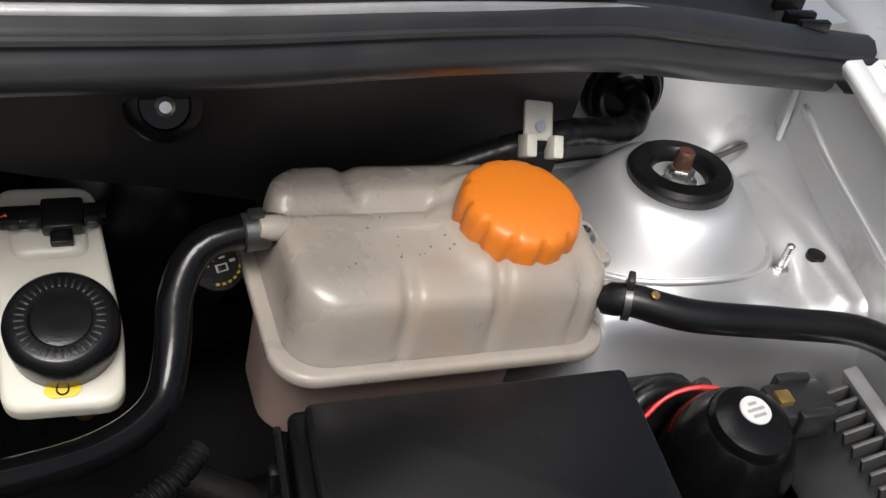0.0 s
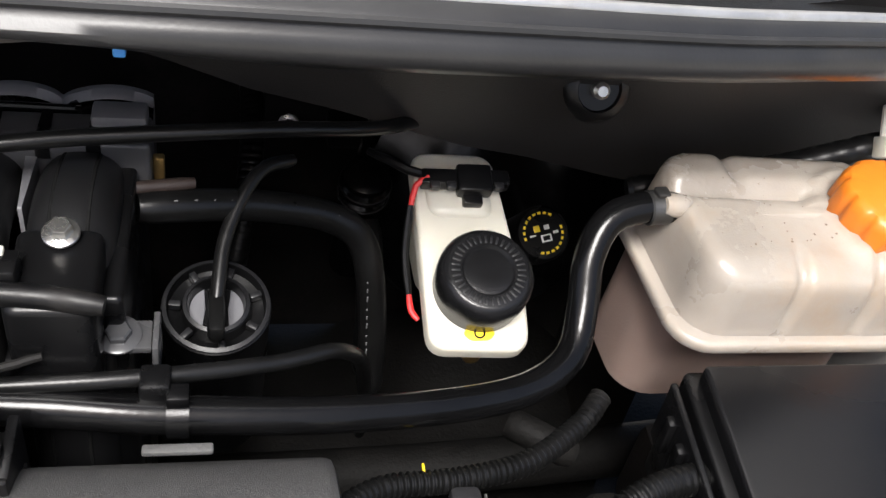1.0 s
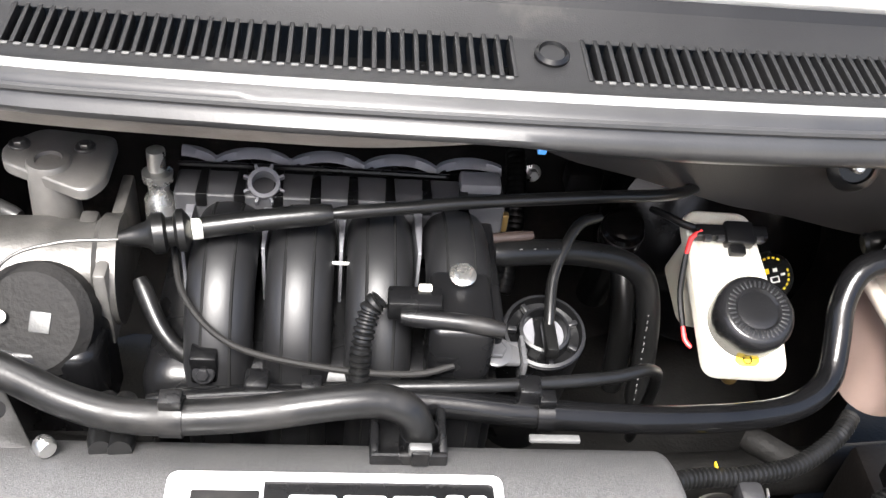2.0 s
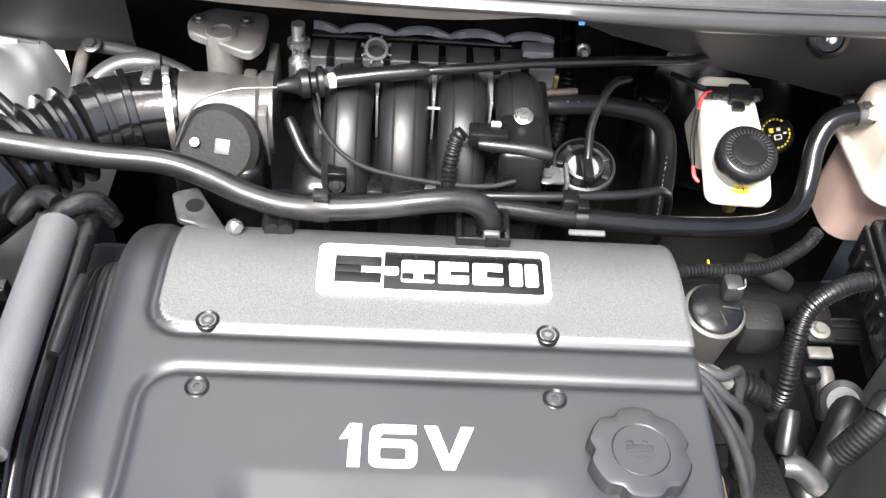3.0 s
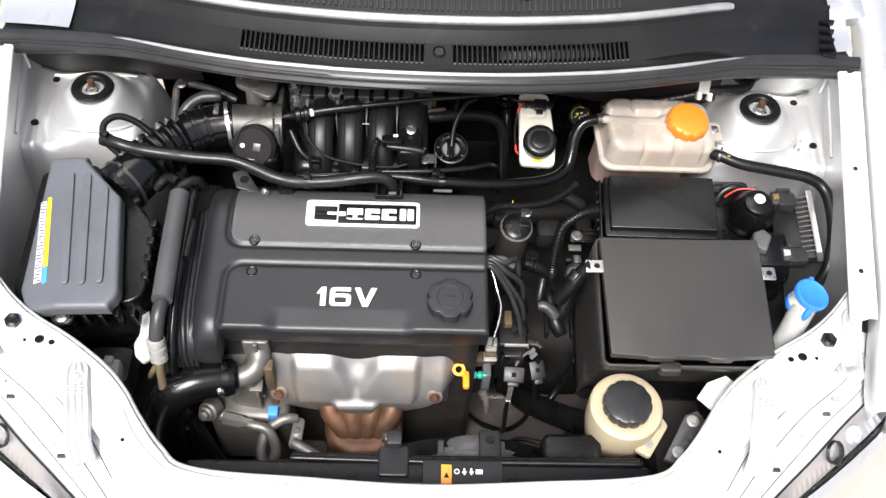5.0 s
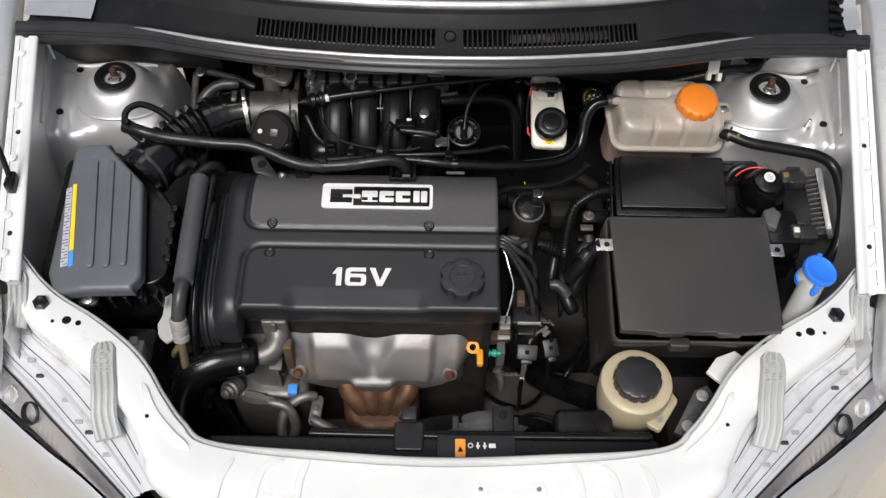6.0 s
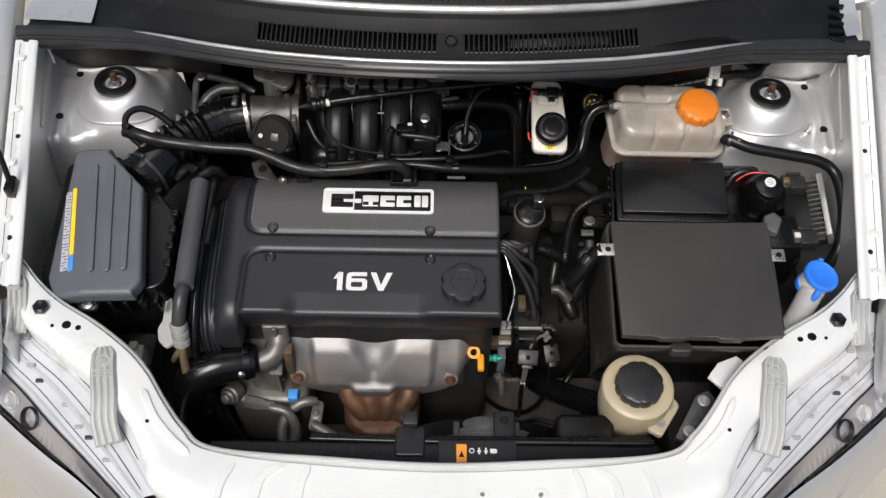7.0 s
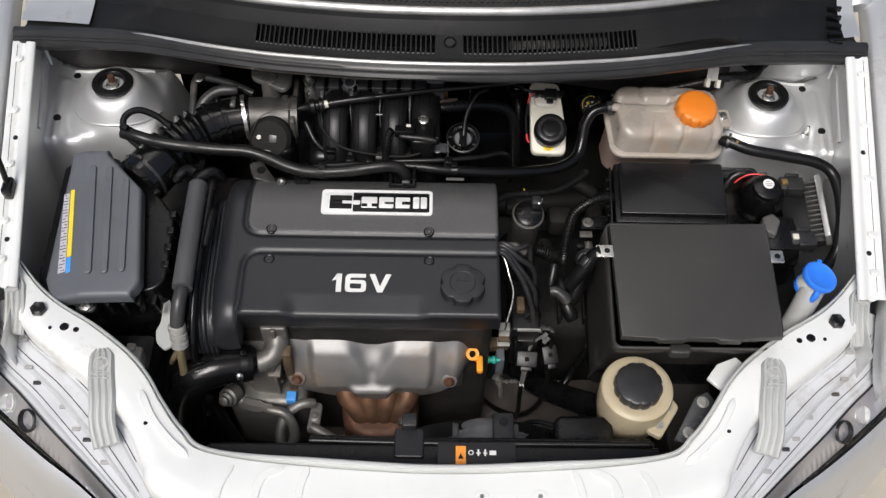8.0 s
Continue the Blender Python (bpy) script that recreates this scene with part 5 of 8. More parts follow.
tube(bm, [(-0.080, 0.472, 0.918), (-0.086, 0.468, 0.912), (-0.090, 0.455, 0.896), (-0.091, 0.443, 0.874)], 0.0058, ribs=0.0016, pitch=0.0042)
part("plug_conduit", bm, RUBBER, manifold, "ribbed black conduit")
bm = B()
box(bm, (-0.019, 0.466, 0.868), (0.009, 0.484, 0.872), 0.001)
for x in (-0.0225, 0.0095):
    box(bm, (x, 0.462, 0.85), (x + 0.003, 0.486, 0.876), 0.0008)
part("clip_bracket", bm, FANGREY, manifold)
hexbolt("bolt", manifold, (-0.006, 0.474, 0.872), (0, -0.2, 1), 0.0062, 0.006, FANGREY)
for x, y, z in ((-0.183, 0.468, 0.868), (-0.058, 0.455, 0.862)):
    bm = B()
    box(bm, (x - 0.008, y - 0.01, z - 0.014), (x + 0.008, y + 0.004, z + 0.008), 0.0015)
    foot = part("clip", bm, BLACK, manifold)
    hexbolt("clip_screw", foot, (x, y - 0.010, z - 0.004), (0, -1, 0.5), 0.004, 0.004, DARK)
# thin pipes in front of the runners
bm = B()
tube(bm, [(-0.208, 0.530, 0.905), (-0.196, 0.490, 0.895), (-0.165, 0.462, 0.885), (-0.11, 0.449, 0.882), (-0.06, 0.446, 0.882), (-0.035, 0.450, 0.886)], 0.0021, 8)
part("thin_pipe", bm, DULLBLACK, manifold)
bm = B()
tube(bm, [(-0.228, 0.515, 0.885), (-0.207, 0.485, 0.862), (-0.175, 0.475, 0.845), (-0.12, 0.478, 0.835)], 0.0055, 10)
part("vacuum_hose", bm, RUBBER, manifold)
bm = B()
tube(bm, [(-0.212, 0.440, 0.862), (-0.10, 0.444, 0.870), (0.0, 0.448, 0.872), (0.065, 0.464, 0.862), (0.10, 0.482, 0.850), (0.12, 0.51, 0.80), (0.13, 0.54, 0.70)], 0.0042, 12)
part("front_rail", bm, RUBBER, manifold)
for x in (-0.15, 0.012):
    bm = B()
    box(bm, (x - 0.007, 0.438, 0.860), (x + 0.007, 0.453, 0.877), 0.002)
    part("pipe_clip", bm, BLACK, manifold)
# lower dark body of the manifold
bm = B()
pillow(bm, -0.225, 0.0, 0.46, 0.60, 0.66, 0.855, 0.02, 0.02)
part("plenum_body", bm, BLACK, manifold)

# throttle body
throttle = thing("throttle_assembly", (-0.285, 0.54, 0.84), "cast aluminium throttle body with a black actuator", "engine part")
bm = B()
lathe(bm, [(0.034, -0.045), (0.034, 0.0), (0.032, 0.006), (0.032, 0.030), (0.036, 0.034), (0.036, 0.045)], (-0.287, 0.535, 0.872), (1, 0.05, 0), 36)
part("throttle_housing", bm, GREYALU, throttle)
bm = B()
prism(bm, rounded([(-0.322, 0.590), (-0.318, 0.572), (-0.262, 0.545), (-0.252, 0.560), (-0.252, 0.604), (-0.302, 0.610)], 0.008), 0.920, 0.928, 0.002)
part("valve_flange", bm, ALU, throttle, "cast triangular valve flange")
bm = B()
lathe(bm, [(0.0180, -0.045), (0.0160, -0.03), (0.0150, 0.0), (0.0142, 0.020), (0.0130, 0.023), (0.0085, 0.023), (0.0075, 0.016)], (-0.289, 0.572, 0.908), (0, 0.05, 1), 28)
part("valve_tower", bm, ALU, throttle)
bm = B()
box(bm, (-0.270, 0.540, 0.84), (-0.258, 0.560, 0.902), 0.003)
part("cast_web", bm, GREYALU, throttle)
for x in (-0.311, -0.270):
    hexbolt("screw", throttle, (x, 0.590, 0.928), r=0.004, h=0.004, material=DULL)
bm = B()
lathe(bm, [(0.034, 0), (0.036, 0.004), (0.036, 0.018), (0.030, 0.024), (0.012, 0.024)], (-0.283, 0.497, 0.866), (-0.1, -0.75, 0.65), 32)
drum = part("cable_drum", bm, DULLBLACK, throttle, "black round throttle actuator")
bm = B()
box(bm, (-0.0065, -0.0065, -0.004), (0.0065, 0.0065, 0.0020), 0.0012, axis_m((-0.279, 0.4790, 0.8816), (-0.1, -0.75, 0.65)))
part("tag", bm, FINS, drum, "pale square tag")
hexbolt("screw", drum, (-0.302, 0.480, 0.884), (0, -0.6, 0.8), 0.0025, 0.002, DULL)
bm = B()
pillow(bm, -0.322, -0.246, 0.462, 0.520, 0.80, 0.868, 0.014, 0.008)
part("actuator_box", bm, BLACK, throttle, "black actuator box")
bm = B()
box(bm, (-0.252, 0.500, 0.84), (-0.244, 0.60, 0.900), 0.002)
part("flange", bm, ALU, throttle)
# throttle cable with boot
cable = thing("throttle_cable", (-0.2, 0.52, 0.92), "black throttle cable in a sleeve across the manifold", "cable")
bm = B()
tube(bm, [(-0.318, 0.478, 0.880), (-0.300, 0.497, 0.912), (-0.270, 0.505, 0.922), (-0.235, 0.509, 0.923)], 0.0011, 8)
part("inner_wire", bm, DULL, cable)
bm = B()
lathe(bm, [(0.004, -0.02), (0.006, -0.012), (0.008, -0.004), (0.0125, 0), (0.0125, 0.006), (0.009, 0.008), (0.009, 0.012), (0.013, 0.014), (0.013, 0.018), (0.007, 0.022)], (-0.215, 0.513, 0.925), (1, 0.2, 0.05), 24)
part("boot", bm, RUBBER, cable)
bm = B()
lathe(bm, [(0.0065, 0), (0.0065, 0.006)], (-0.193, 0.517, 0.926), (1, 0.2, 0.05), 16)
part("ferrule", bm, CREAM, cable)
bm = B()
tube(bm, [(-0.192, 0.518, 0.926), (-0.15, 0.524, 0.930), (-0.11, 0.530, 0.932)], 0.0068, 12)
tube(bm, [(-0.11, 0.530, 0.932), (-0.06, 0.538, 0.933), (-0.025, 0.545, 0.933), (0.06, 0.560, 0.930), (0.12, 0.585, 0.915), (0.16, 0.63, 0.89)], 0.0042, 10)
part("sleeve", bm, RUBBER, cable)
bm = B()
lathe(bm, [(0.010, -0.03), (0.010, 0.0), (0.007, 0.004), (0.007, 0.012), (0.010, 0.014), (0.010, 0.02), (0.006, 0.022), (0.006, 0.036), (0.003, 0.038)], (-0.224, 0.577, 0.900), (0, 0.1, 1), 18)
sens = thing("air_sensor", (-0.224, 0.577, 0.86), "black and steel sensor standing beside the manifold", "sensor")
part("sensor_body", bm, STEEL, sens)

# intake duct: bellows from air box to throttle
duct = thing("intake_duct", (-0.40, 0.5, 0.82), "glossy black corrugated rubber air intake duct", "duct")
bm = B()
tube(bm, [(-0.490, 0.398, 0.862), (-0.470, 0.425, 0.866), (-0.455, 0.447, 0.868)], 0.043, 28)
part("air_box_sleeve", bm, DUCT, duct)
bm = B()
tube(bm, [(-0.458, 0.444, 0.868), (-0.430, 0.478, 0.870), (-0.402, 0.503, 0.870)], 0.0385, 32, ribs=0.009, pitch=0.0145)
part("bellows", bm, DUCT, duct)
bm = B()
tube(bm, [(-0.404, 0.502, 0.870), (-0.375, 0.520, 0.871), (-0.345, 0.530, 0.872), (-0.318, 0.535, 0.872)], 0.038, 28, r1=0.036)
part("throttle_sleeve", bm, DUCT, duct)
for t, p, d in ((0, (-0.386, 0.514, 0.870), (0.8, 0.5, 0)), (1, (-0.366, 0.524, 0.871), (0.9, 0.4, 0))):
    bm = B()
    lathe(bm, [(0.038, -0.004), (0.041, -0.003), (0.041, 0.003), (0.038, 0.004)], p, d, 32, cap0=False, cap1=False)
    part("ring", bm, DUCT, duct)
clamp("hose_clamp", duct, (-0.332, 0.533, 0.872), (0.95, 0.2, 0), 0.0375, 0.006, STEEL, "bright steel hose clamp")
clamp("hose_clamp", duct, (-0.480, 0.411, 0.864), (0.6, 0.78, 0), 0.0435, 0.005, DULL, "bright steel hose clamp")
bm = B()
box(bm, (-0.352, 0.524, 0.892), (-0.343, 0.545, 0.912), 0.002)
part("clip", bm, STEEL, duct)

# small loop hose from the duct, and the two stub pipes near the bulkhead
loop = thing("vacuum_hose", (-0.49, 0.46, 0.88), "thin black looped vacuum hose by the strut tower", "hose")
bm = B()
tube(bm, [(-0.480, 0.440, 0.890), (-0.497, 0.447, 0.905), (-0.510, 0.456, 0.920), (-0.512, 0.478, 0.930), (-0.493, 0.494, 0.930), (-0.465, 0.494, 0.915), (-0.440, 0.482, 0.895)], 0.0055, 12)
part("hose", bm, RUBBER, loop)
clamp("hose_clip", loop, (-0.488, 0.443, 0.896), (-0.6, 0.3, 0.6), 0.0070, 0.006)
cool = thing("heater_pipe", (-0.40, 0.6, 0.80), "grey bent heater pipe with a steel line behind the duct", "pipe")
bm = B()
tube(bm, [(-0.418, 0.545, 0.850), (-0.408, 0.570, 0.868), (-0.385, 0.588, 0.876), (-0.352, 0.592, 0.876)], 0.0095, 16)
part("heater_hose", bm, MASTIC, cool)
bm = B()
tube(bm, [(-0.432, 0.54, 0.82), (-0.435, 0.600, 0.845), (-0.434, 0.636, 0.853), (-0.415, 0.640, 0.853), (-0.37, 0.625, 0.855), (-0.33, 0.608, 0.85)], 0.0065, 12)
part("steel_line", bm, MASTIC, cool)
hexbolt("line_bolt", cool, (-0.427, 0.632, 0.862), (0, -0.3, 1), 0.0055, 0.005, DULL)


# ---- long hoses over the engine ----
hose = thing("breather_hose", (-0.25, 0.43, 0.85), "black rubber breather hose from the duct to the engine cover", "hose")
bm = B()
tube(bm, [(-0.512, 0.452, 0.925), (-0.490, 0.444, 0.926), (-0.471, 0.439, 0.923), (-0.438, 0.437, 0.915), (-0.368, 0.432, 0.910), (-0.315, 0.431, 0.907), (-0.281, 0.423, 0.902), (-0.245, 0.409, 0.896),
          (-0.208, 0.402, 0.893), (-0.153, 0.402, 0.897), (-0.105, 0.407, 0.902), (-0.078, 0.410, 0.901), (-0.062, 0.408, 0.893), (-0.056, 0.404, 0.874), (-0.056, 0.402, 0.850)], 0.0097, 20)
part("hose", bm, RUBBER, hose)
clamp("hose_clip", hose, (-0.505, 0.450, 0.925), (0.8, -0.3, 0), 0.0100, 0.012, BLACK)
clamp("hose_clip", hose, (-0.0565, 0.4035, 0.878), (0, 0.1, 1), 0.0102, 0.010, BLACK)
bm = B()
box(bm, (-0.063, 0.389, 0.872), (-0.050, 0.3945, 0.886), 0.0015)
part("clip_ear", bm, FINS, hose, "pale clip ear")
clamp("hose_clip", hose, (-0.190, 0.402, 0.894), (1, 0, 0), 0.0102, 0.012, BLACK)
heat = thing("coolant_hose", (0.1, 0.47, 0.80), "glossy black coolant hose to the expansion tank", "hose")
bm = B()
tube(bm, [(-0.212, 0.434, 0.862), (-0.137, 0.439, 0.865), (-0.051, 0.441, 0.863), (0.015, 0.438, 0.858), (0.092, 0.444, 0.847), (0.160, 0.458, 0.834), (0.205, 0.474, 0.827), (0.232, 0.494, 0.830),
          (0.241, 0.516, 0.845), (0.245, 0.536, 0.865), (0.257, 0.551, 0.881), (0.278, 0.557, 0.886), (0.304, 0.559, 0.885)], 0.0093, 20)
part("hose", bm, GLOSS, heat)
bm = B()
lathe(bm, [(0.0093, -0.007), (0.0104, -0.006), (0.0104, 0.006), (0.0093, 0.007)], (0.287, 0.5575, 0.886), (1, 0.1, 0), 28, cap0=False, cap1=False)
box(bm, (-0.004, 0.0100, -0.004), (0.004, 0.0130, 0.004), 0.001, axis_m((0.287, 0.5575, 0.886), (1, 0.1, 0)))
part("hose_clip", bm, DULL, heat, "blackened steel hose band")
clamp("hose_clip", heat, (-0.118, 0.439, 0.865), (1, 0, 0), 0.0099, 0.012, BLACK)
clamp("hose_clip", heat, (0.022, 0.438, 0.858), (1, 0, 0), 0.0099, 0.010, BLACK)
side = thing("tank_return_hose", (0.6, 0.47, 0.8), "black rubber return hose from the tank to the wing", "hose")
bm = B()
tube(bm, [(0.474, 0.508, 0.862), (0.487, 0.501, 0.868), (0.522, 0.488, 0.864), (0.583, 0.480, 0.858), (0.633, 0.473, 0.852), (0.661, 0.458, 0.842), (0.670, 0.418, 0.830), (0.668, 0.369, 0.81), (0.655, 0.326, 0.78), (0.62, 0.30, 0.70)], 0.0096, 20)
part("hose", bm, RUBBER, side)
clamp("hose_clip", side, (0.486, 0.5015, 0.8675), (0.9, -0.45, 0.1), 0.0106, 0.004, DULL)
bm = B()
lathe(bm, [(0.0026, 0), (0.0026, 0.0015), (0.002, 0.002)], (0.4965, 0.4935, 0.8770), (0.1, -0.4, 1), 14)
part("rivet", bm, BRASS, side, "brass rivet")
FLECKS = [(-0.003, 0.556, 0.880), (0.030, 0.566, 0.874), (0.063, 0.580, 0.862), (0.100, 0.592, 0.845), (0.122, 0.592, 0.828), (0.131, 0.583, 0.800)]
vac = thing("servo_hose", (0.1, 0.59, 0.78), "braided black servo hose behind the manifold", "hose")
bm = B()
tube(bm, [(-0.003, 0.556, 0.880), (0.030, 0.566, 0.874), (0.063, 0.580, 0.862), (0.100, 0.592, 0.845), (0.122, 0.592, 0.828), (0.131, 0.583, 0.800), (0.136, 0.574, 0.755), (0.138, 0.570, 0.71)], 0.0092, 14)
part("hose", bm, RUBBER, vac)
for k in range(14):
    bm = B()
    box(bm, (0.1272 + 0.0005 * k, 0.5734 - 0.0010 * k, 0.806 - 0.007 * k), (0.1281 + 0.0005 * k, 0.5742 - 0.0010 * k, 0.8075 + 0.0015 * (k % 3) - 0.007 * k), 0.0002)
    part("print_bar", bm, PRINTGREY, vac)
bm = B()
line = spline(FLECKS, 0.0032)
for k, p in enumerate(line[6:]):
    a = Vector((0, -0.0052 + 0.0022 * (k % 3), 0.0078 - 0.0006 * (k % 3)))
    box(bm, p + a - Vector((0.0012, 0.0005, 0.0003)), p + a + Vector((0.0012, 0.0005, 0.0003)), 0.0001)
tagged(part("braid_fleck", bm, PRINTGREY, vac), kind="stuff")
bm = B()
tube(bm, [(-0.010, 0.560, 0.889), (0.026, 0.57, 0.886)], 0.0036)
part("stub", bm, BROWNSLEEVE, vac, "brown sleeve")
bm = B()
box(bm, (0.004, 0.581, 0.878), (0.010, 0.586, 0.893), 0.001)
part("marker", bm, BRASS, vac, "small brass-coloured marker")

# round cap of the gearbox breather, deep behind the cover
filt = thing("canister_cap", (0.038, 0.53, 0.78), "ribbed black round canister cap with a cable over it", "canister")
bm = B()
lathe(bm, [(0.029, -0.14), (0.029, -0.012), (0.0295, 0.0), (0.0265, 0.002), (0.0255, -0.004), (0.019, -0.006), (0.018, 0.002), (0.0155, 0.004), (0.0145, -0.004), (0.004, -0.004)], (0.038, 0.530, 0.832), (0, -0.25, 1), 40)
part("cap", bm, BLACK, filt)
# thin lighter rings put the lit edges of the cap into colour
bm = B()
lathe(bm, [(0.0265, 0.0020), (0.0288, 0.0012), (0.0288, 0.0022), (0.0265, 0.0030), (0.0265, 0.0020)], (0.038, 0.530, 0.832), (0, -0.25, 1), 40, cap0=False, cap1=False)
lathe(bm, [(0.0158, 0.0042), (0.0178, 0.0030), (0.0178, 0.0040), (0.0158, 0.0050), (0.0158, 0.0042)], (0.038, 0.530, 0.832), (0, -0.25, 1), 40, cap0=False, cap1=False)
part("cap_rim", bm, DARK, filt, "rim in lighter grey for its lit edges")
for a0 in (-62, 118):
    bm = B()
    arc = [(0.0145 * math.cos(radians(a0 + 6 * k)), 0.0145 * math.sin(radians(a0 + 6 * k))) for k in range(21)]
    prism(bm, [(0.006 * math.cos(radians(a0 + 60)), 0.006 * math.sin(radians(a0 + 60)))] + arc, -0.004, -0.0028, 0.0003, axis_m((0.038, 0.530, 0.832), (0, -0.25, 1)) @ pose(0, 0, 0, 0, 0, 0))
    part("cap_sector", bm, RAILGREY, filt, "grey sector of the cap")
bm = B()
box(bm, (0.0335, 0.498, 0.838), (0.0425, 0.530, 0.849), 0.003)
tube(bm, [(0.038, 0.522, 0.846), (0.043, 0.555, 0.864), (0.060, 0.585, 0.882), (0.080, 0.60, 0.88)], 0.004, 10)
part("cable_end", bm, RUBBER, filt)
for k in range(7):
    a = radians(20 + 360 * k / 7)
    bm = B()
    box(bm, (0.0190, -0.0018, -0.004), (0.0255, 0.0018, 0.001), 0.0005, axis_m((0.038, 0.530, 0.832), (0, -0.25, 1)) @ pose(0, 0, 0, 0, 0, math.degrees(a)))
    part("cap_rib", bm, DARK, filt)
# ribbed black sensor stack behind
stack = thing("valve_stack", (0.145, 0.73, 0.65), "stacked black ribbed valve in front of the bulkhead", "valve")
bm = B()
lathe(bm, [(0.016, -0.10), (0.016, 0), (0.0195, 0.003), (0.0195, 0.009), (0.016, 0.012), (0.0195, 0.015), (0.0195, 0.021), (0.017, 0.024), (0.017, 0.030), (0.010, 0.034)], (0.145, 0.728, 0.745), (0, -0.3, 1), 28)
part("valve_body", bm, GLOSS, stack)
for k in range(2):
    bm = B()
    lathe(bm, [(0.0196, 0), (0.0204, 0.0008), (0.0196, 0.0016)], Vector((0.145, 0.728, 0.745)) + Vector((0, -0.3, 1)) * (0.006 + 0.012 * k), (0, -0.3, 1), 28, cap0=False, cap1=False)
    part("ring", bm, DARK, stack)
bm = B()
tube(bm, [(0.148, 0.712, 0.735), (0.150, 0.690, 0.715), (0.152, 0.672, 0.680), (0.153, 0.660, 0.62)], 0.011, 12)
part("stub_hose", bm, RUBBER, stack)
bhd = thing("bulkhead_pipe", (0.06, 0.85, 0.62), "black hose and bright stud at the dark bulkhead", "pipe")
bm = B()
tube(bm, [(0.062, 0.88, 0.76), (0.064, 0.83, 0.735), (0.060, 0.78, 0.70), (0.050, 0.74, 0.66)], 0.010, 12, ribs=0.0006, pitch=0.006)
part("hose", bm, RUBBER, bhd)
hexbolt("stud", bhd, (0.101, 0.924, 0.668), (0, -0.9, 0.4), 0.006, 0.016, STEEL)
bm = B()
box(bm, (0.135, 0.895, 0.660), (0.175, 0.925, 0.690), 0.006, None)
part("lug", bm, DARK, bhd)

# ---- expansion tank ----
tank = thing("expansion_tank", (0.38, 0.54, 0.78), "milky translucent coolant expansion tank, stained inside", "tank")
TX0, TX1, TY0, TY1 = 0.283, 0.476, 0.492, 0.612


def tank_top(x, y):
    z = 0.889
    z -= 0.004 * ease(0.515, 0.500, y)
    z += 0.004 * ease(0.572, 0.578, y) * ease(0.435, 0.425, x) * (1 - math.exp(-((x - 0.336) / 0.005) ** 2))
    z -= 0.005 * math.exp(-((y - 0.568) / 0.004) ** 2) * ease(0.40, 0.38, x)
    for gx in (0.347, 0.398, 0.449):
        z -= 0.005 * math.exp(-((x - gx - 0.10 * (y - 0.5)) / 0.004) ** 2) * ease(0.528, 0.510, y)
    z += 0.005 * ease(0.050, 0.040, math.hypot(x - 0.420, y - 0.545))
    return z


rings = []
for inset, h in ((0.005, 0.0), (0.0055, 0.25), (0.006, 0.5), (0.0068, 0.75), (0.0080, 0.89), (0.0105, 0.965), (0.015, 1.0), (0.019, 1.0), (0.024, 1), (0.028, 1), (0.032, 1), (0.036, 1), (0.040, 1), (0.044, 1), (0.048, 1), (0.052, 1), (0.0555, 1)):
    ring = []
    for x, y in dense(TX0 + inset, TX1 - inset, TY0 + inset - 0.002, TY1 - inset, 0.024 - inset * 0.4, 70, 36):
        front = ease(0.520, 0.505, y)
        for gx in (0.347, 0.398, 0.449):
            y += 0.0035 * front * math.exp(-((x - gx) / 0.0040) ** 2) * (h < 1) * ease(0.0, 0.3, h)
        ring.append(Vector((x, y, 0.842 + (tank_top(x, y) - 0.842) * h)))
    rings.append(ring)
bm = B()
ring_faces(bm, rings)
part("upper_shell", bm, TANK, tank, "", 75)
bm = B()
pillow(bm, TX0 - 0.003, TX1 + 0.002, TY0 - 0.004, TY1 + 0.002, 0.834, 0.843, 0.024, 0.003, under=True)
part("weld_seam", bm, TANK, tank)
bm = B()
pillow(bm, TX0 + 0.010, TX1 - 0.020, TY0 + 0.040, TY1 - 0.004, 0.745, 0.836, 0.024, 0.002)
part("lower_shell", bm, TANKLOW, tank, "lower shell tinted by pinkish coolant")
bm = B()
lathe(bm, [(0.034, 0), (0.034, 0.004), (0.030, 0.007), (0.030, 0.014)], (0.420, 0.545, 0.884), (0, -0.05, 1), 40)
part("neck", bm, TANK, tank)
bm = B()
lathe(bm, [(0.0335, 0.004), (0.0352, 0.006), (0.0350, 0.021), (0.0340, 0.0255), (0.0315, 0.0282), (0.027, 0.0295), (0.012, 0.0300), (0.004, 0.0300)], (0.420, 0.545, 0.884), (0, -0.10, 1), 144, lobes=12, depth=0.07)
part("cap", bm, ORANGE, tank, "orange plastic screw cap with grip ribs")
bm = B()
tube(bm, [(0.300, 0.560, 0.882), (0.290, 0.559, 0.884), (0.280, 0.558, 0.885)], 0.0070, 14)
part("nozzle", bm, TANK, tank)
bm = B()
tube(bm, [(0.452, 0.520, 0.862), (0.468, 0.511, 0.866), (0.482, 0.504, 0.869)], 0.0085, 14)
part("nozzle", bm, TANK, tank)
bm = B()
pillow(bm, 0.472, 0.496, 0.540, 0.580, 0.858, 0.864, 0.006, 0.002)
part("mounting_tab", bm, TANK, tank)
hexbolt("tab_screw", tank, (0.484, 0.563, 0.864), r=0.005, h=0.006)
# dark specks of dirt on the shell
random.seed(4)
bm = B()
for k in range(34):
    x, y = random.gauss(0.345, 0.02), random.gauss(0.548, 0.022)
    if not (0.30 < x < 0.39 and 0.507 < y < 0.60):
        continue
    r = random.uniform(0.0003, 0.0009)
    lathe(bm, [(r, 0.0), (r * 0.6, 0.0004)], (x, y, tank_top(x, y)), n=7)
tagged(part("dirt_speck", bm, FLECK, tank), kind="stuff")

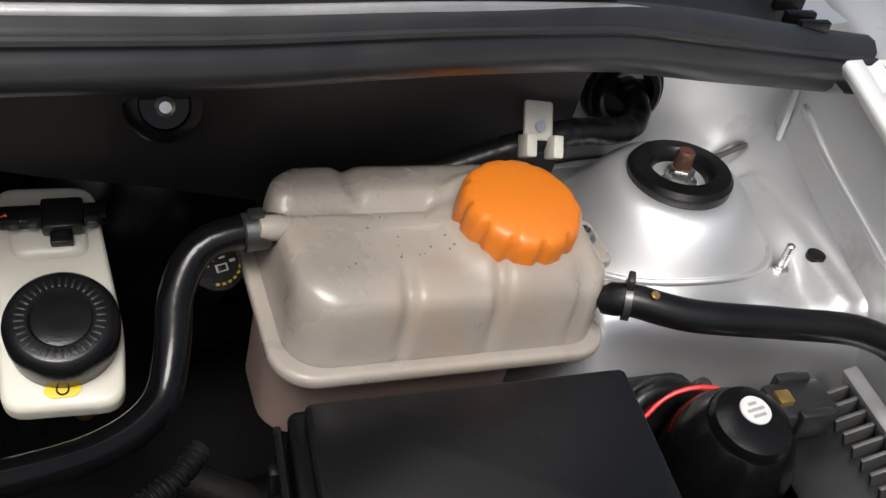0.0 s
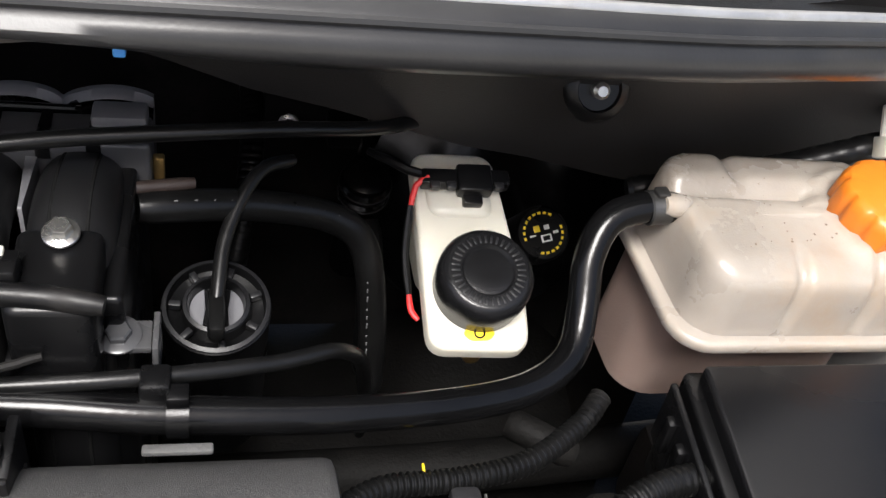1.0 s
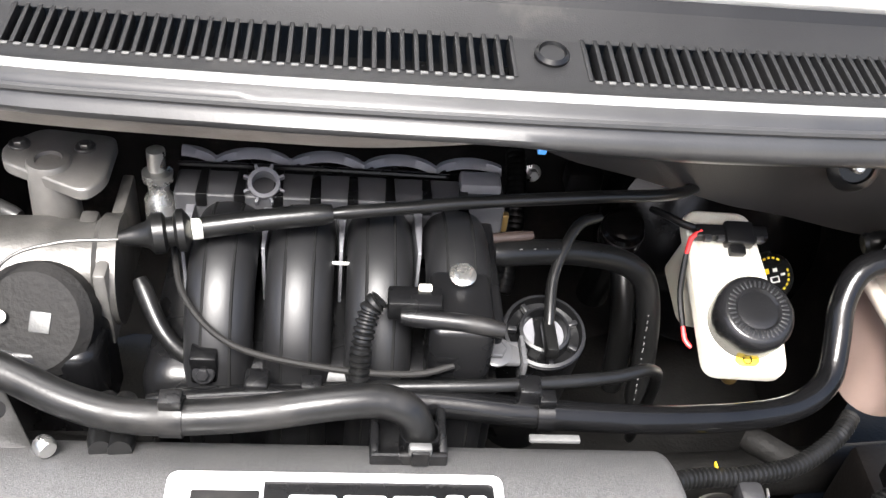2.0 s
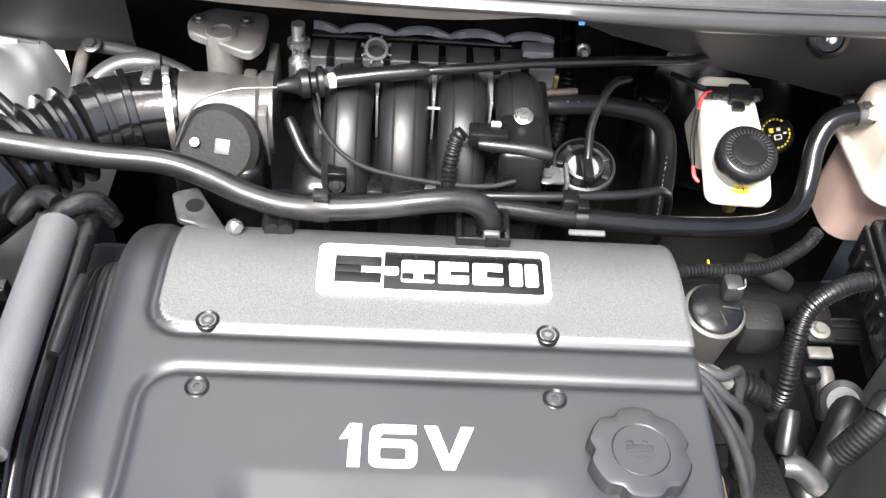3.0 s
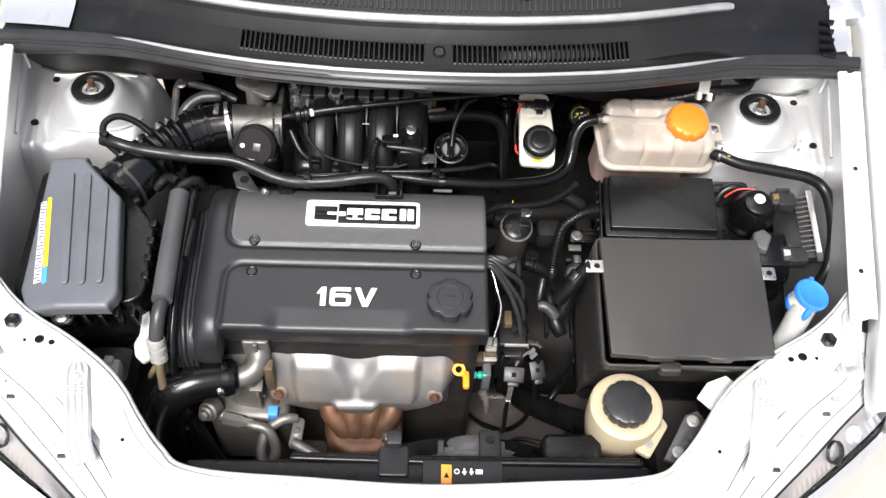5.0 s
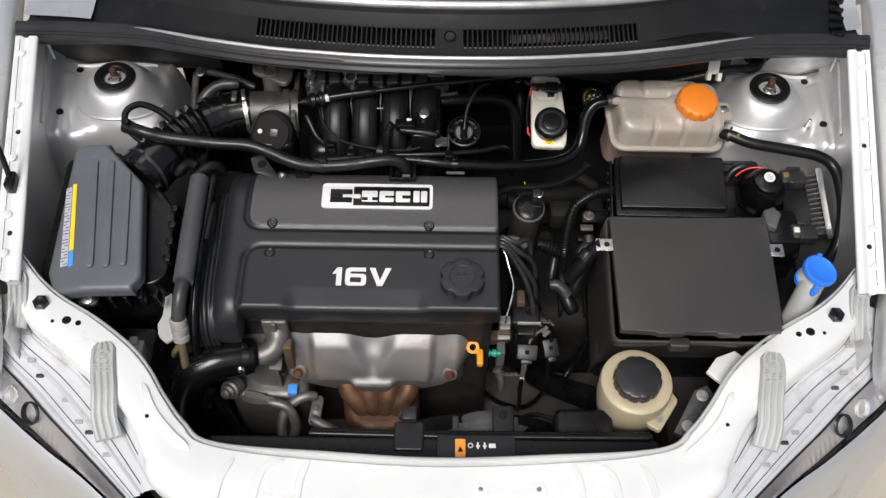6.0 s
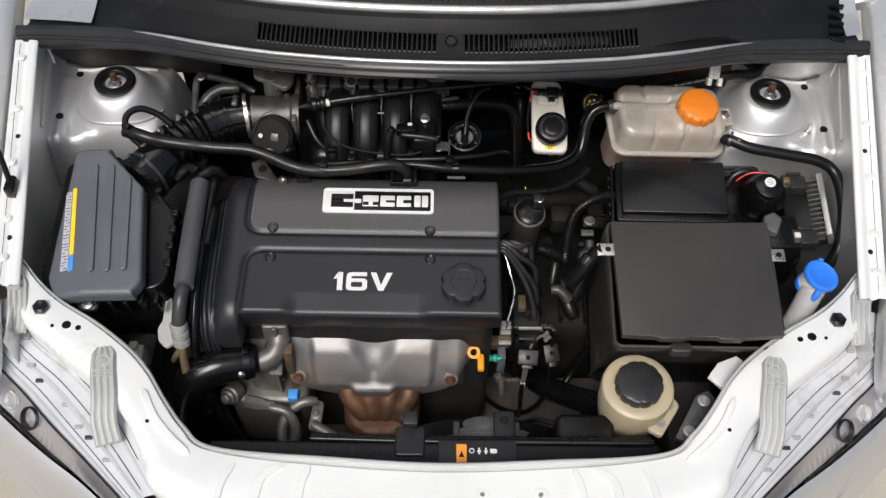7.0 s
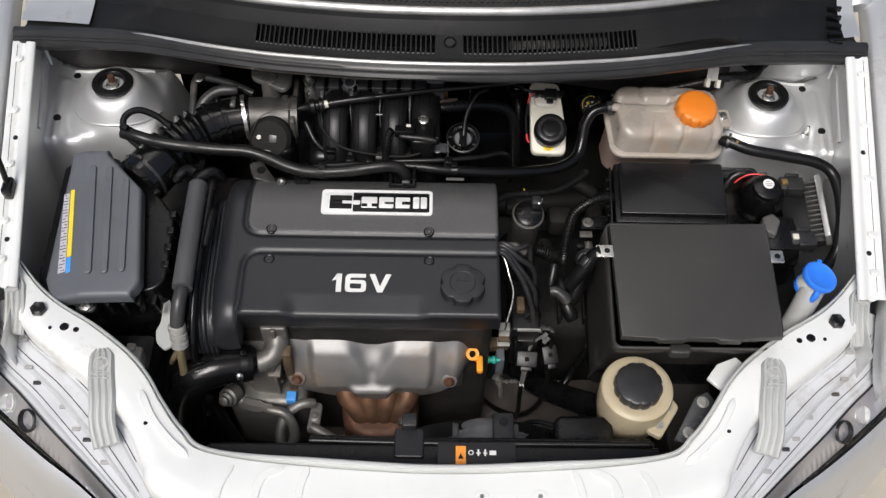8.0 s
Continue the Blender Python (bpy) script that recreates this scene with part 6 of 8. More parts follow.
# the tank sits slightly turned and lower towards the wing
turn = Matrix.Translation((0.386, 0.55, 0.86)) @ pose(0, 0, 0, 0, 4.0, 3.0) @ Matrix.Translation((-0.38, -0.55, -0.86))
for o in tank.children_recursive:
    o.data.transform(turn)

# ---- brake fluid reservoir, servo and cable clip ----
brake = thing("brake_fluid_reservoir", (0.19, 0.57, 0.74), "off-white brake fluid reservoir with a black cap", "reservoir")
bm = B()
prism(bm, rounded([(0.157, 0.522), (0.217, 0.520), (0.219, 0.560), (0.207, 0.653), (0.155, 0.654)], 0.012), 0.799, 0.812, 0.004)
part("top_plate", bm, CREAM, brake)
bm = B()
prism(bm, rounded([(0.168, 0.588), (0.204, 0.588), (0.203, 0.600), (0.198, 0.645), (0.162, 0.647)], 0.012), 0.735, 0.800, 0.004)
part("bottle", bm, CREAM, brake)
bm = B()
prism(bm, rounded([(0.163, 0.606), (0.205, 0.606), (0.203, 0.636), (0.160, 0.637)], 0.010), 0.80, 0.8155, 0.006)
part("rear_step", bm, CREAM, brake)
bm = B()
tube(bm, [(0.190, 0.545, 0.775), (0.196, 0.538, 0.755)], 0.008)
part("brass_union", bm, BRASS, brake)
cc = (0.189, 0.559, 0.812)
bm = B()
lathe(bm, [(0.0275, 0), (0.0275, 0.010), (0.0285, 0.011), (0.0285, 0.021), (0.0272, 0.0245), (0.0245, 0.0275), (0.023, 0.028), (0.016, 0.028), (0.0145, 0.0262), (0.011, 0.0268), (0.004, 0.0268)], cc, n=48)
capb = part("cap", bm, GLOSSCAP, brake, "black ribbed filler cap")
for k in range(36):
    a = 2 * math.pi * k / 36
    bm = B()
    box(bm, (0.0170, -0.0006, 0.0277), (0.0220, 0.0006, 0.0286), 0.0002, Matrix.Translation(cc) @ pose(0, 0, 0, 0, 0, math.degrees(a)))
    part("cap_mark", bm, DARK, capb)
bm = B()
prism(bm, rounded([(0.177, 0.531), (0.181, 0.5265), (0.193, 0.5265), (0.197, 0.531), (0.193, 0.5355), (0.181, 0.5355)], 0.003), 0.8118, 0.8127, 0.0002)
sym = part("symbol", bm, YELLOW, brake, "round yellow warning symbol")
bm = B()
lathe(bm, [(0.0024, 0), (0.0034, 0), (0.0034, 0.0004), (0.0024, 0.0004), (0.0024, 0)], (0.187, 0.5310, 0.8127), n=24, cap0=False, cap1=False)
part("symbol_ring", bm, BLACK, sym)
bm = B()
box(bm, (0.158, 0.624, 0.814), (0.214, 0.635, 0.824), 0.002)
box(bm, (0.180, 0.618, 0.816), (0.202, 0.637, 0.827), 0.002)
box(bm, (0.184, 0.612, 0.814), (0.196, 0.620, 0.821), 0.001)
plug = part("level_plug", bm, BLACK, brake, "black level sensor plug")
for x in (0.166, 0.176, 0.206):
    bm = B()
    box(bm, (x - 0.003, 0.620, 0.821), (x + 0.003, 0.625, 0.826), 0.001)
    part("plug_rib", bm, CAPBLK, plug)
bm = B()
tube(bm, [(0.163, 0.629, 0.823), (0.155, 0.624, 0.820), (0.152, 0.612, 0.812)], 0.0020, 8)
part("red_lead", bm, RED, brake, "red sensor wire")
bm = B()
tube(bm, [(0.152, 0.566, 0.788), (0.153, 0.556, 0.786), (0.157, 0.550, 0.786)], 0.0020, 8)
part("red_lead", bm, RED, brake, "red sensor wire")
bm = B()
tube(bm, [(0.162, 0.632, 0.820), (0.150, 0.634, 0.822), (0.140, 0.640, 0.822), (0.128, 0.650, 0.816)], 0.003, 8)
part("black_lead", bm, RUBBER, brake)
bm = B()
tube(bm, [(0.152, 0.614, 0.814), (0.150, 0.590, 0.797), (0.152, 0.566, 0.788)], 0.0024, 8)
part("black_lead", bm, RUBBER, brake)

# the reservoir slopes down towards the engine
turn = Matrix.Translation((0.187, 0.524, 0.813)) @ pose(0, 0, 0, 21.0, 0, 0) @ Matrix.Translation((-0.187, -0.531, -0.808))
for o in brake.children_recursive:
    o.data.transform(turn)

servo = thing("brake_servo", (0.26, 0.68, 0.74), "black brake servo drum with a round warning label", "servo")
bm = B()
lathe(bm, [(0.11, -0.04), (0.115, 0.0), (0.11, 0.012), (0.075, 0.028), (0.050, 0.034)], (0.262, 0.790, 0.700), (0.05, -0.85, 0.35), 48)
part("drum", bm, GLOSS, servo)
pc = Vector((0.286, 0.701, 0.734))
pd = Vector((0.05, -0.62, 0.78))
bm = B()
lathe(bm, [(0.0225, -0.09), (0.0225, 0.0), (0.0205, 0.003), (0.006, 0.003)], pc, pd, 36)
lab = part("label_disc", bm, BLACK, servo, "black round warning label with yellow and white marks")
pm = axis_m(pc, pd)
for k in range(22):
    a = 360 * k / 22
    if 200 < a < 250 or 20 < a < 50:
        continue
    bm = B()
    box(bm, (0.0150, -0.0014, 0.003), (0.0170, 0.0014, 0.0036), 0.0002, pm @ pose(0, 0, 0, 0, 0, a))
    part("print_bar", bm, YELLOW, lab)
for x0, x1, y0, y1, mm in ((-0.004, 0.008, -0.010, -0.002, WHITE), (0.002, 0.008, 0.003, 0.008, WHITE), (-0.016, -0.009, -0.002, 0.000, WHITE), (0.011, 0.017, -0.003, 0.000, WHITE), (-0.010, -0.003, 0.002, 0.009, YELLOW)):
    bm = B()
    box(bm, (x0 * 0.74, y0 * 0.74, 0.003), (x1 * 0.74, y1 * 0.74, 0.0036), 0.0002, pm @ pose(0, 0, 0, 0, 0, 10))
    part("print_bar", bm, mm, lab)
bm = B()
box(bm, (-0.0015, -0.0063, 0.0034), (0.0045, -0.0026, 0.0039), 0.0002, pm @ pose(0, 0, 0, 0, 0, 10))
part("print_bar", bm, BLACK, lab)

# harness through the grommet behind the tank, with its clip
harness = thing("wiring_harness", (0.5, 0.64, 0.86), "taped black wiring harness through a rubber grommet", "cable")
bm = B()
tube(bm, [(0.30, 0.622, 0.845), (0.40, 0.618, 0.872), (0.455, 0.618, 0.890), (0.498, 0.626, 0.894), (0.530, 0.634, 0.888), (0.551, 0.646, 0.885), (0.560, 0.664, 0.890), (0.560, 0.70, 0.890)], 0.0088, 14, ribs=0.0006, pitch=0.012)
part("tape_wrap", bm, RUBBER, harness)
bm = B()
lathe(bm, [(0.0300, -0.010), (0.0300, -0.001), (0.0285, 0.0015), (0.0262, 0.0015), (0.0250, 0.005), (0.0225, 0.0075), (0.0190, 0.006), (0.0165, -0.004), (0.010, -0.004)], (0.5585, 0.678, 0.889), (0, -0.97, 0.15), 40)
part("grommet", bm, RUBBER, harness, "black rubber grommet")
bm = B()
cm = axis_m((0.466, 0.618, 0.904), (0.15, -0.75, 0.62)) @ pose(0, 0, 0, 0, 0, 168)
box(bm, (-0.010, -0.016, 0.0), (0.010, 0.008, 0.0022), 0.002, cm)
box(bm, (-0.014, 0.005, -0.003), (-0.007, 0.019, 0.009), 0.001, cm)
box(bm, (0.005, 0.005, -0.003), (0.012, 0.019, 0.009), 0.001, cm)
clip = part("cable_clip", bm, CREAM, harness, "pale plastic harness clip")
bm = B()
lathe(bm, [(0.0035, 0.003), (0.0035, 0.005)], (0.466, 0.618, 0.904), (0.15, -0.75, 0.62), 12)
part("clip_pin", bm, STEEL, clip)

# ---- fuse box, battery ----
fuse = thing("fuse_box", (0.40, 0.46, 0.66), "black fuse box with a smooth sloping lid", "fuse box")
fm = Matrix.Translation((0.384, 0.4175, 0.847)) @ pose(0, 0, 0, 2.3, -3.2, -2.7)
bm = B()
pillow(bm, -0.086, 0.086, -0.052, 0.052, -0.014, 0.0, 0.004, 0.0025, m=fm)
part("lid", bm, SHINYLID, fuse, "shiny smooth black lid")
bm = B()
pillow(bm, -0.094, 0.089, -0.062, 0.056, -0.10, -0.011, 0.005, 0.002, m=fm)
part("body", bm, BLACK, fuse)
for x0, x1, y0, y1, z in ((-0.1015, -0.0975, -0.070, 0.05, -0.013), (-0.1015, 0.090, -0.0715, -0.0675, -0.014)):
    bm = B()
    pillow(bm, x0, x1, y0, y1, -0.06, z, 0.0015, 0.0012, m=fm)
    part("rim", bm, SHINYLID, fuse)
bm = B()
pillow(bm, -0.098, 0.089, -0.068, -0.060, -0.09, -0.020, 0.003, 0.001, m=fm)
part("gutter", bm, BLACK, fuse)
for k in range(5):
    bm = B()
    box(bm, (-0.106, -0.045 + 0.018 * k, -0.050), (-0.100, -0.037 + 0.018 * k, -0.022), 0.002, fm)
    part("latch_tooth", bm, BLACK, fuse)

battery = thing("battery", (0.38, 0.22, 0.62), "battery in a black plastic box under a flat grey cover", "battery")
bm = B()
LX = [(0.2655, 0.1155), (0.3155, 0.113), (0.3205, 0.110), (0.356, 0.110), (0.361, 0.1135), (0.405, 0.1135), (0.410, 0.110), (0.440, 0.110), (0.445, 0.114), (0.503, 0.1185), (0.5115, 0.3205), (0.2645, 0.3135)]
prism(bm, LX, 0.874, 0.8855, 0.0018)
lid = part("cover", bm, BATGREY, battery, "flat matt dark grey cover")
bm = B()
pillow(bm, 0.282, 0.498, 0.156, 0.308, 0.66, 0.874, 0.01, 0.004)
part("case", bm, BLACK, battery)


def box_wall(u, v):
    """The flared outer box, open at the top."""
    ring = rrect(0.2615 - 0.003 * ease(0.04, 0.10, v), 0.520 + 0.01 * v, 0.116 + 0.058 * v, 0.331, 0.012, 10)
    k = u * (len(ring) - 1)
    i = int(round(k))
    x, y = ring[i % len(ring)]
    cut = 0.05 * ease(0.17, 0.185, y) * ease(0.245, 0.23, y) * (x < 0.27)
    return Vector((x, y, 0.866 - cut - 0.02 * (y < 0.13) - 0.21 * v))


bm = B()
n = 44
vs = [[bm.verts.new(box_wall(i / (n - 1), j / 8)) for i in range(n)] for j in range(9)]
for j in range(8):
    for i in range(n):
        bm.faces.new((vs[j][i], vs[j][(i + 1) % n], vs[j + 1][(i + 1) % n], vs[j + 1][i]))
outerb = part("outer_box", bm, BATGREY, battery, "dark plastic outer box", 60)
sol = outerb.modifiers.new("thickness", "SOLIDIFY")
sol.thickness = 0.004
bm = B()
pillow(bm, 0.344, 0.376, 0.1085, 0.125, 0.832, 0.848, 0.006, 0.003)
part("front_tab", bm, BATGREY, battery)
bm = B()
pillow(bm, 0.264, 0.51, 0.180, 0.330, 0.60, 0.66, 0.012, 0.006)
part("tray", bm, DARK, battery)
for x, y, h in ((0.254, 0.262, 0.886), (0.519, 0.262, 0.878)):
    bm = B()
    pillow(bm, x - 0.015, x + 0.012, y - 0.011, y + 0.011, h, h + 0.003, 0.002, 0.001)
    hook = part("hold_down_tab", bm, STEEL, battery, "bright steel hold-down tab")
    bm = B()
    lathe(bm, [(0.0045, 0), (0.0045, 0.0008)], (x + 0.002, y, h + 0.003), n=16)
    part("tab_hole", bm, BLACK, hook)
bm = B()
tube(bm, [(0.250, 0.264, 0.884), (0.237, 0.262, 0.872), (0.221, 0.251, 0.845), (0.206, 0.244, 0.815)], 0.0110, 18, ribs=0.0003, pitch=0.004)
cab = thing("battery_cable", (0.22, 0.22, 0.72), "ribbed grey battery cable sleeve beside the box", "cable")
part("sleeve", bm, RUBBER, cab)
clamp("band", cab, (0.228, 0.257, 0.862), (0.5, 0.5, 0.45), 0.0116, 0.016, RUBBER)
bm = B()
tube(bm, [(0.180, 0.257, 0.775), (0.193, 0.256, 0.775), (0.211, 0.243, 0.765)], 0.0095, 14)
part("branch", bm, MASTIC, cab)
bm = B()
tube(bm, [(0.187, 0.294, 0.800), (0.181, 0.265, 0.780)], 0.0085, 14)
part("branch_plug", bm, RUBBER, cab)

# bracket with bolt and sensors between engine and battery
br = thing("sensor_bracket", (0.25, 0.40, 0.68), "black bracket with a bright bolt and pressure sensors", "bracket")
bm = B()
bp = Vector((0.257, 0.412, 0.752))
box(bm, bp + Vector((-0.012, -0.012, -0.006)), bp + Vector((0.070, 0.014, -0.001)), 0.002)
part("bracket_plate", bm, BLACK, br)
for dy in (-0.010, 0.004, 0.012):
    bm = B()
    box(bm, bp + Vector((0.012, dy - 0.001, -0.001)), bp + Vector((0.068, dy + 0.001, 0.003)), 0.0005)
    part("plate_rib", bm, BLACK, br)
hexbolt("bolt", br, bp, r=0.0058, h=0.006, material=ALU)
pp = Vector((0.252, 0.388, 0.752))
bm = B()
box(bm, pp + Vector((-0.011, -0.006, -0.004)), pp + Vector((0.011, 0.006, 0.0)), 0.001)
part("plate", bm, ALU, br)
bm = B()
tube(bm, [pp + Vector((0.004, -0.010, -0.01)), pp + Vector((0.004, -0.030, -0.02)), pp + Vector((0.003, -0.050, -0.035))], 0.0085, 14)
part("post", bm, MASTIC, br, "grey sensor post")
bm = B()
box(bm, pp + Vector((-0.018, -0.026, -0.018)), pp + Vector((-0.002, -0.012, -0.004)), 0.004)
part("plug", bm, RUBBER, br)
bm = B()
tube(bm, [(0.262, 0.350, 0.74), (0.248, 0.315, 0.775), (0.232, 0.285, 0.765), (0.218, 0.262, 0.735)], 0.014, 14)
part("boot", bm, RUBBER, br)
bm = B()
lathe(bm, [(0.016, 0), (0.018, 0.006), (0.018, 0.014), (0.013, 0.018)], (0.247, 0.325, 0.770), (-0.3, -0.6, 0.7), 24)
part("sensor", bm, DARK, br)
bm = B()
tube(bm, [(0.202, 0.320, 0.73), (0.204, 0.290, 0.74), (0.212, 0.255, 0.735), (0.224, 0.236, 0.72)], 0.012, 14)
part("sensor_pipe", bm, RUBBER, br)
con = thing("conduit", (0.24, 0.40, 0.72), "corrugated black wiring conduit between engine and fuse box", "cable")
bm = B()
tube(bm, [(0.296, 0.420, 0.815), (0.274, 0.416, 0.818), (0.248, 0.407, 0.815), (0.225, 0.394, 0.800), (0.216, 0.371, 0.775), (0.213, 0.350, 0.745), (0.217, 0.355, 0.700)], 0.0082, 14, ribs=0.0012, pitch=0.0040)
part("corrugated_tube", bm, RUBBER, con)
bm = B()
tube(bm, [(0.215, 0.355, 0.72), (0.19, 0.36, 0.73), (0.165, 0.365, 0.735)], 0.011, 14, ribs=0.0022, pitch=0.0048)
part("corrugated_tube", bm, RUBBER, con)
con2 = thing("conduit", (0.18, 0.45, 0.76), "thin corrugated conduit along the coolant hose", "cable")
bm = B()
tube(bm, [(0.092, 0.408, 0.815), (0.12, 0.424, 0.812), (0.16, 0.430, 0.808), (0.20, 0.440, 0.806), (0.235, 0.462, 0.808), (0.252, 0.480, 0.81)], 0.006, 12, ribs=0.0014, pitch=0.0036)
part("corrugated_tube", bm, RUBBER, con2)
bm = B()
box(bm, (0.141, 0.431, 0.8125), (0.1424, 0.436, 0.8155), 0.0004)
part("tie", bm, YELLOW, con2, "yellow cable tie")

# canister with plug beside the engine cover
can = thing("crank_sensor_canister", (0.15, 0.40, 0.70), "black and metal canister with a plug beside the cover", "canister")
bm = B()
lathe(bm, [(0.0255, -0.13), (0.0255, -0.01), (0.0275, -0.004), (0.0275, 0.002), (0.0255, 0.004)], (0.150, 0.404, 0.782), (0.04, -0.15, 1), 40)
part("canister_body", bm, ALU, can)
bm = B()
lathe(bm, [(0.0245, 0.002), (0.0245, 0.007), (0.021, 0.010), (0.008, 0.011)], (0.150, 0.404, 0.782), (0.04, -0.15, 1), 40)
part("lid", bm, BLACK, can)
for k in range(3):
    bm = B()
    box(bm, (0.004, -0.001, 0.010), (0.020, 0.001, 0.0122), 0.0004, axis_m((0.150, 0.404, 0.782), (0.04, -0.15, 1)) @ pose(0, 0, 0, 0, 0, 200 + 70 * k))
    part("lid_rib", bm, DARK, can)
bm = B()
box(bm, (0.154, 0.406, 0.793), (0.171, 0.425, 0.812), 0.004)
pl = part("plug", bm, CAPBLK, can)
bm = B()
tube(bm, [(0.164, 0.407, 0.811), (0.170, 0.409, 0.812), (0.172, 0.418, 0.812)], 0.0010, 6)
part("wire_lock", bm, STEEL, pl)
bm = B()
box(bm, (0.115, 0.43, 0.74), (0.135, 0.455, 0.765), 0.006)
part("cast_lug", bm, DULLBLACK, can)
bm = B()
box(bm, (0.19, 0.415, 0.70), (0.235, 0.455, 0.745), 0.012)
part("cast_lug", bm, DULLBLACK, can)

# ignition leads and coil pack at the end of the cover
coil = thing("ignition_coil", (0.135, 0.25, 0.62), "black ignition coil pack with thick leads", "coil")
bm = B()
pillow(bm, 0.118, 0.166, 0.205, 0.300, 0.62, 0.738, 0.006, 0.004)
pillow(bm, 0.128, 0.160, 0.196, 0.215, 0.58, 0.715, 0.005, 0.004)
part("coil_body", bm, BLACK, coil)
for k, (y0, x1, y1, z1) in enumerate(((0.304, 0.150, 0.300, 0.80), (0.300, 0.158, 0.272, 0.775), (0.292, 0.160, 0.245, 0.755), (0.286, 0.156, 0.222, 0.745))):
    bm = B()
    tube(bm, [(0.080, y0, 0.832), (0.100, y0, 0.842), (0.122 + 0.003 * k, y0 - 0.006 - 0.006 * k, 0.836 - 0.01 * k), (x1 - 0.006, y1 + 0.014, z1 + 0.02), (x1, y1, z1 - 0.02)], 0.0044, 12)
    part("lead", bm, LEAD, coil, "dark grey ignition lead")
    bm = B()
    lathe(bm, [(0.009, -0.01), (0.0095, 0.004), (0.0085, 0.02), (0.006, 0.026)], (x1, y1, z1 - 0.03), (-0.3, 0.25, 1), 16)
    part("lead_boot", bm, RUBBER, coil)
bm = B()
tube(bm, [(0.098, 0.302, 0.822), (0.106, 0.290, 0.812), (0.113, 0.268, 0.800), (0.1185, 0.246, 0.795), (0.117, 0.227, 0.792), (0.112, 0.208, 0.785), (0.108, 0.196, 0.78), (0.108, 0.202, 0.74)], 0.0016, 8)
part("bare_wire", bm, STEEL, coil, "thin bare metal wire")
bm = B()
tube(bm, [(0.1315, 0.262, 0.70), (0.1305, 0.235, 0.66), (0.130, 0.222, 0.62)], 0.0012, 8)
part("bare_wire", bm, STEEL, coil)
bm = B()
tube(bm, [(0.085, 0.315, 0.81), (0.118, 0.318, 0.815), (0.140, 0.312, 0.805)], 0.0065, 12)
part("metal_pipe", bm, ALU, coil)
bm = B()
box(bm, (0.128, 0.2015, 0.738), (0.166, 0.2045, 0.745), 0.0008)
part("coil_lip", bm, GREYP, coil, "pale moulded edge")
for k in range(4):
    bm = B()
    box(bm, (0.099 + 0.001 * k, 0.203 + 0.004 * k, 0.682 + 0.010 * k), (0.120 + 0.001 * k, 0.219 + 0.004 * k, 0.687 + 0.010 * k), 0.0012)
    part("clip_leaf", bm, CRIMP if k != 1 else OCHRE, coil)
bm = B()
prism(bm, rounded([(0.069, 0.205), (0.074, 0.228), (0.124, 0.228), (0.122, 0.212), (0.086, 0.208)], 0.003), 0.655, 0.672, 0.002)
part("bracket", bm, OCHRE, coil, "rusty bracket")
bm = B()
box(bm, (0.128, 0.236, 0.66), (0.141, 0.262, 0.75), 0.002)
part("brown_spacer", bm, OCHRE, coil, "brown stained spacer")
# small plugs and wires in front of the gearbox
plugs = thing("wiring_loom", (0.16, 0.19, 0.52), "loose dark grey plugs and wires over the gearbox", "cable")
for c, sx, sy, sz, turn in (((0.147, 0.178, 0.688), 0.017, 0.013, 0.007, -4), ((0.192, 0.212, 0.640), 0.013, 0.016, 0.007, 12)):
    bm = B()
    box(bm, (-sx, -sy, -sz), (sx, sy, sz), 0.0025, Matrix.Translation(c) @ pose(0, 0, 0, 30, 0, turn))
    box(bm, (-sx * 0.55, -sy * 1.5, -sz * 0.8), (sx * 0.55, -sy * 0.9, sz * 0.5), 0.0015, Matrix.Translation(c) @ pose(0, 0, 0, 30, 0, turn))
    plug = part("plug", bm, DARK, plugs, "dark grey wiring plug")
    bm = B()
    box(bm, (-0.0035, -0.0035, sz), (0.0035, 0.0035, sz + 0.0006), 0.0003, Matrix.Translation(c) @ pose(0, 0, 0, 30, 0, turn))
    part("plug_hole", bm, SEAM, plug)
bm = B()
box(bm, (0.099, 0.188, 0.60), (0.113, 0.214, 0.662), 0.003)
part("sensor_plug", bm, LIDGREY, plugs, "blue-grey plug")
for pts, r in (([(0.141, 0.152, 0.640), (0.141, 0.152, 0.60), (0.146, 0.165, 0.53), (0.151, 0.190, 0.44), (0.148, 0.21, 0.40)], 0.0042), ([(0.189, 0.195, 0.628), (0.192, 0.190, 0.58), (0.188, 0.190, 0.50), (0.170, 0.195, 0.44), (0.150, 0.200, 0.415)], 0.0046),
               ([(0.062, 0.200, 0.60), (0.066, 0.200, 0.54), (0.084, 0.205, 0.48), (0.115, 0.205, 0.43), (0.150, 0.203, 0.410)], 0.0046), ([(0.150, 0.203, 0.412), (0.154, 0.18, 0.41), (0.156, 0.155, 0.43)], 0.0042),
               ([(0.180, 0.215, 0.700), (0.190, 0.225, 0.68), (0.193, 0.220, 0.650)], 0.004),
               ([(0.268, 0.246, 0.612), (0.258, 0.244, 0.565), (0.246, 0.238, 0.52), (0.226, 0.214, 0.50)], 0.0065)):
    bm = B()
    tube(bm, pts, r, 10)
    part("wire", bm, RUBBER, plugs)
bm = B()
lathe(bm, [(0.007, -0.006), (0.009, -0.002), (0.008, 0.005), (0.004, 0.008)], (0.268, 0.246, 0.614), (0.2, 0.1, 1), 12)
part("hose_knot", bm, TAPE, plugs)
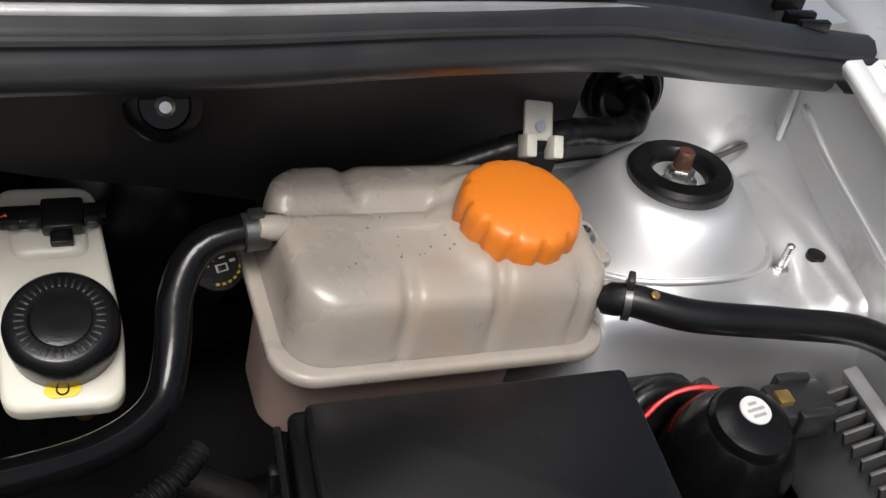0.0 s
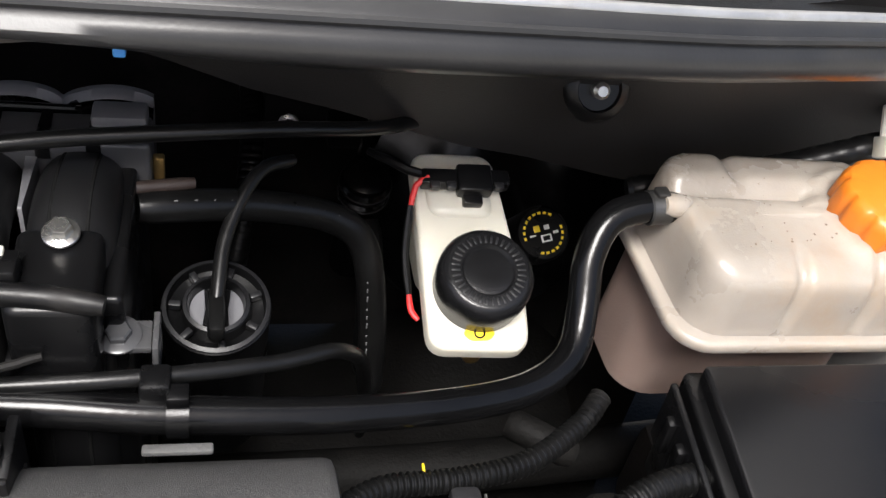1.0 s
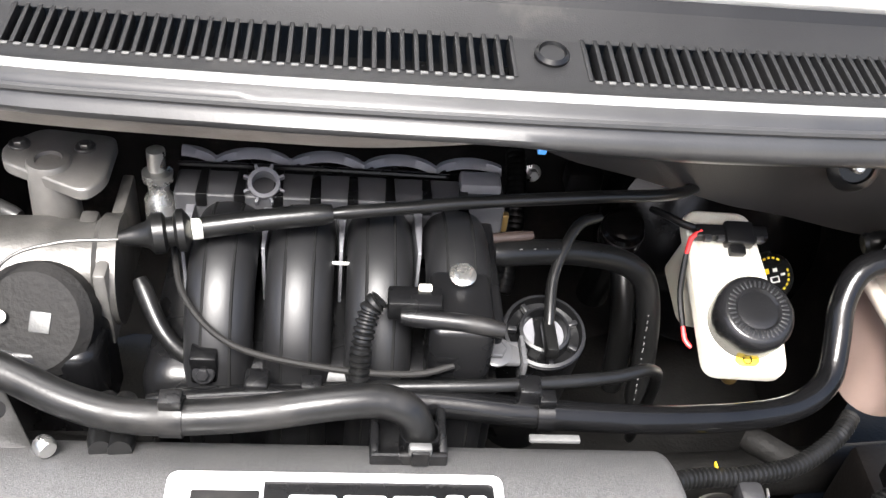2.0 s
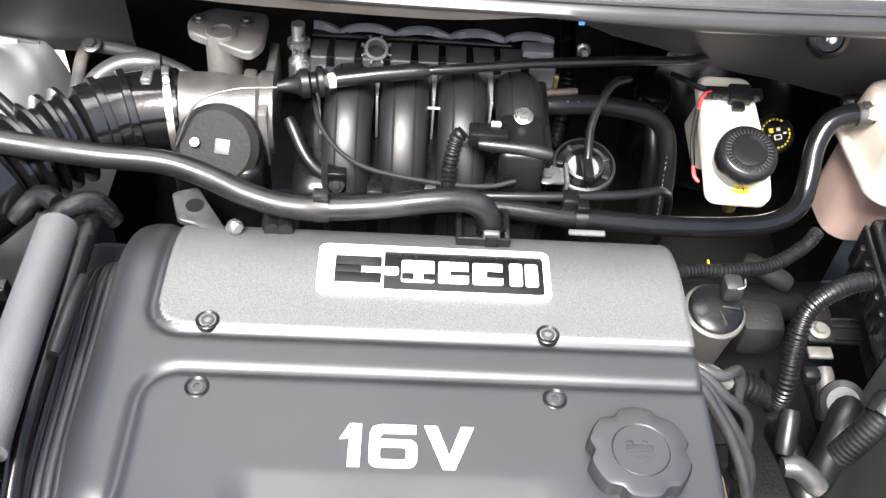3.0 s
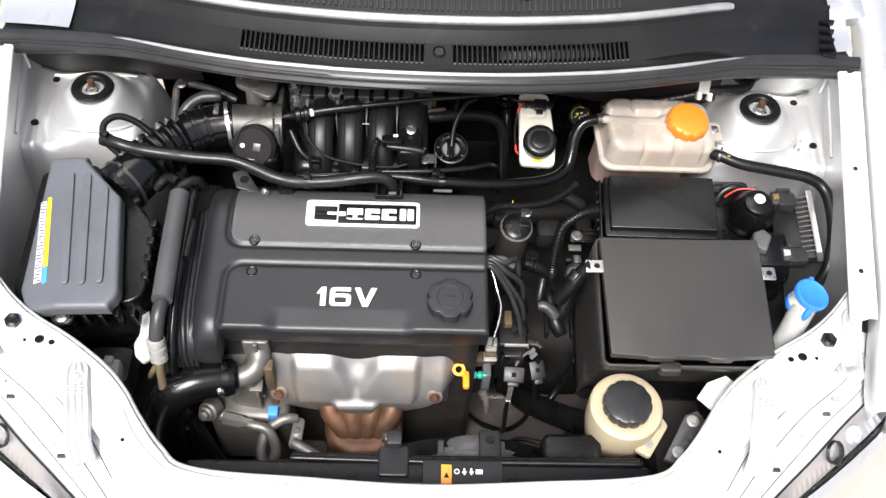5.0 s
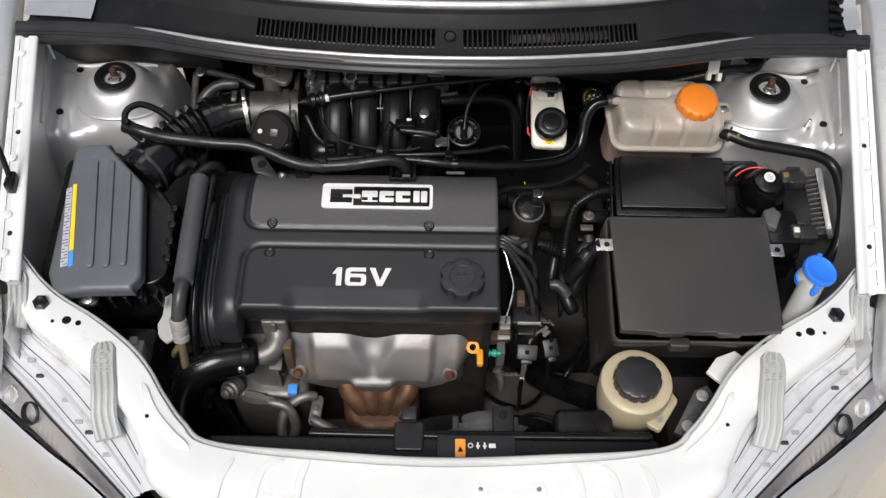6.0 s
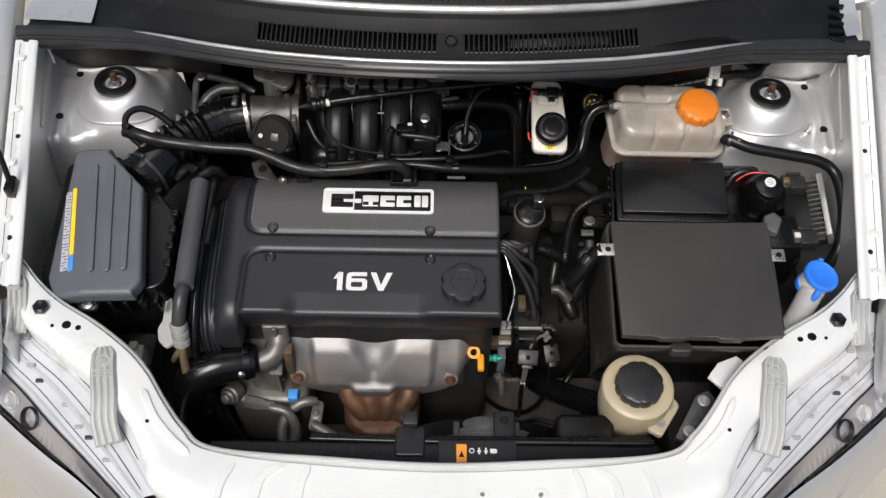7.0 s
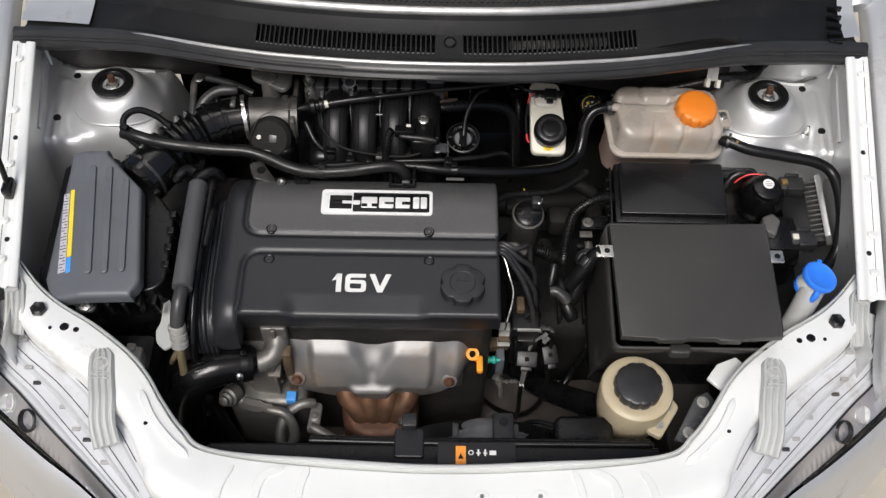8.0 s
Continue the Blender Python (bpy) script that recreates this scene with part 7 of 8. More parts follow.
for pts in ([(0.150, 0.190, 0.695), (0.156, 0.200, 0.702), (0.166, 0.206, 0.708), (0.178, 0.212, 0.712)], [(0.142, 0.168, 0.680), (0.141, 0.160, 0.662), (0.140, 0.154, 0.645)], [(0.147, 0.168, 0.680), (0.145, 0.160, 0.662), (0.143, 0.154, 0.645)]):
    bm = B()
    tube(bm, pts, 0.0026, 8)
    part("pale_wire", bm, TAPE, plugs, "grey taped wire")
for dx in (0.0, 0.0042):
    bm = B()
    tube(bm, [(0.1395 + dx, 0.158, 0.652), (0.1395 + dx, 0.154, 0.640), (0.1395 + dx, 0.151, 0.628)], 0.0019, 8)
    part("ferrule", bm, WHITE, plugs, "bright wire ferrule")
rng = random.Random(5)
for k in range(7):
    bm = B()
    c = Vector((0.176 + 0.012 * rng.uniform(-1, 1), 0.214 + 0.012 * rng.uniform(-1, 1), 0.712 + 0.008 * rng.uniform(-1, 1)))
    box(bm, (-0.007, -0.0035, -0.0015), (0.007, 0.0035, 0.0015), 0.001, Matrix.Translation(c) @ pose(0, 0, 0, rng.uniform(-40, 40), rng.uniform(-40, 40), rng.uniform(0, 180)))
    part("tape_fold", bm, TAPE, plugs, "crumpled grey tape")
bm = B()
gd = Vector((0.9, -0.1, 0.2)).normalized()
lathe(bm, [(0.004, -0.004), (0.0062, -0.002), (0.0062, 0.004), (0.0045, 0.005), (0.0045, 0.007), (0.0070, 0.008), (0.0070, 0.014), (0.004, 0.016), (0.003, 0.022)], (0.084, 0.190, 0.660), gd, 10)
part("green_plug", bm, GREEN, plugs, "green connector")
bm = B()
tube(bm, [(0.107, 0.176, 0.612), (0.118, 0.168, 0.622), (0.136, 0.160, 0.640)], 0.0022, 10)
for p in ((0.119, 0.1675, 0.624), (0.127, 0.164, 0.632), (0.132, 0.162, 0.637)):
    lathe(bm, [(0.0038, -0.002), (0.0038, 0.002)], p, (0.8, -0.3, 0.5), 10)
lathe(bm, [(0.0085, -0.006), (0.0085, -0.001), (0.0060, 0), (0.0060, 0.004), (0.0080, 0.005), (0.0080, 0.009), (0.004, 0.011)], (0.105, 0.178, 0.610), (-0.5, 0.5, 0.7), 14)
tube(bm, [(0.107, 0.174, 0.606), (0.110, 0.166, 0.595), (0.110, 0.160, 0.58)], 0.006, 10)
part("metal_union", bm, CASTPALE, plugs, "pale metal union")
bm = B()
tube(bm, [(0.300, 0.090, 0.690), (0.272, 0.112, 0.648), (0.235, 0.148, 0.598), (0.198, 0.188, 0.552), (0.172, 0.225, 0.515), (0.150, 0.275, 0.48)], 0.0205, 24)
drain = thing("steering_hose", (0.2, 0.2, 0.5), "thick black hose under the steering fluid reservoir", "hose")
part("hose", bm, BLACK, drain)
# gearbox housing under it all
gear = thing("gearbox", (0.25, 0.25, 0.40), "cast gearbox housing low in the bay, coloured dark for deep shade", "gearbox")
# gearbox colour is darkened for the shade under the hoses
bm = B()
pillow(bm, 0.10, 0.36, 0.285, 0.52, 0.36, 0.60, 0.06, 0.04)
part("gearbox_case", bm, DULLBLACK, gear)
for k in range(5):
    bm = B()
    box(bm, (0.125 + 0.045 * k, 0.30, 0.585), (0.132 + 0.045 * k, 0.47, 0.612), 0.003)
    part("case_rib", bm, DULLBLACK, gear)
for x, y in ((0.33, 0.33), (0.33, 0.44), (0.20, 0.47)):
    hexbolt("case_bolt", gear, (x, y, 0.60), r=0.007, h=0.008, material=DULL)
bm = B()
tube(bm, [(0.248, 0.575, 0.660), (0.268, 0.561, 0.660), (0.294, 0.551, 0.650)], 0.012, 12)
part("shift_rod", bm, DULLBLACK, gear)
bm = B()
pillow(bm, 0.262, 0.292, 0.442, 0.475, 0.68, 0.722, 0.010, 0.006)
part("mount_foot", bm, DULLBLACK, gear)

# ---- power steering reservoir ----
ps = thing("power_steering_reservoir", (0.309, 0.083, 0.70), "yellowed plastic power steering reservoir with a black cap", "reservoir")
pc = (0.303, 0.081, 0.0)
bm = B()
lathe(bm, [(0.042, 0.680), (0.048, 0.690), (0.0545, 0.735), (0.0560, 0.776), (0.0545, 0.784), (0.051, 0.787), (0.041, 0.788), (0.036, 0.785)], pc, n=48)
part("pot", bm, BEIGE, ps)
bm = B()
lathe(bm, [(0.0355, 0.782), (0.0368, 0.785), (0.0368, 0.797), (0.0350, 0.801), (0.031, 0.803), (0.012, 0.803)], pc, n=112, lobes=12, depth=0.065)
part("cap", bm, CAPBLK, ps, "black scalloped cap")
bm = B()
prism(bm, rounded([(0.318, 0.026), (0.338, 0.014), (0.372, 0.066), (0.356, 0.092), (0.325, 0.092)], 0.006), 0.742, 0.752, 0.002)
arm = part("mounting_ear", bm, BEIGE, ps)
for p in ((0.354, 0.066, 0.752), (0.338, 0.036, 0.752)):
    hexbolt("bolt", arm, p, r=0.0045, h=0.005, material=CRIMP)

# ---- washer filler ----
wash = thing("washer_filler", (0.56, 0.22, 0.72), "translucent washer filler neck with a blue cap", "bottle")
bm = B()
tube(bm, [(0.515, 0.130, 0.70), (0.545, 0.170, 0.77), (0.570, 0.210, 0.830), (0.580, 0.226, 0.850)], 0.0185, 24)
part("neck", bm, GREYP, wash)
wd = Vector((0.22, 0.02, 0.97)).normalized()
wc = Vector((0.585, 0.234, 0.862))
bm = B()
lathe(bm, [(0.0200, -0.030), (0.0225, -0.027), (0.0228, -0.004), (0.0215, 0.002)], wc, wd, 36)
part("collar", bm, CREAM, wash, "white collar under the cap")
bm = B()
lathe(bm, [(0.0255, -0.001), (0.0272, 0.001), (0.0274, 0.006), (0.0262, 0.0085), (0.0235, 0.0092), (0.0215, 0.0078), (0.0080, 0.0084)], wc, wd, 44)
lathe(bm, [(0.0226, -0.031), (0.0242, -0.030), (0.0242, -0.023), (0.0226, -0.022)], wc, wd, 40, cap0=False, cap1=False)
tube(bm, [wc + wd * 0.003 + Vector((-0.006, -0.024, 0)), wc - wd * 0.010 + Vector((-0.008, -0.029, 0)), wc - wd * 0.028 + Vector((-0.009, -0.027, 0))], 0.0055, 12)
tube(bm, [wc - wd * 0.024 + Vector((-0.014, -0.024, 0)), wc - wd * 0.028 + Vector((-0.009, -0.030, 0)), wc - wd * 0.024 + Vector((0.0, -0.027, 0))], 0.0060, 12)
tube(bm, [wc + wd * 0.004 + Vector((0.004, 0.025, 0)), wc + wd * 0.004 + Vector((0.006, 0.030, 0))], 0.0055, 12)
part("cap", bm, BLUE, wash, "blue flip cap with a strap")

# ---- alarm siren and control unit ----
siren = thing("alarm_siren", (0.545, 0.45, 0.74), "black dome-shaped alarm siren with a round white label", "siren")
sdv = Vector((0.02, -0.12, 1))
sc = Vector((0.555, 0.449, 0.775))
bm = B()
lathe(bm, [(0.034, -0.02), (0.0385, -0.006), (0.0395, 0.006), (0.0375, 0.019), (0.031, 0.033), (0.026, 0.039)], sc, sdv, 44)
part("dome", bm, GLOSS, siren)
bm = B()
lathe(bm, [(0.025, 0.038), (0.0252, 0.041), (0.023, 0.0455), (0.016, 0.0485), (0.006, 0.049)], sc, sdv, 40)
part("dome_lid", bm, BLACK, siren)
bm = B()
lathe(bm, [(0.0095, 0.0480), (0.0095, 0.0502), (0.009, 0.0506)], sc + Vector((0.001, 0.004, 0)), sdv, 28)
stk = part("label", bm, WHITE, siren, "round white label")
sm = axis_m(sc + Vector((0.001, 0.004, 0)), sdv)
for y, w in ((0.004, 0.006), (0.0, 0.012), (-0.004, 0.009)):
    bm = B()
    box(bm, (-w / 2, y - 0.001, 0.0503), (w / 2, y + 0.001, 0.0509), 0.0002, sm)
    part("print_bar", bm, GREYP, stk)
bm = B()
tube(bm, [(0.516, 0.484, 0.778), (0.530, 0.489, 0.790), (0.545, 0.489, 0.797), (0.562, 0.486, 0.798), (0.578, 0.480, 0.792)], 0.0016, 8)
part("red_wire", bm, RED, siren)
bm = B()
box(bm, (0.485, 0.485, 0.74), (0.56, 0.515, 0.79), 0.012)
part("mount", bm, BLACK, siren)
# added black plate; stands in for the dark recess below the siren
bm = B()
prism(bm, rounded([(0.478, 0.345), (0.610, 0.335), (0.655, 0.470), (0.645, 0.500), (0.560, 0.522), (0.480, 0.525)], 0.012), 0.68, 0.745, 0.004)
part("dark_filler_plate", bm, BLACK, siren)
bm = B()
tube(bm, [(0.500, 0.480, 0.768), (0.512, 0.492, 0.784), (0.532, 0.497, 0.790), (0.556, 0.492, 0.782), (0.575, 0.478, 0.765)], 0.008, 12)
part("loom", bm, RUBBER, siren)
hexbolt("mount_screw", siren, (0.572, 0.505, 0.775), (0, -0.5, 0.8), 0.004, 0.004, DULL)

ecu = thing("control_unit", (0.64, 0.41, 0.72), "finned aluminium control unit with two black plugs", "control unit")
em = Matrix.Translation((0.625, 0.414, 0.782)) @ pose(0, 0, 0, 0, -24, -3)
bm = B()
box(bm, (-0.035, -0.062, -0.012), (0.028, 0.062, 0.006), 0.003, em)
part("housing", bm, DARK, ecu)
bm = B()
box(bm, (0.026, -0.064, -0.010), (0.036, 0.064, 0.022), 0.002, em)
part("end_rail", bm, LIPM, ecu, "bare aluminium end rail")
for k in range(12):
    y = -0.055 + 0.010 * k
    bm = B()
    box(bm, (0.006, y - 0.0014, 0.004), (0.030, y + 0.0014, 0.017), 0.0006, em)
    part("fin", bm, FINS, ecu)
for (x, y, z), cream in (((0.606, 0.462, 0.806), True), ((0.606, 0.352, 0.800), False)):
    bm = B()
    box(bm, (x - 0.022, y - 0.014, z - 0.02), (x + 0.020, y + 0.014, z + 0.004), 0.003)
    box(bm, (x - 0.012, y - 0.018, z - 0.01), (x + 0.012, y - 0.011, z + 0.008), 0.002)
    box(bm, (x - 0.012, y + 0.011, z - 0.01), (x + 0.012, y + 0.018, z + 0.008), 0.002)
    pg = part("plug", bm, CAPBLK, ecu)
    bm = B()
    box(bm, (x - 0.020, y - 0.005, z + 0.003), (x - 0.010, y + 0.005, z + 0.008), 0.001)
    part("plug_lock", bm, BRASS if cream else CREAM, pg)
bm = B()
box(bm, (0.545, 0.330, 0.72), (0.60, 0.40, 0.80), 0.008)
part("holder", bm, BLACK, ecu)
bm = B()
prism(bm, rounded([(0.536, 0.362), (0.556, 0.350), (0.570, 0.382), (0.558, 0.396), (0.540, 0.388)], 0.004), 0.79, 0.812, 0.004)
part("tape_wrap", bm, TAPE, ecu, "loose grey tape wrap")

# ---- air filter box ----
air = thing("air_filter_box", (-0.53, 0.31, 0.72), "black air filter box with ribs and a warning label", "air filter")


def lid_side(y):
    """Left and right edge of the lid and its crest, at a place along it."""
    left = float(np.interp(y, (0.180, 0.192, 0.218, 0.444), (-0.586, -0.594, -0.606, -0.600)))
    right = float(np.interp(y, (0.180, 0.1925, 0.205, 0.370, 0.446), (-0.470, -0.458, -0.452, -0.474, -0.546)))
    return left, right, -0.5705 + (0.407 - y) * 0.130


def lid_z(x, y):
    return 0.880 - 0.28 * max(0.0, lid_side(y)[2] - x)


ROLL = [(0.0, 0.080), (0.0, 0.0075), (0.0012, 0.0032), (0.0035, 0.0010), (0.0075, 0.0)]
cols = []
YS = [(0.180 + o, d) for o, d in ROLL] + [(0.1875 + 0.251 * k / 40, 0.0) for k in range(1, 40)] + [(0.446 - o, d) for o, d in ROLL[::-1]]
for y, dy in YS:
    left, right, crest = lid_side(min(0.4385, max(0.1875, y)))
    xs = [(left + o, d) for o, d in ROLL] + [(left + 0.0075 + (crest - left - 0.0075) * k / 5, 0.0) for k in range(1, 5)] + [(crest - 0.001, 0.0), (crest + 0.001, 0.0)]
    xs += [(crest + (right - 0.0075 - crest) * k / 9, 0.0) for k in range(1, 9)] + [(right - o, d) for o, d in ROLL[::-1]]
    cols.append([Vector((x, y, min(lid_z(x, y) - max(dx, dy), 0.880) if max(dx, dy) < 0.05 else lid_z(x, y) - 0.024)) for x, dx in xs])
bm = B()
ring_faces(bm, cols, closed=False, cap0=False, cap1=False)
lid = part("lid", bm, LIDGREY, air, "dark blue-grey lid with three long ribs", 45)
bm = B()
prism(bm, rounded([(-0.622, 0.440), (-0.540, 0.455), (-0.455, 0.375), (-0.425, 0.335), (-0.424, 0.222), (-0.440, 0.205), (-0.600, 0.190), (-0.626, 0.225)][::-1], 0.012), 0.66, 0.846, 0.004)
lower = part("base", bm, BLACK, air)
for (x0, y0), (x1, y1) in (((-0.557, 0.407), (-0.533, 0.222)), ((-0.530, 0.405), (-0.508, 0.222)), ((-0.499, 0.380), (-0.482, 0.224))):
    bm = B()
    cap = [(0.0058 * math.cos(radians(k)), 0.0058 * math.sin(radians(k))) for k in range(0, 181, 20)]
    long = math.hypot(x1 - x0, y1 - y0) / 2
    cap = [(x, y + long) for x, y in cap] + [(-x, -y - long) for x, y in cap]
    prism(bm, cap, -0.002, 0.0048, 0.0022, Matrix.Translation(((x0 + x1) / 2, (y0 + y1) / 2, 0.880)) @ pose(0, 0, 0, 0, 0, math.degrees(math.atan2(x1 - x0, y0 - y1))))
    part("rib", bm, LIDGREY, lid)


def lid_patch(name, q, material, lift):
    bm = B()
    ring_faces(bm, [[Vector((x, y, lid_z(x, y) + z)) for x, y in q] for z in (-0.0005, lift)])
    return part(name, bm, material, lid)


lb = lid_patch("printed_label", [(-0.6005, 0.366), (-0.5905, 0.367), (-0.5715, 0.226), (-0.5845, 0.224)], LAVENDER, 0.0006)
lid_patch("yellow_strip", [(-0.5895, 0.372), (-0.5825, 0.372), (-0.5660, 0.252), (-0.5735, 0.250)], YELLOW, 0.0007)
lid_patch("blue_strip", [(-0.5735, 0.249), (-0.5660, 0.251), (-0.5625, 0.224), (-0.5702, 0.222)], BLUEP, 0.0007)
for k in range(26):
    t = (k + 0.5) / 26
    a, b = Vector((-0.5998, 0.366)).lerp(Vector((-0.5840, 0.225)), t), Vector((-0.5910, 0.366)).lerp(Vector((-0.5722, 0.226)), t)
    u0 = 0.05 + 0.35 * (k % 3 == 1)
    a, b = a.lerp(b, u0), a.lerp(b, 0.93 if k % 4 else 0.55)
    bm = B()
    tube(bm, [(a.x, a.y, lid_z(a.x, a.y) + 0.0004), (b.x, b.y, lid_z(b.x, b.y) + 0.0004)], 0.0009, 6)
    part("print_bar", bm, BLACK, lb)
for k in range(4):
    bm = B()
    box(bm, (-0.432, 0.24 + 0.03 * k, 0.83), (-0.420, 0.252 + 0.03 * k, 0.855), 0.002)
    part("lid_clip", bm, BLACK, air)
for k in range(6):
    bm = B()
    box(bm, (-0.56 + 0.024 * k, 0.180, 0.812), (-0.553 + 0.024 * k, 0.196, 0.848), 0.001)
    part("edge_rib", bm, BLACK, air)
bm = B()
pillow(bm, -0.560, -0.528, 0.172, 0.200, 0.836, 0.842, 0.010, 0.002)
ear = part("screw_ear", bm, MASTIC, air)
hexbolt("screw", ear, (-0.545, 0.184, 0.842), r=0.006, h=0.005)

# the box leans back and towards the engine
turn = Matrix.Translation((-0.53, 0.31, 0.86)) @ pose(0, 0, 0, 5.0, -4.0, 0) @ Matrix.Translation((0.53, -0.31, -0.86))
for o in air.children_recursive:
    o.data.transform(turn)

# ---- pipes beside the timing cover ----
ac = thing("air_conditioning_pipe", (-0.38, 0.25, 0.80), "air conditioning pipe in a black foam sleeve", "pipe")
bm = B()
tube(bm, [(-0.386, 0.375, 0.888), (-0.383, 0.27, 0.894), (-0.381, 0.180, 0.894)], 0.0152, 24, round_end=False)
part("foam_sleeve", bm, SLEEVE, ac)
bm = B()
tube(bm, [(-0.352, 0.402, 0.868), (-0.365, 0.400, 0.892), (-0.386, 0.385, 0.892), (-0.386, 0.37, 0.890)], 0.0085, 14)
tube(bm, [(-0.430, 0.398, 0.868), (-0.410, 0.410, 0.885), (-0.392, 0.398, 0.89)], 0.0085, 14)
part("pipe_bend", bm, BLACK, ac)
bm = B()
tube(bm, [(-0.381, 0.182, 0.893), (-0.384, 0.158, 0.888), (-0.387, 0.140, 0.870), (-0.389, 0.130, 0.85)], 0.0105, 16)
part("pipe", bm, MASTIC, ac)
bm = B()
lathe(bm, [(0.0105, 0.008), (0.0130, 0.006), (0.0132, 0.000), (0.0130, -0.003), (0.0098, -0.0045), (0.0098, -0.0075), (0.0128, -0.009), (0.0130, -0.013), (0.0128, -0.017), (0.0098, -0.0185), (0.0098, -0.0215), (0.0126, -0.023), (0.0128, -0.027), (0.0126, -0.031), (0.009, -0.034)],
      (-0.389, 0.133, 0.855), (-0.05, 0.45, 0.85), 24)
part("crimp_sleeve", bm, CRIMP, ac, "pale crimped ferrule")
bm = B()
tube(bm, [(-0.388, 0.118, 0.828), (-0.388, 0.108, 0.805), (-0.390, 0.100, 0.77), (-0.400, 0.10, 0.73)], 0.0065, 12)
tube(bm, [(-0.392, 0.114, 0.820), (-0.402, 0.112, 0.80), (-0.412, 0.12, 0.77)], 0.0045, 10)
part("brass_end", bm, mat("dull_brass", (0.30, 0.24, 0.14), 0.45, 0.7, 0.2, 40, 500, 0.1), ac)
bm = B()
prism(bm, rounded([(-0.436, 0.224), (-0.4345, 0.180), (-0.440, 0.163), (-0.435, 0.143), (-0.421, 0.131), (-0.409, 0.140), (-0.414, 0.180), (-0.428, 0.224)], 0.004), 0.786, 0.792, 0.0015)
part("bright_bracket", bm, BRACKET, ac, "bright metal bracket")
lines = thing("fuel_lines", (-0.36, 0.26, 0.78), "glossy black hose running along the timing cover", "hose")
bm = B()
tube(bm, [(-0.367, 0.405, 0.868), (-0.366, 0.385, 0.880), (-0.368, 0.30, 0.878), (-0.370, 0.20, 0.868), (-0.372, 0.13, 0.82), (-0.372, 0.11, 0.74)], 0.0075, 14)
part("hose", bm, GLOSS, lines)
bm = B()
tube(bm, [(-0.357, 0.330, 0.884), (-0.358, 0.30, 0.888), (-0.361, 0.262, 0.884)], 0.0055, 10)
part("hose_guard", bm, RUBBER, lines)

# radiator hose, alternator and pipes at the front left
rad = thing("radiator_hose", (-0.36, 0.1, 0.65), "thick glossy black upper radiator hose with a clamp", "hose")
bm = B()
tube(bm, [(-0.285, 0.130, 0.756), (-0.322, 0.122, 0.761), (-0.356, 0.112, 0.760), (-0.384, 0.098, 0.744), (-0.400, 0.080, 0.700), (-0.398, 0.056, 0.635), (-0.380, 0.030, 0.58), (-0.34, 0.005, 0.55)], 0.0280, 32, r1=0.036)
part("hose", bm, GLOSS, rad)
clamp("hose_clamp", rad, (-0.303, 0.1265, 0.7585), (-0.97, -0.20, 0.1), 0.0286, 0.010, BLACK)
bm = B()
box(bm, (-0.309, 0.094, 0.764), (-0.299, 0.100, 0.776), 0.0015)
lathe(bm, [(0.0035, 0), (0.0035, 0.004), (0.0020, 0.005)], (-0.304, 0.096, 0.778), (0, -0.5, 0.8), 10)
part("clamp_screw", bm, STEEL, rad, "bright clamp screw")
for k in range(14):
    if k in (4, 9):
        continue
    bm = B()
    x = -0.321 - 0.0038 * k
    yc = 0.122 - 0.0030 * k * 0.38
    h = (0.0030, 0.0022, 0.0034)[k % 3]
    box(bm, (x, -h / 2, 0.0270), (x + 0.0024, h / 2, 0.0286), 0.0003, Matrix.Translation((0, yc, 0.7608)) @ pose(0, 0, 0, 22, 0, 0))
    part("print_bar", bm, PRINTGREY, rad)
bm = B()
tube(bm, [(-0.385, 0.10, 0.66), (-0.36, 0.07, 0.60), (-0.33, 0.045, 0.56), (-0.28, 0.03, 0.54)], 0.030, 18)
part("lower_hose", bm, GLOSS, rad)
alt = thing("alternator", (-0.30, 0.13, 0.55), "cast aluminium alternator and compressor lines", "engine part")
bm = B()
pillow(bm, -0.345, -0.215, 0.105, 0.20, 0.50, 0.655, 0.02, 0.012)
part("alternator_case", bm, ALU, alt)
bm = B()
lathe(bm, [(0.0165, -0.02), (0.0165, 0.0), (0.0125, 0.002), (0.0125, 0.007), (0.0085, 0.009), (0.0085, 0.014), (0.005, 0.016)], (-0.340, 0.108, 0.672), (-0.35, -0.75, 0.5), 24)
part("pressure_cap", bm, ALU, alt)
bm = B()
lathe(bm, [(0.011, 0), (0.011, 0.03), (0.008, 0.034), (0.008, 0.05)], (-0.315, 0.105, 0.660), (1, -0.25, 0.1), 6)
part("union_nut", bm, ALU, alt)
for pts in ([(-0.275, 0.092, 0.665), (-0.245, 0.085, 0.66), (-0.232, 0.065, 0.63), (-0.245, 0.045, 0.60)], [(-0.200, 0.108, 0.655), (-0.222, 0.104, 0.660), (-0.248, 0.088, 0.645), (-0.256, 0.060, 0.62), (-0.238, 0.032, 0.60), (-0.19, 0.024, 0.60), (-0.155, 0.028, 0.59)],
            [(-0.205, 0.070, 0.65), (-0.170, 0.052, 0.645), (-0.14, 0.040, 0.63)]):
    bm = B()
    tube(bm, pts, 0.0085, 14)
    part("aluminium_line", bm, ALU, alt)
bm = B()
prism(bm, rounded([(-0.212, 0.062), (-0.192, 0.060), (-0.188, 0.112), (-0.206, 0.116)], 0.008), 0.640, 0.648, 0.002)
blk = part("union_block", bm, ALU, alt)
hexbolt("bolt", blk, (-0.200, 0.088, 0.648), r=0.005, h=0.004, material=ALU)
bm = B()
box(bm, (-0.246, 0.105, 0.655), (-0.230, 0.122, 0.672), 0.002)
part("blue_plug", bm, BLUEP, alt, "blue connector")
bm = B()
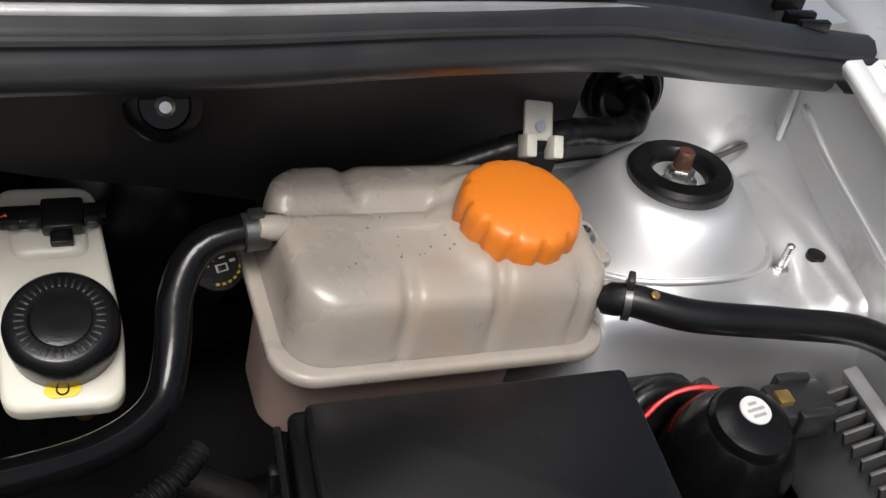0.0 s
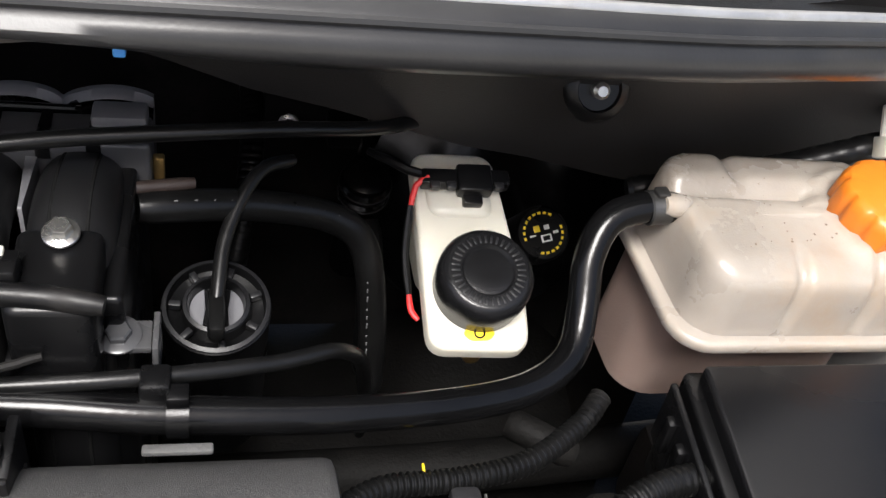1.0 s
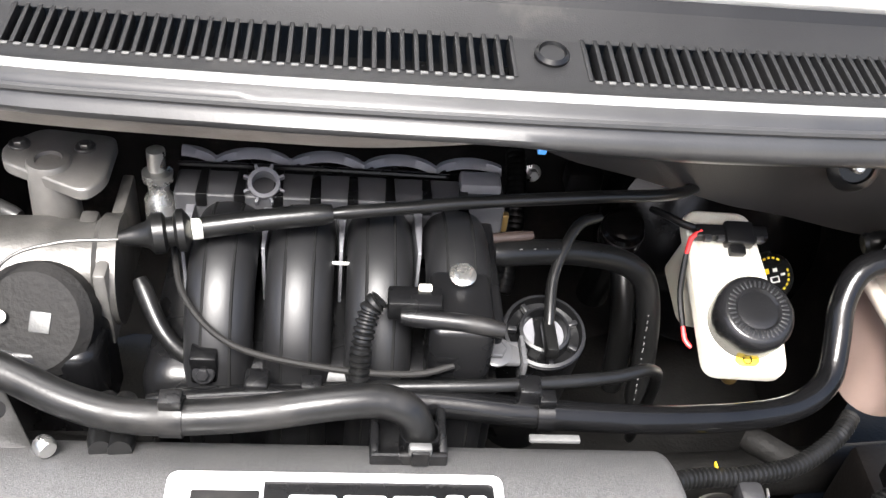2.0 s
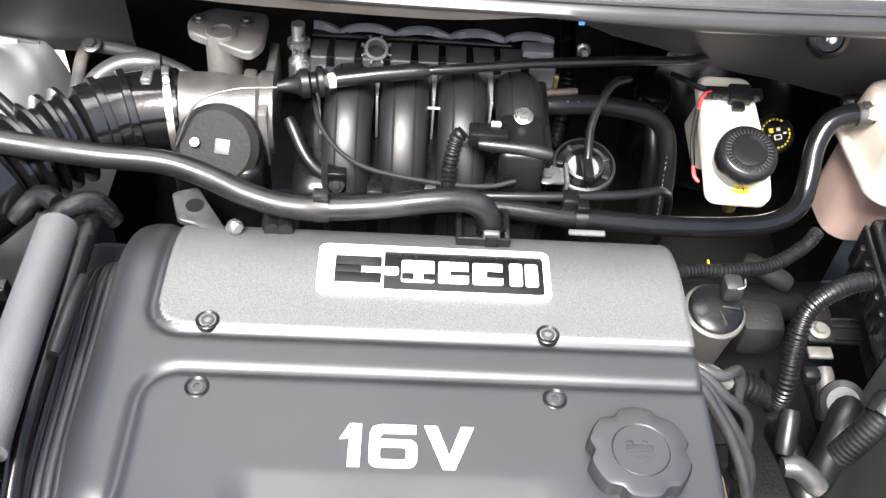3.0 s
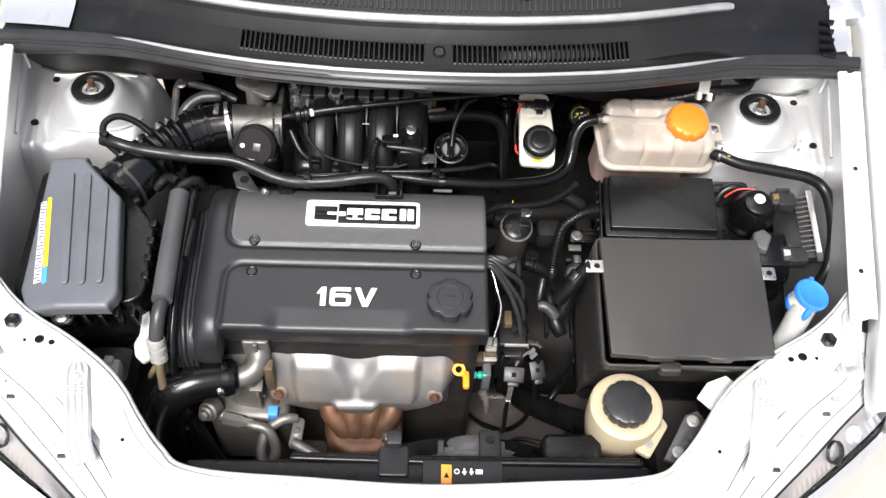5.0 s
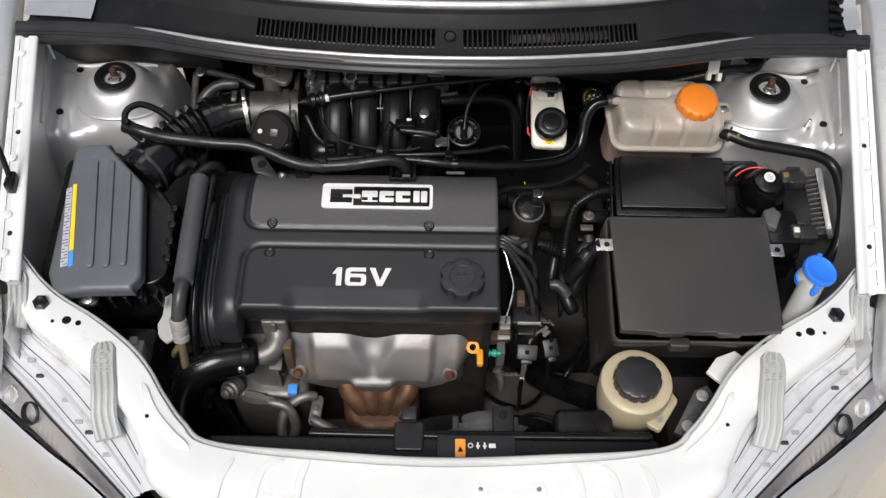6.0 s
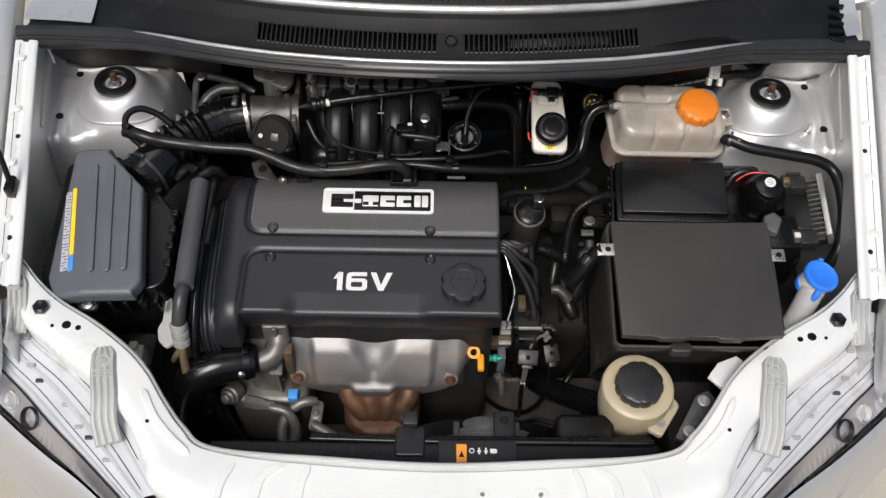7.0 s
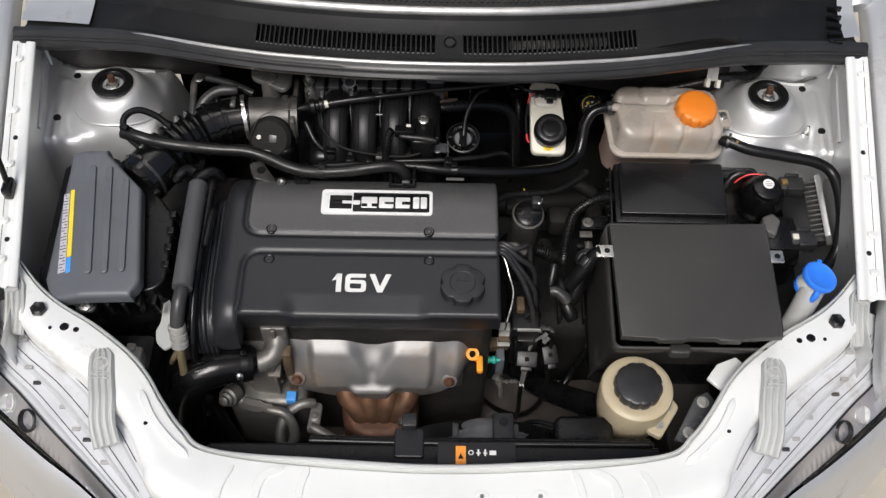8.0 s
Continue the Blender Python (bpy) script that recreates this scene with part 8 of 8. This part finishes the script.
box(bm, (-0.244, 0.132, 0.52), (-0.230, 0.152, 0.775), 0.003)
part("steel_strut", bm, OCHRE, alt, "brown rusty strut")
res = thing("connector_block", (-0.45, 0.14, 0.70), "cream plastic connector block beside the air box", "connector")
bm = B()
box(bm, (-0.500, 0.132, 0.70), (-0.470, 0.162, 0.745), 0.005)
box(bm, (-0.488, 0.122, 0.715), (-0.468, 0.140, 0.738), 0.004)
box(bm, (-0.494, 0.150, 0.742), (-0.480, 0.164, 0.752), 0.003)
part("block", bm, CREAM, res)
bm = B()
box(bm, (-0.53, 0.135, 0.66), (-0.46, 0.20, 0.718), 0.012)
part("bracket", bm, MASTIC, res)

# ---- radiator and fan ----
radiator = thing("radiator", (0.05, -0.03, 0.45), "black radiator tank and fan shroud behind the front panel", "radiator")
bm = B()
pillow(bm, -0.34, 0.33, -0.045, -0.010, 0.45, 0.775, 0.006, 0.005)
part("top_tank", bm, BLACK, radiator)
for y, z in ((-0.006, 0.774), (0.004, 0.760)):
    bm = B()
    tube(bm, [(-0.19, y, z), (0.0, y - 0.002, z), (0.32, y, z)], 0.0045, 10)
    part("tank_ridge", bm, BLACK, radiator)
bm = B()
pillow(bm, -0.064, -0.020, -0.034, 0.012, 0.72, 0.782, 0.005, 0.003)
box(bm, (-0.053, 0.008, 0.76), (-0.031, 0.030, 0.798), 0.003)
part("mount_foot", bm, DARK, radiator)
bm = B()
sheet(bm, lambda u, v: Vector((0.075 + 0.165 * math.cos(math.pi * (1 - u)), 0.004 + 0.052 * v, 0.46 + (0.27 - 0.014 * v) * math.sin(math.pi * u) ** 0.55)), 40, 6)
ring = part("fan_shroud", bm, BLACK, radiator, "curved black fan shroud")
bm = B()
box(bm, (0.084, -0.020, 0.742), (0.116, 0.052, 0.754), 0.003)
motor = part("shroud_clip", bm, DARK, radiator)
hexbolt("clip_screw", motor, (0.100, 0.036, 0.754), r=0.004, h=0.003, material=BLACK)
bm = B()
lathe(bm, [(0.122, -0.012), (0.125, -0.008), (0.125, 0.012), (0.118, 0.016), (0.118, 0.024), (0.112, 0.028)], (0.078, 0.004, 0.612), (0, 1, -0.08), 64)
part("fan_ring", bm, FANGREY, radiator, "dark grey fan ring")
bm = B()
lathe(bm, [(0.052, -0.010), (0.054, -0.006), (0.054, 0.016), (0.050, 0.022), (0.030, 0.026)], (0.076, 0.030, 0.678), (0, 1, -0.05), 44)
part("fan_motor", bm, FANGREY, radiator, "round fan motor")
for x in (0.028, 0.121):
    bm = B()
    box(bm, (x - 0.005, 0.024, 0.702), (x + 0.005, 0.048, 0.722), 0.002)
    part("motor_lug", bm, MASTIC, radiator)
bm = B()
pillow(bm, 0.18, 0.27, 0.0, 0.055, 0.55, 0.742, 0.012, 0.008)
part("relay_box", bm, BLACK, radiator)
bm = B()
tube(bm, [(0.20, 0.05, 0.70), (0.16, 0.07, 0.68), (0.14, 0.075, 0.66)], 0.004, 8)
part("lead", bm, RUBBER, radiator)
bm = B()
pillow(bm, 0.0, 0.115, -0.045, -0.008, 0.770, 0.7785, 0.003, 0.001)
tagp = part("label_plate", bm, DARK, radiator)
bm = B()
pillow(bm, 0.0265, 0.0415, -0.043, -0.014, 0.7785, 0.7792, 0.001, 0.0002)
og = part("label_orange", bm, mat("orange_print", (0.85, 0.30, 0.04), 0.45, 0, 0.06, 60, 900, 0.03), radiator, "orange warning label")
bm = B()
prism(bm, [(0.030, -0.034), (0.038, -0.034), (0.034, -0.025)], 0.779, 0.7796, 0.0001)
part("warning_mark", bm, BLACK, og)
for k, x in enumerate((0.049, 0.060, 0.070, 0.081)):
    bm = B()
    if k == 0:
        lathe(bm, [(0.0026, 0), (0.0040, 0), (0.0040, 0.0005), (0.0026, 0.0005), (0.0026, 0)], (x, -0.024, 0.7785), n=20, cap0=False, cap1=False)
    elif k == 3:
        box(bm, (x - 0.005, -0.0275, 0.7784), (x + 0.005, -0.0205, 0.7790), 0.0002)
    else:
        box(bm, (x - 0.0014, -0.029, 0.7784), (x + 0.0012, -0.019, 0.7790), 0.0002)
        box(bm, (x - 0.003, -0.026, 0.7784), (x + 0.003, -0.0235, 0.7791), 0.0002)
    part("symbol_bar", bm, WHITE, tagp)
